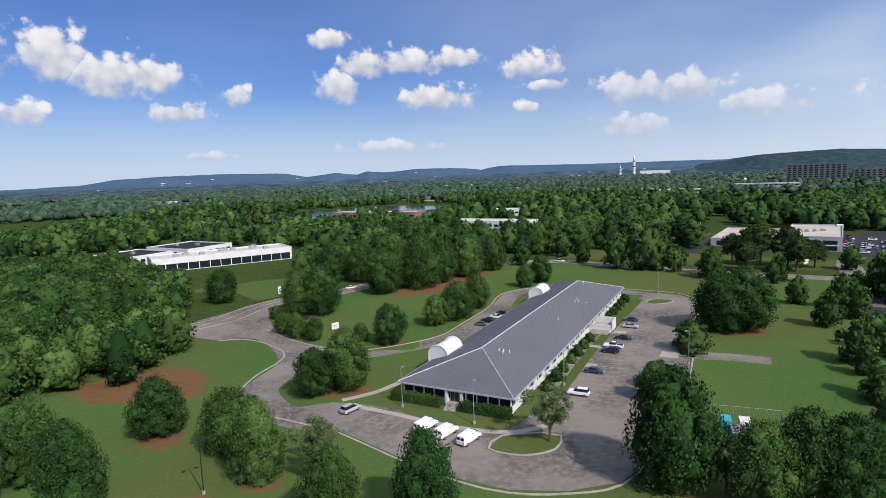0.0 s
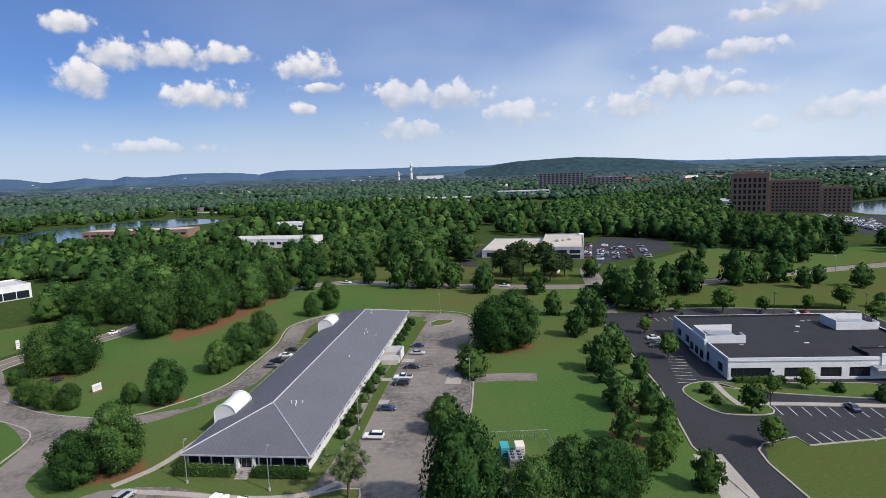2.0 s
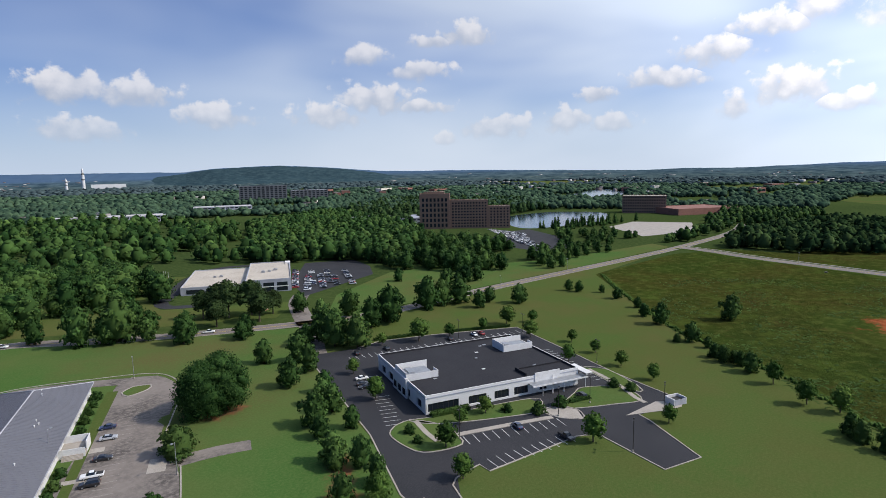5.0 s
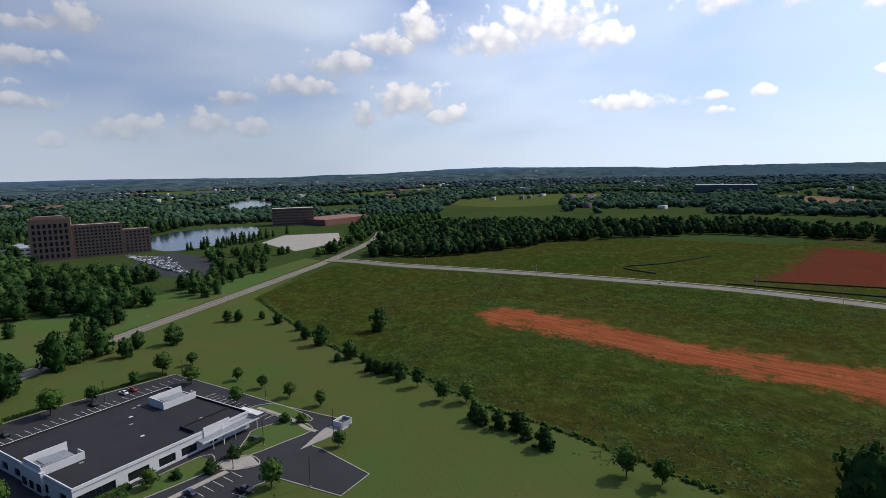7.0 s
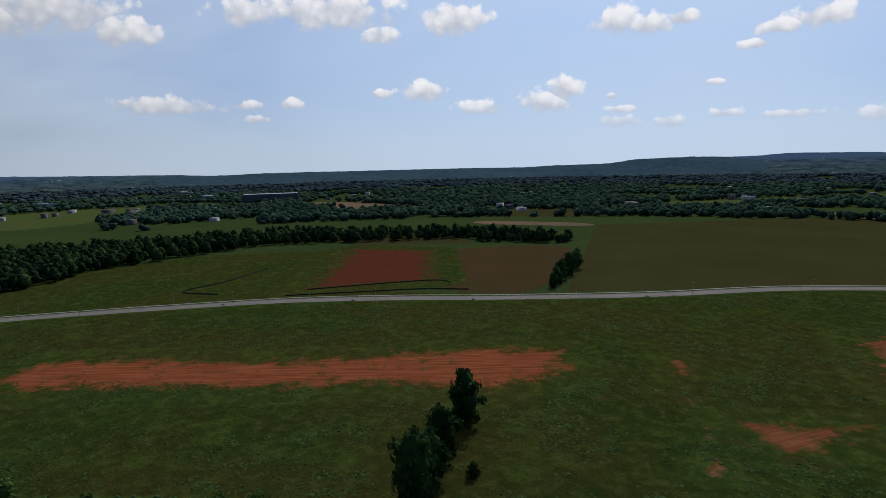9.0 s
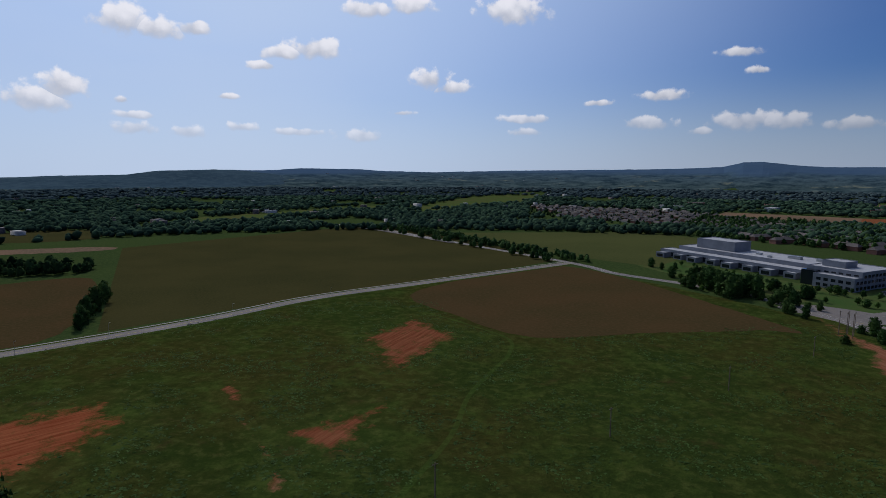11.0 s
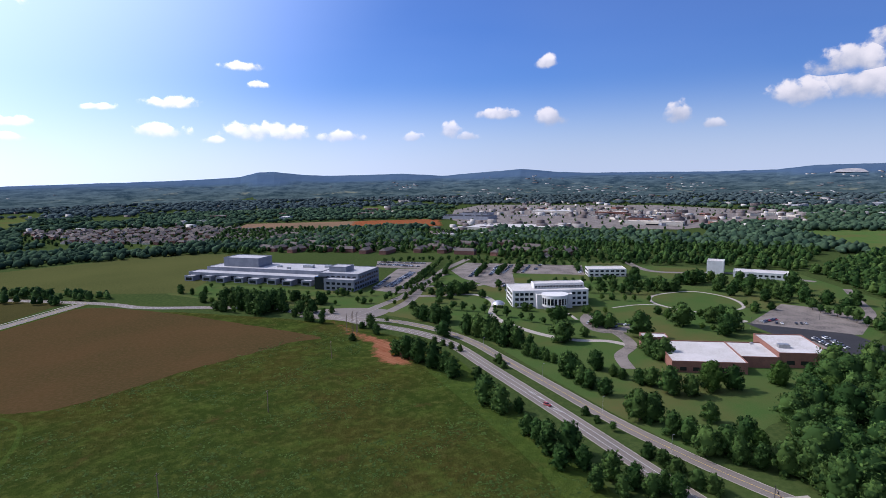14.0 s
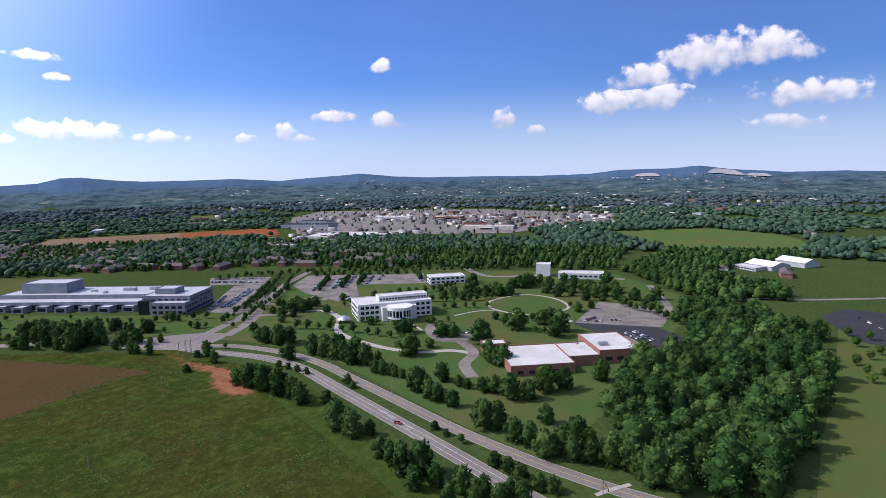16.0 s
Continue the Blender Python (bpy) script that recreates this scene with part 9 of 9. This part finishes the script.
def utility_pole(h, label):
    t = thing("utility_pole", pose(0, 0, -300), label, "utility pole", "utility poles")
    part("pole", rod((0, 0, -0.5), (0, 0, h), 0.26, 0.17, 8), M_POLE, t)
    a = part("crossarm", boxes((-1.2, 1.2, -0.07, 0.07, h - 0.9, h - 0.75)), M_POLE, t)
    for x in (-1.05, -0.4, 0.4, 1.05):
        part("insulator", rod((x, 0, h - 0.75), (x, 0, h - 0.55), 0.06, 0.04, 6), M_METAL, a)
    return t


U = utility_pole(13, "weathered wooden utility pole in a meadow")
for x, y in ((32, -171), (-31, -231), (-95, -297), (-161, -366)):
    copy_thing(U, pose(x, y, 0, 0, 0, 45))
U2 = utility_pole(17, "tall wooden utility pole in a cluster")
for x, y in ((-198, -422), (-201, -418), (-203, -414), (-207, -421), (-205, -425)):
    copy_thing(U2, pose(x, y, 0, 0, 0, 30))
# drooping wires between the meadow poles
wires = bpy.data.curves.new("overhead_wire", "CURVE")
wires.dimensions, wires.bevel_depth = "3D", 0.012
spans = [(32, -171), (-31, -231), (-95, -297), (-161, -366), (-198, -422)]
for (xa, ya), (xb, yb) in zip(spans, spans[1:]):
    s = wires.splines.new("POLY")
    s.points.add(10)
    for i in range(11):
        u = i / 10
        s.points[i].co = (xa + (xb - xa) * u, ya + (yb - ya) * u, 12.4 - 1.6 * 4 * u * (1 - u), 1)
wires.materials.append(M_DARK_METAL)
tagged(new("overhead_wire", wires), "thin sagging overhead wires between poles", "wire")
for o in (POST_A, POST_B, POST_TALL, U, U2):
    for q in (*o.children_recursive, o):
        bpy.data.objects.remove(q)


# traffic signal where the parkway meets the side road
sg = thing("traffic_signal", pose(-231, -92, 0, 0, 0, 40), "tall traffic signal pole with a mast arm", "traffic signal")
part("pole", rod((0, 0, -0.2), (0, 0, 7.2), 0.16, 0.12, 8), M_DARK_METAL, sg)
arm = part("mast_arm", rod((0, 0, 6.6), (9.5, 0, 7.0), 0.11, 0.06, 8), M_DARK_METAL, sg)
for x in (4.5, 8.5):
    head = part("signal_head", boxes((x - 0.2, x + 0.2, -0.2, 0.2, 6.0, 7.1)), M_DARK_METAL, arm, "dark three-lamp signal head")
    for z, c in ((6.85, M_LIGHT_RED), (6.55, M_LINE_Y), (6.25, M_GLASS)):
        part("lens", rod((x, -0.2, z), (x, -0.26, z), 0.12, 0.11, 8), c, head)
ribbon("path", [Vector((-246, -86, 0)), Vector((-238, -90, 0)), Vector((-228, -94, 0))], -1.2, 1.2, -0.1, 0.17, M_CONCRETE, "pale crossing island")

# white monument signs, bars for writing
def sign(x, y, a, w, h, label):
    t = thing("monument_sign", pose(x, y, 0, 0, 0, a), label, "sign")
    part("plinth", boxes((-w / 2 - 0.2, w / 2 + 0.2, -0.3, 0.3, -0.1, 0.35)), M_BRICK, t)
    p = part("panel", boxes((-w / 2, w / 2, -0.15, 0.15, 0.35, h)), M_WHITE, t, "white sign panel")
    part("writing_bar", boxes((-w * 0.35, w * 0.35, -0.16, -0.15 + 0.006, h * 0.6, h * 0.72)), M_GREY_WALL, p)
    part("writing_bar", boxes((-w * 0.25, w * 0.25, -0.16, -0.15 + 0.006, h * 0.42, h * 0.5)), M_GREY_WALL, p)
    return t


sign(-36.5, 189, 40, 2.6, 2.4, "white monument sign on a lawn")
sign(176, 281, 30, 4.2, 2.4, "white sign beside a drive")
sign(-72, 252, 30, 1.2, 3.6, "tall narrow white sign by the street")
sign(258, 226, 20, 3.2, 1.8, "small pale sign on a lawn by a road")


# ---- refuse store, equipment yard ----
def refuse_store():
    t = thing("refuse_enclosure", pose(184, 60.5, 0, 0, 0, -25), "white walled refuse enclosure on a concrete pad", "enclosure")
    part("wall", boxes((-2.6, 2.6, 1.8, 2.1, -0.1, 2.2), (-2.6, -2.3, -1.9, 1.8, -0.1, 2.2), (2.3, 2.6, -1.9, 1.8, -0.1, 2.2)), M_WHITE, t)
    g = part("gate", boxes((-2.28, -0.03, -1.95, -1.85, 0.1, 2.0), (0.03, 2.28, -1.95, -1.85, 0.1, 2.0)), M_GREY_WALL, t, "grey double gate")
    part("hinge", boxes((-2.3, -2.2, -2.0, -1.95, 1.6, 1.75), (2.2, 2.3, -2.0, -1.95, 1.6, 1.75)), M_METAL, g)
    part("skip", boxes((-1.9, 1.9, -1.2, 1.3, 0.1, 1.5)), M_DARK_METAL, t, "dark refuse skip")
    return t


refuse_store()
M_TEAL = surface("teal_enamel", (0.03, 0.32, 0.36), (0.025, 0.26, 0.3), None, 0.4, 5, 0.4)


def machine(name, x, y, w, d, h, mat, fans, label):
    t = thing(name, pose(x, y, 0, 0, 0, -20), label, "machine", "equipment in the yard")
    bm = boxes((-w / 2, w / 2, -d / 2, d / 2, 0.15, h))
    bmesh.ops.bevel(bm, geom=bm.edges[:], offset=0.05, segments=1, affect="EDGES")
    body = part("housing", bm, mat, t)
    part("skid", boxes((-w / 2 + 0.1, w / 2 - 0.1, -d / 2 + 0.1, d / 2 - 0.1, -0.05, 0.16)), M_DARK_METAL, t)
    for i in range(fans):
        fx, fy = (-w / 4 if i % 2 else w / 4), -d / 2 + d * (i // 2 + 0.5) / max(1, fans / 2)
        c = part("fan_collar", rod((fx, fy, h), (fx, fy, h + 0.14), 0.42, 0.42, 14), M_DARK_METAL, body, "dark fan collar")
        part("fan_hub", rod((fx, fy, h + 0.1), (fx, fy, h + 0.2), 0.12, 0.12, 8), M_METAL, c)
    for i in range(4):
        part("louvre", boxes((-w / 2 + 0.2, w / 2 - 0.2, -d / 2 - 0.03, -d / 2 + 0.02, h * 0.25 + i * h * 0.14, h * 0.25 + i * h * 0.14 + 0.1)), M_DARK_METAL, body)
    return t


machine("generator", 52.2, 105.3, 1.8, 3.2, 2.5, M_TEAL, 0, "teal generator housing in a fenced yard")
machine("chiller", 52.6, 101.0, 2.8, 3.8, 2.2, M_METAL, 6, "grey chiller with six round fans in a fenced yard")
machine("electrical_cabinet", 55.4, 104.6, 2.0, 2.8, 2.4, M_CREAM, 0, "cream electrical cabinet in a fenced yard")


def mesh_fence():
    t = thing("chain_link_fence", pose(55, 106, 0, 0, 0, -20), "low chain-link fence round an equipment yard", "fence")
    for i in range(6):
        part("post", rod((-6 + i * 2.8, 5, -0.1), (-6 + i * 2.8, 5, 2.3), 0.05, None, 6), M_METAL, t)
    for i in range(4):
        part("post", rod((8, 5 - 2.8 * i, -0.1), (8, 5 - 2.8 * i, 2.3), 0.05, None, 6), M_METAL, t)
    part("top_rail", rod((-6, 5, 2.28), (8, 5, 2.28), 0.035), M_METAL, t)
    part("top_rail", rod((8, 5, 2.28), (8, -3.4, 2.28), 0.035), M_METAL, t)
    bm = bmesh.new()
    for i in range(28):
        x = -6 + i * 0.5
        tube(bm, (x, 5, 0.05), (x + 0.5, 5, 2.25), 0.012, 0.012, 3)
        tube(bm, (x + 0.5, 5, 0.05), (x, 5, 2.25), 0.012, 0.012, 3)
    for i in range(17):
        y = 5 - i * 0.5
        tube(bm, (8, y, 0.05), (8, y - 0.5, 2.25), 0.012, 0.012, 3)
        tube(bm, (8, y - 0.5, 0.05), (8, y, 2.25), 0.012, 0.012, 3)
    part("mesh", bm, M_METAL, t)
    return t


mesh_fence()


# black hoppers and silt fences beside the south road
def silt_fence(pts):
    line = smooth_line(pts, 4)
    ob = ribbon("silt_fence", line, -0.04, 0.04, 0, 0.9, M_DARK_METAL, "low black silt fence along a field", kind="")
    return tagged(ob, "", "fence")


silt_fence([(430, -150), (404, -200), (380, -245), (355, -272)])
silt_fence([(470, -110), (500, -90), (520, -130), (560, -180)])
silt_fence([(440, -172), (402, -273), (365, -262)])
for x, y in ((478, 62), (436, -100), (385, -180), (330, -250), (255, -352)):
    t = thing("spoil_heap", pose(x - 4, y - 4, 0), "low dark heap of drain material on grass", "heap")
    bm = bmesh.new()
    bmesh.ops.create_icosphere(bm, subdivisions=2, radius=1.0)
    for v in bm.verts:
        v.co = Vector((v.co.x * 1.8, v.co.y * 1.2, max(v.co.z, -0.2) * 0.9)) * (1 + 0.25 * noise.noise(v.co * 2))
    part("pile", bm, M_DARK_METAL, t)

# foundation shrubs along the east wall of the grey office
for i in range(15):
    y = -44 + i * 6.9
    if 4 < y < 18:
        continue
    p = Matrix.Translation((29, 175, 0)) @ pose(0, 0, 0, 0, 0, -27.4) @ Vector((15.6, y, 0))
    hedge_ball(p.x, p.y, 2.4 + (i * 37 % 10) * 0.09)


# three flagpoles on the lawn beside the tan-roofed office
for k in range(3):
    fp = thing("flagpole", pose(168.2 + 0.9 * k, 387.0 - 1.5 * k, 0), "white flagpole on a mown lawn", "flagpole", "flagpoles")
    part("base", boxes((-0.5, 0.5, -0.5, 0.5, -0.1, 0.3)), M_CONCRETE, fp)
    part("pole", rod((0, 0, 0.3), (0, 0, 12.0), 0.12, 0.07, 8), M_WHITE, fp)
    part("finial", rod((0, 0, 12.0), (0, 0, 12.3), 0.14, 0.05, 6), M_METAL, fp)


DIGGER = (-201, -346, 210)
LONG_HEDGES = [((172.5, 189.8), (195, 177.6)), ((203, 172), (228, 154.5))]


# a yellow digger standing on the dug clay
def digger(x, y, turn):
    t = thing("excavator", pose(x, y, 0.08, 0, 0, turn), "yellow excavator standing on dug red clay", "excavator")
    for s in (-1, 1):
        bm = boxes((-1.9, 1.9, s * 1.2 - 0.3, s * 1.2 + 0.3, 0.0, 0.8))
        bmesh.ops.bevel(bm, geom=bm.edges[:], offset=0.25, segments=2, affect="EDGES")
        part("track", bm, M_RUBBER, t, "dark crawler track")
    body = boxes((-2.2, 1.5, -1.3, 1.3, 1.0, 2.0))
    bmesh.ops.bevel(body, geom=body.edges[:], offset=0.15, segments=1, affect="EDGES")
    part("body", body, M_DIGGER, t)
    cab = part("cab", boxes((0.1, 1.6, 0.2, 1.25, 2.0, 3.0)), M_GLASS, t, "dark glazed cab")
    part("cab_roof", boxes((0.05, 1.65, 0.15, 1.3, 3.0, 3.12)), M_DIGGER, cab)
    part("boom", rod((1.4, -0.4, 1.6), (4.4, -0.4, 4.2), 0.26, 0.2, 6), M_DIGGER, t)
    part("stick", rod((4.4, -0.4, 4.2), (5.8, -0.4, 1.6), 0.2, 0.15, 6), M_DIGGER, t)
    part("bucket", boxes((5.2, 6.1, -0.9, 0.1, 0.7, 1.7)), M_DARK_METAL, t)


digger(*DIGGER)
for (xa, ya), (xb, yb) in LONG_HEDGES:
    a = math.degrees(math.atan2(yb - ya, xb - xa))
    hedge_row((xa, ya), a, 0, math.hypot(xb - xa, yb - ya), -0.7, 0.7, 1.2, "long low clipped hedge beside a car park")

# the models that the trees were copied from
for k in KINDS.values():
    for t in k:
        for o in (*t.children_recursive, t):
            bpy.data.objects.remove(o)
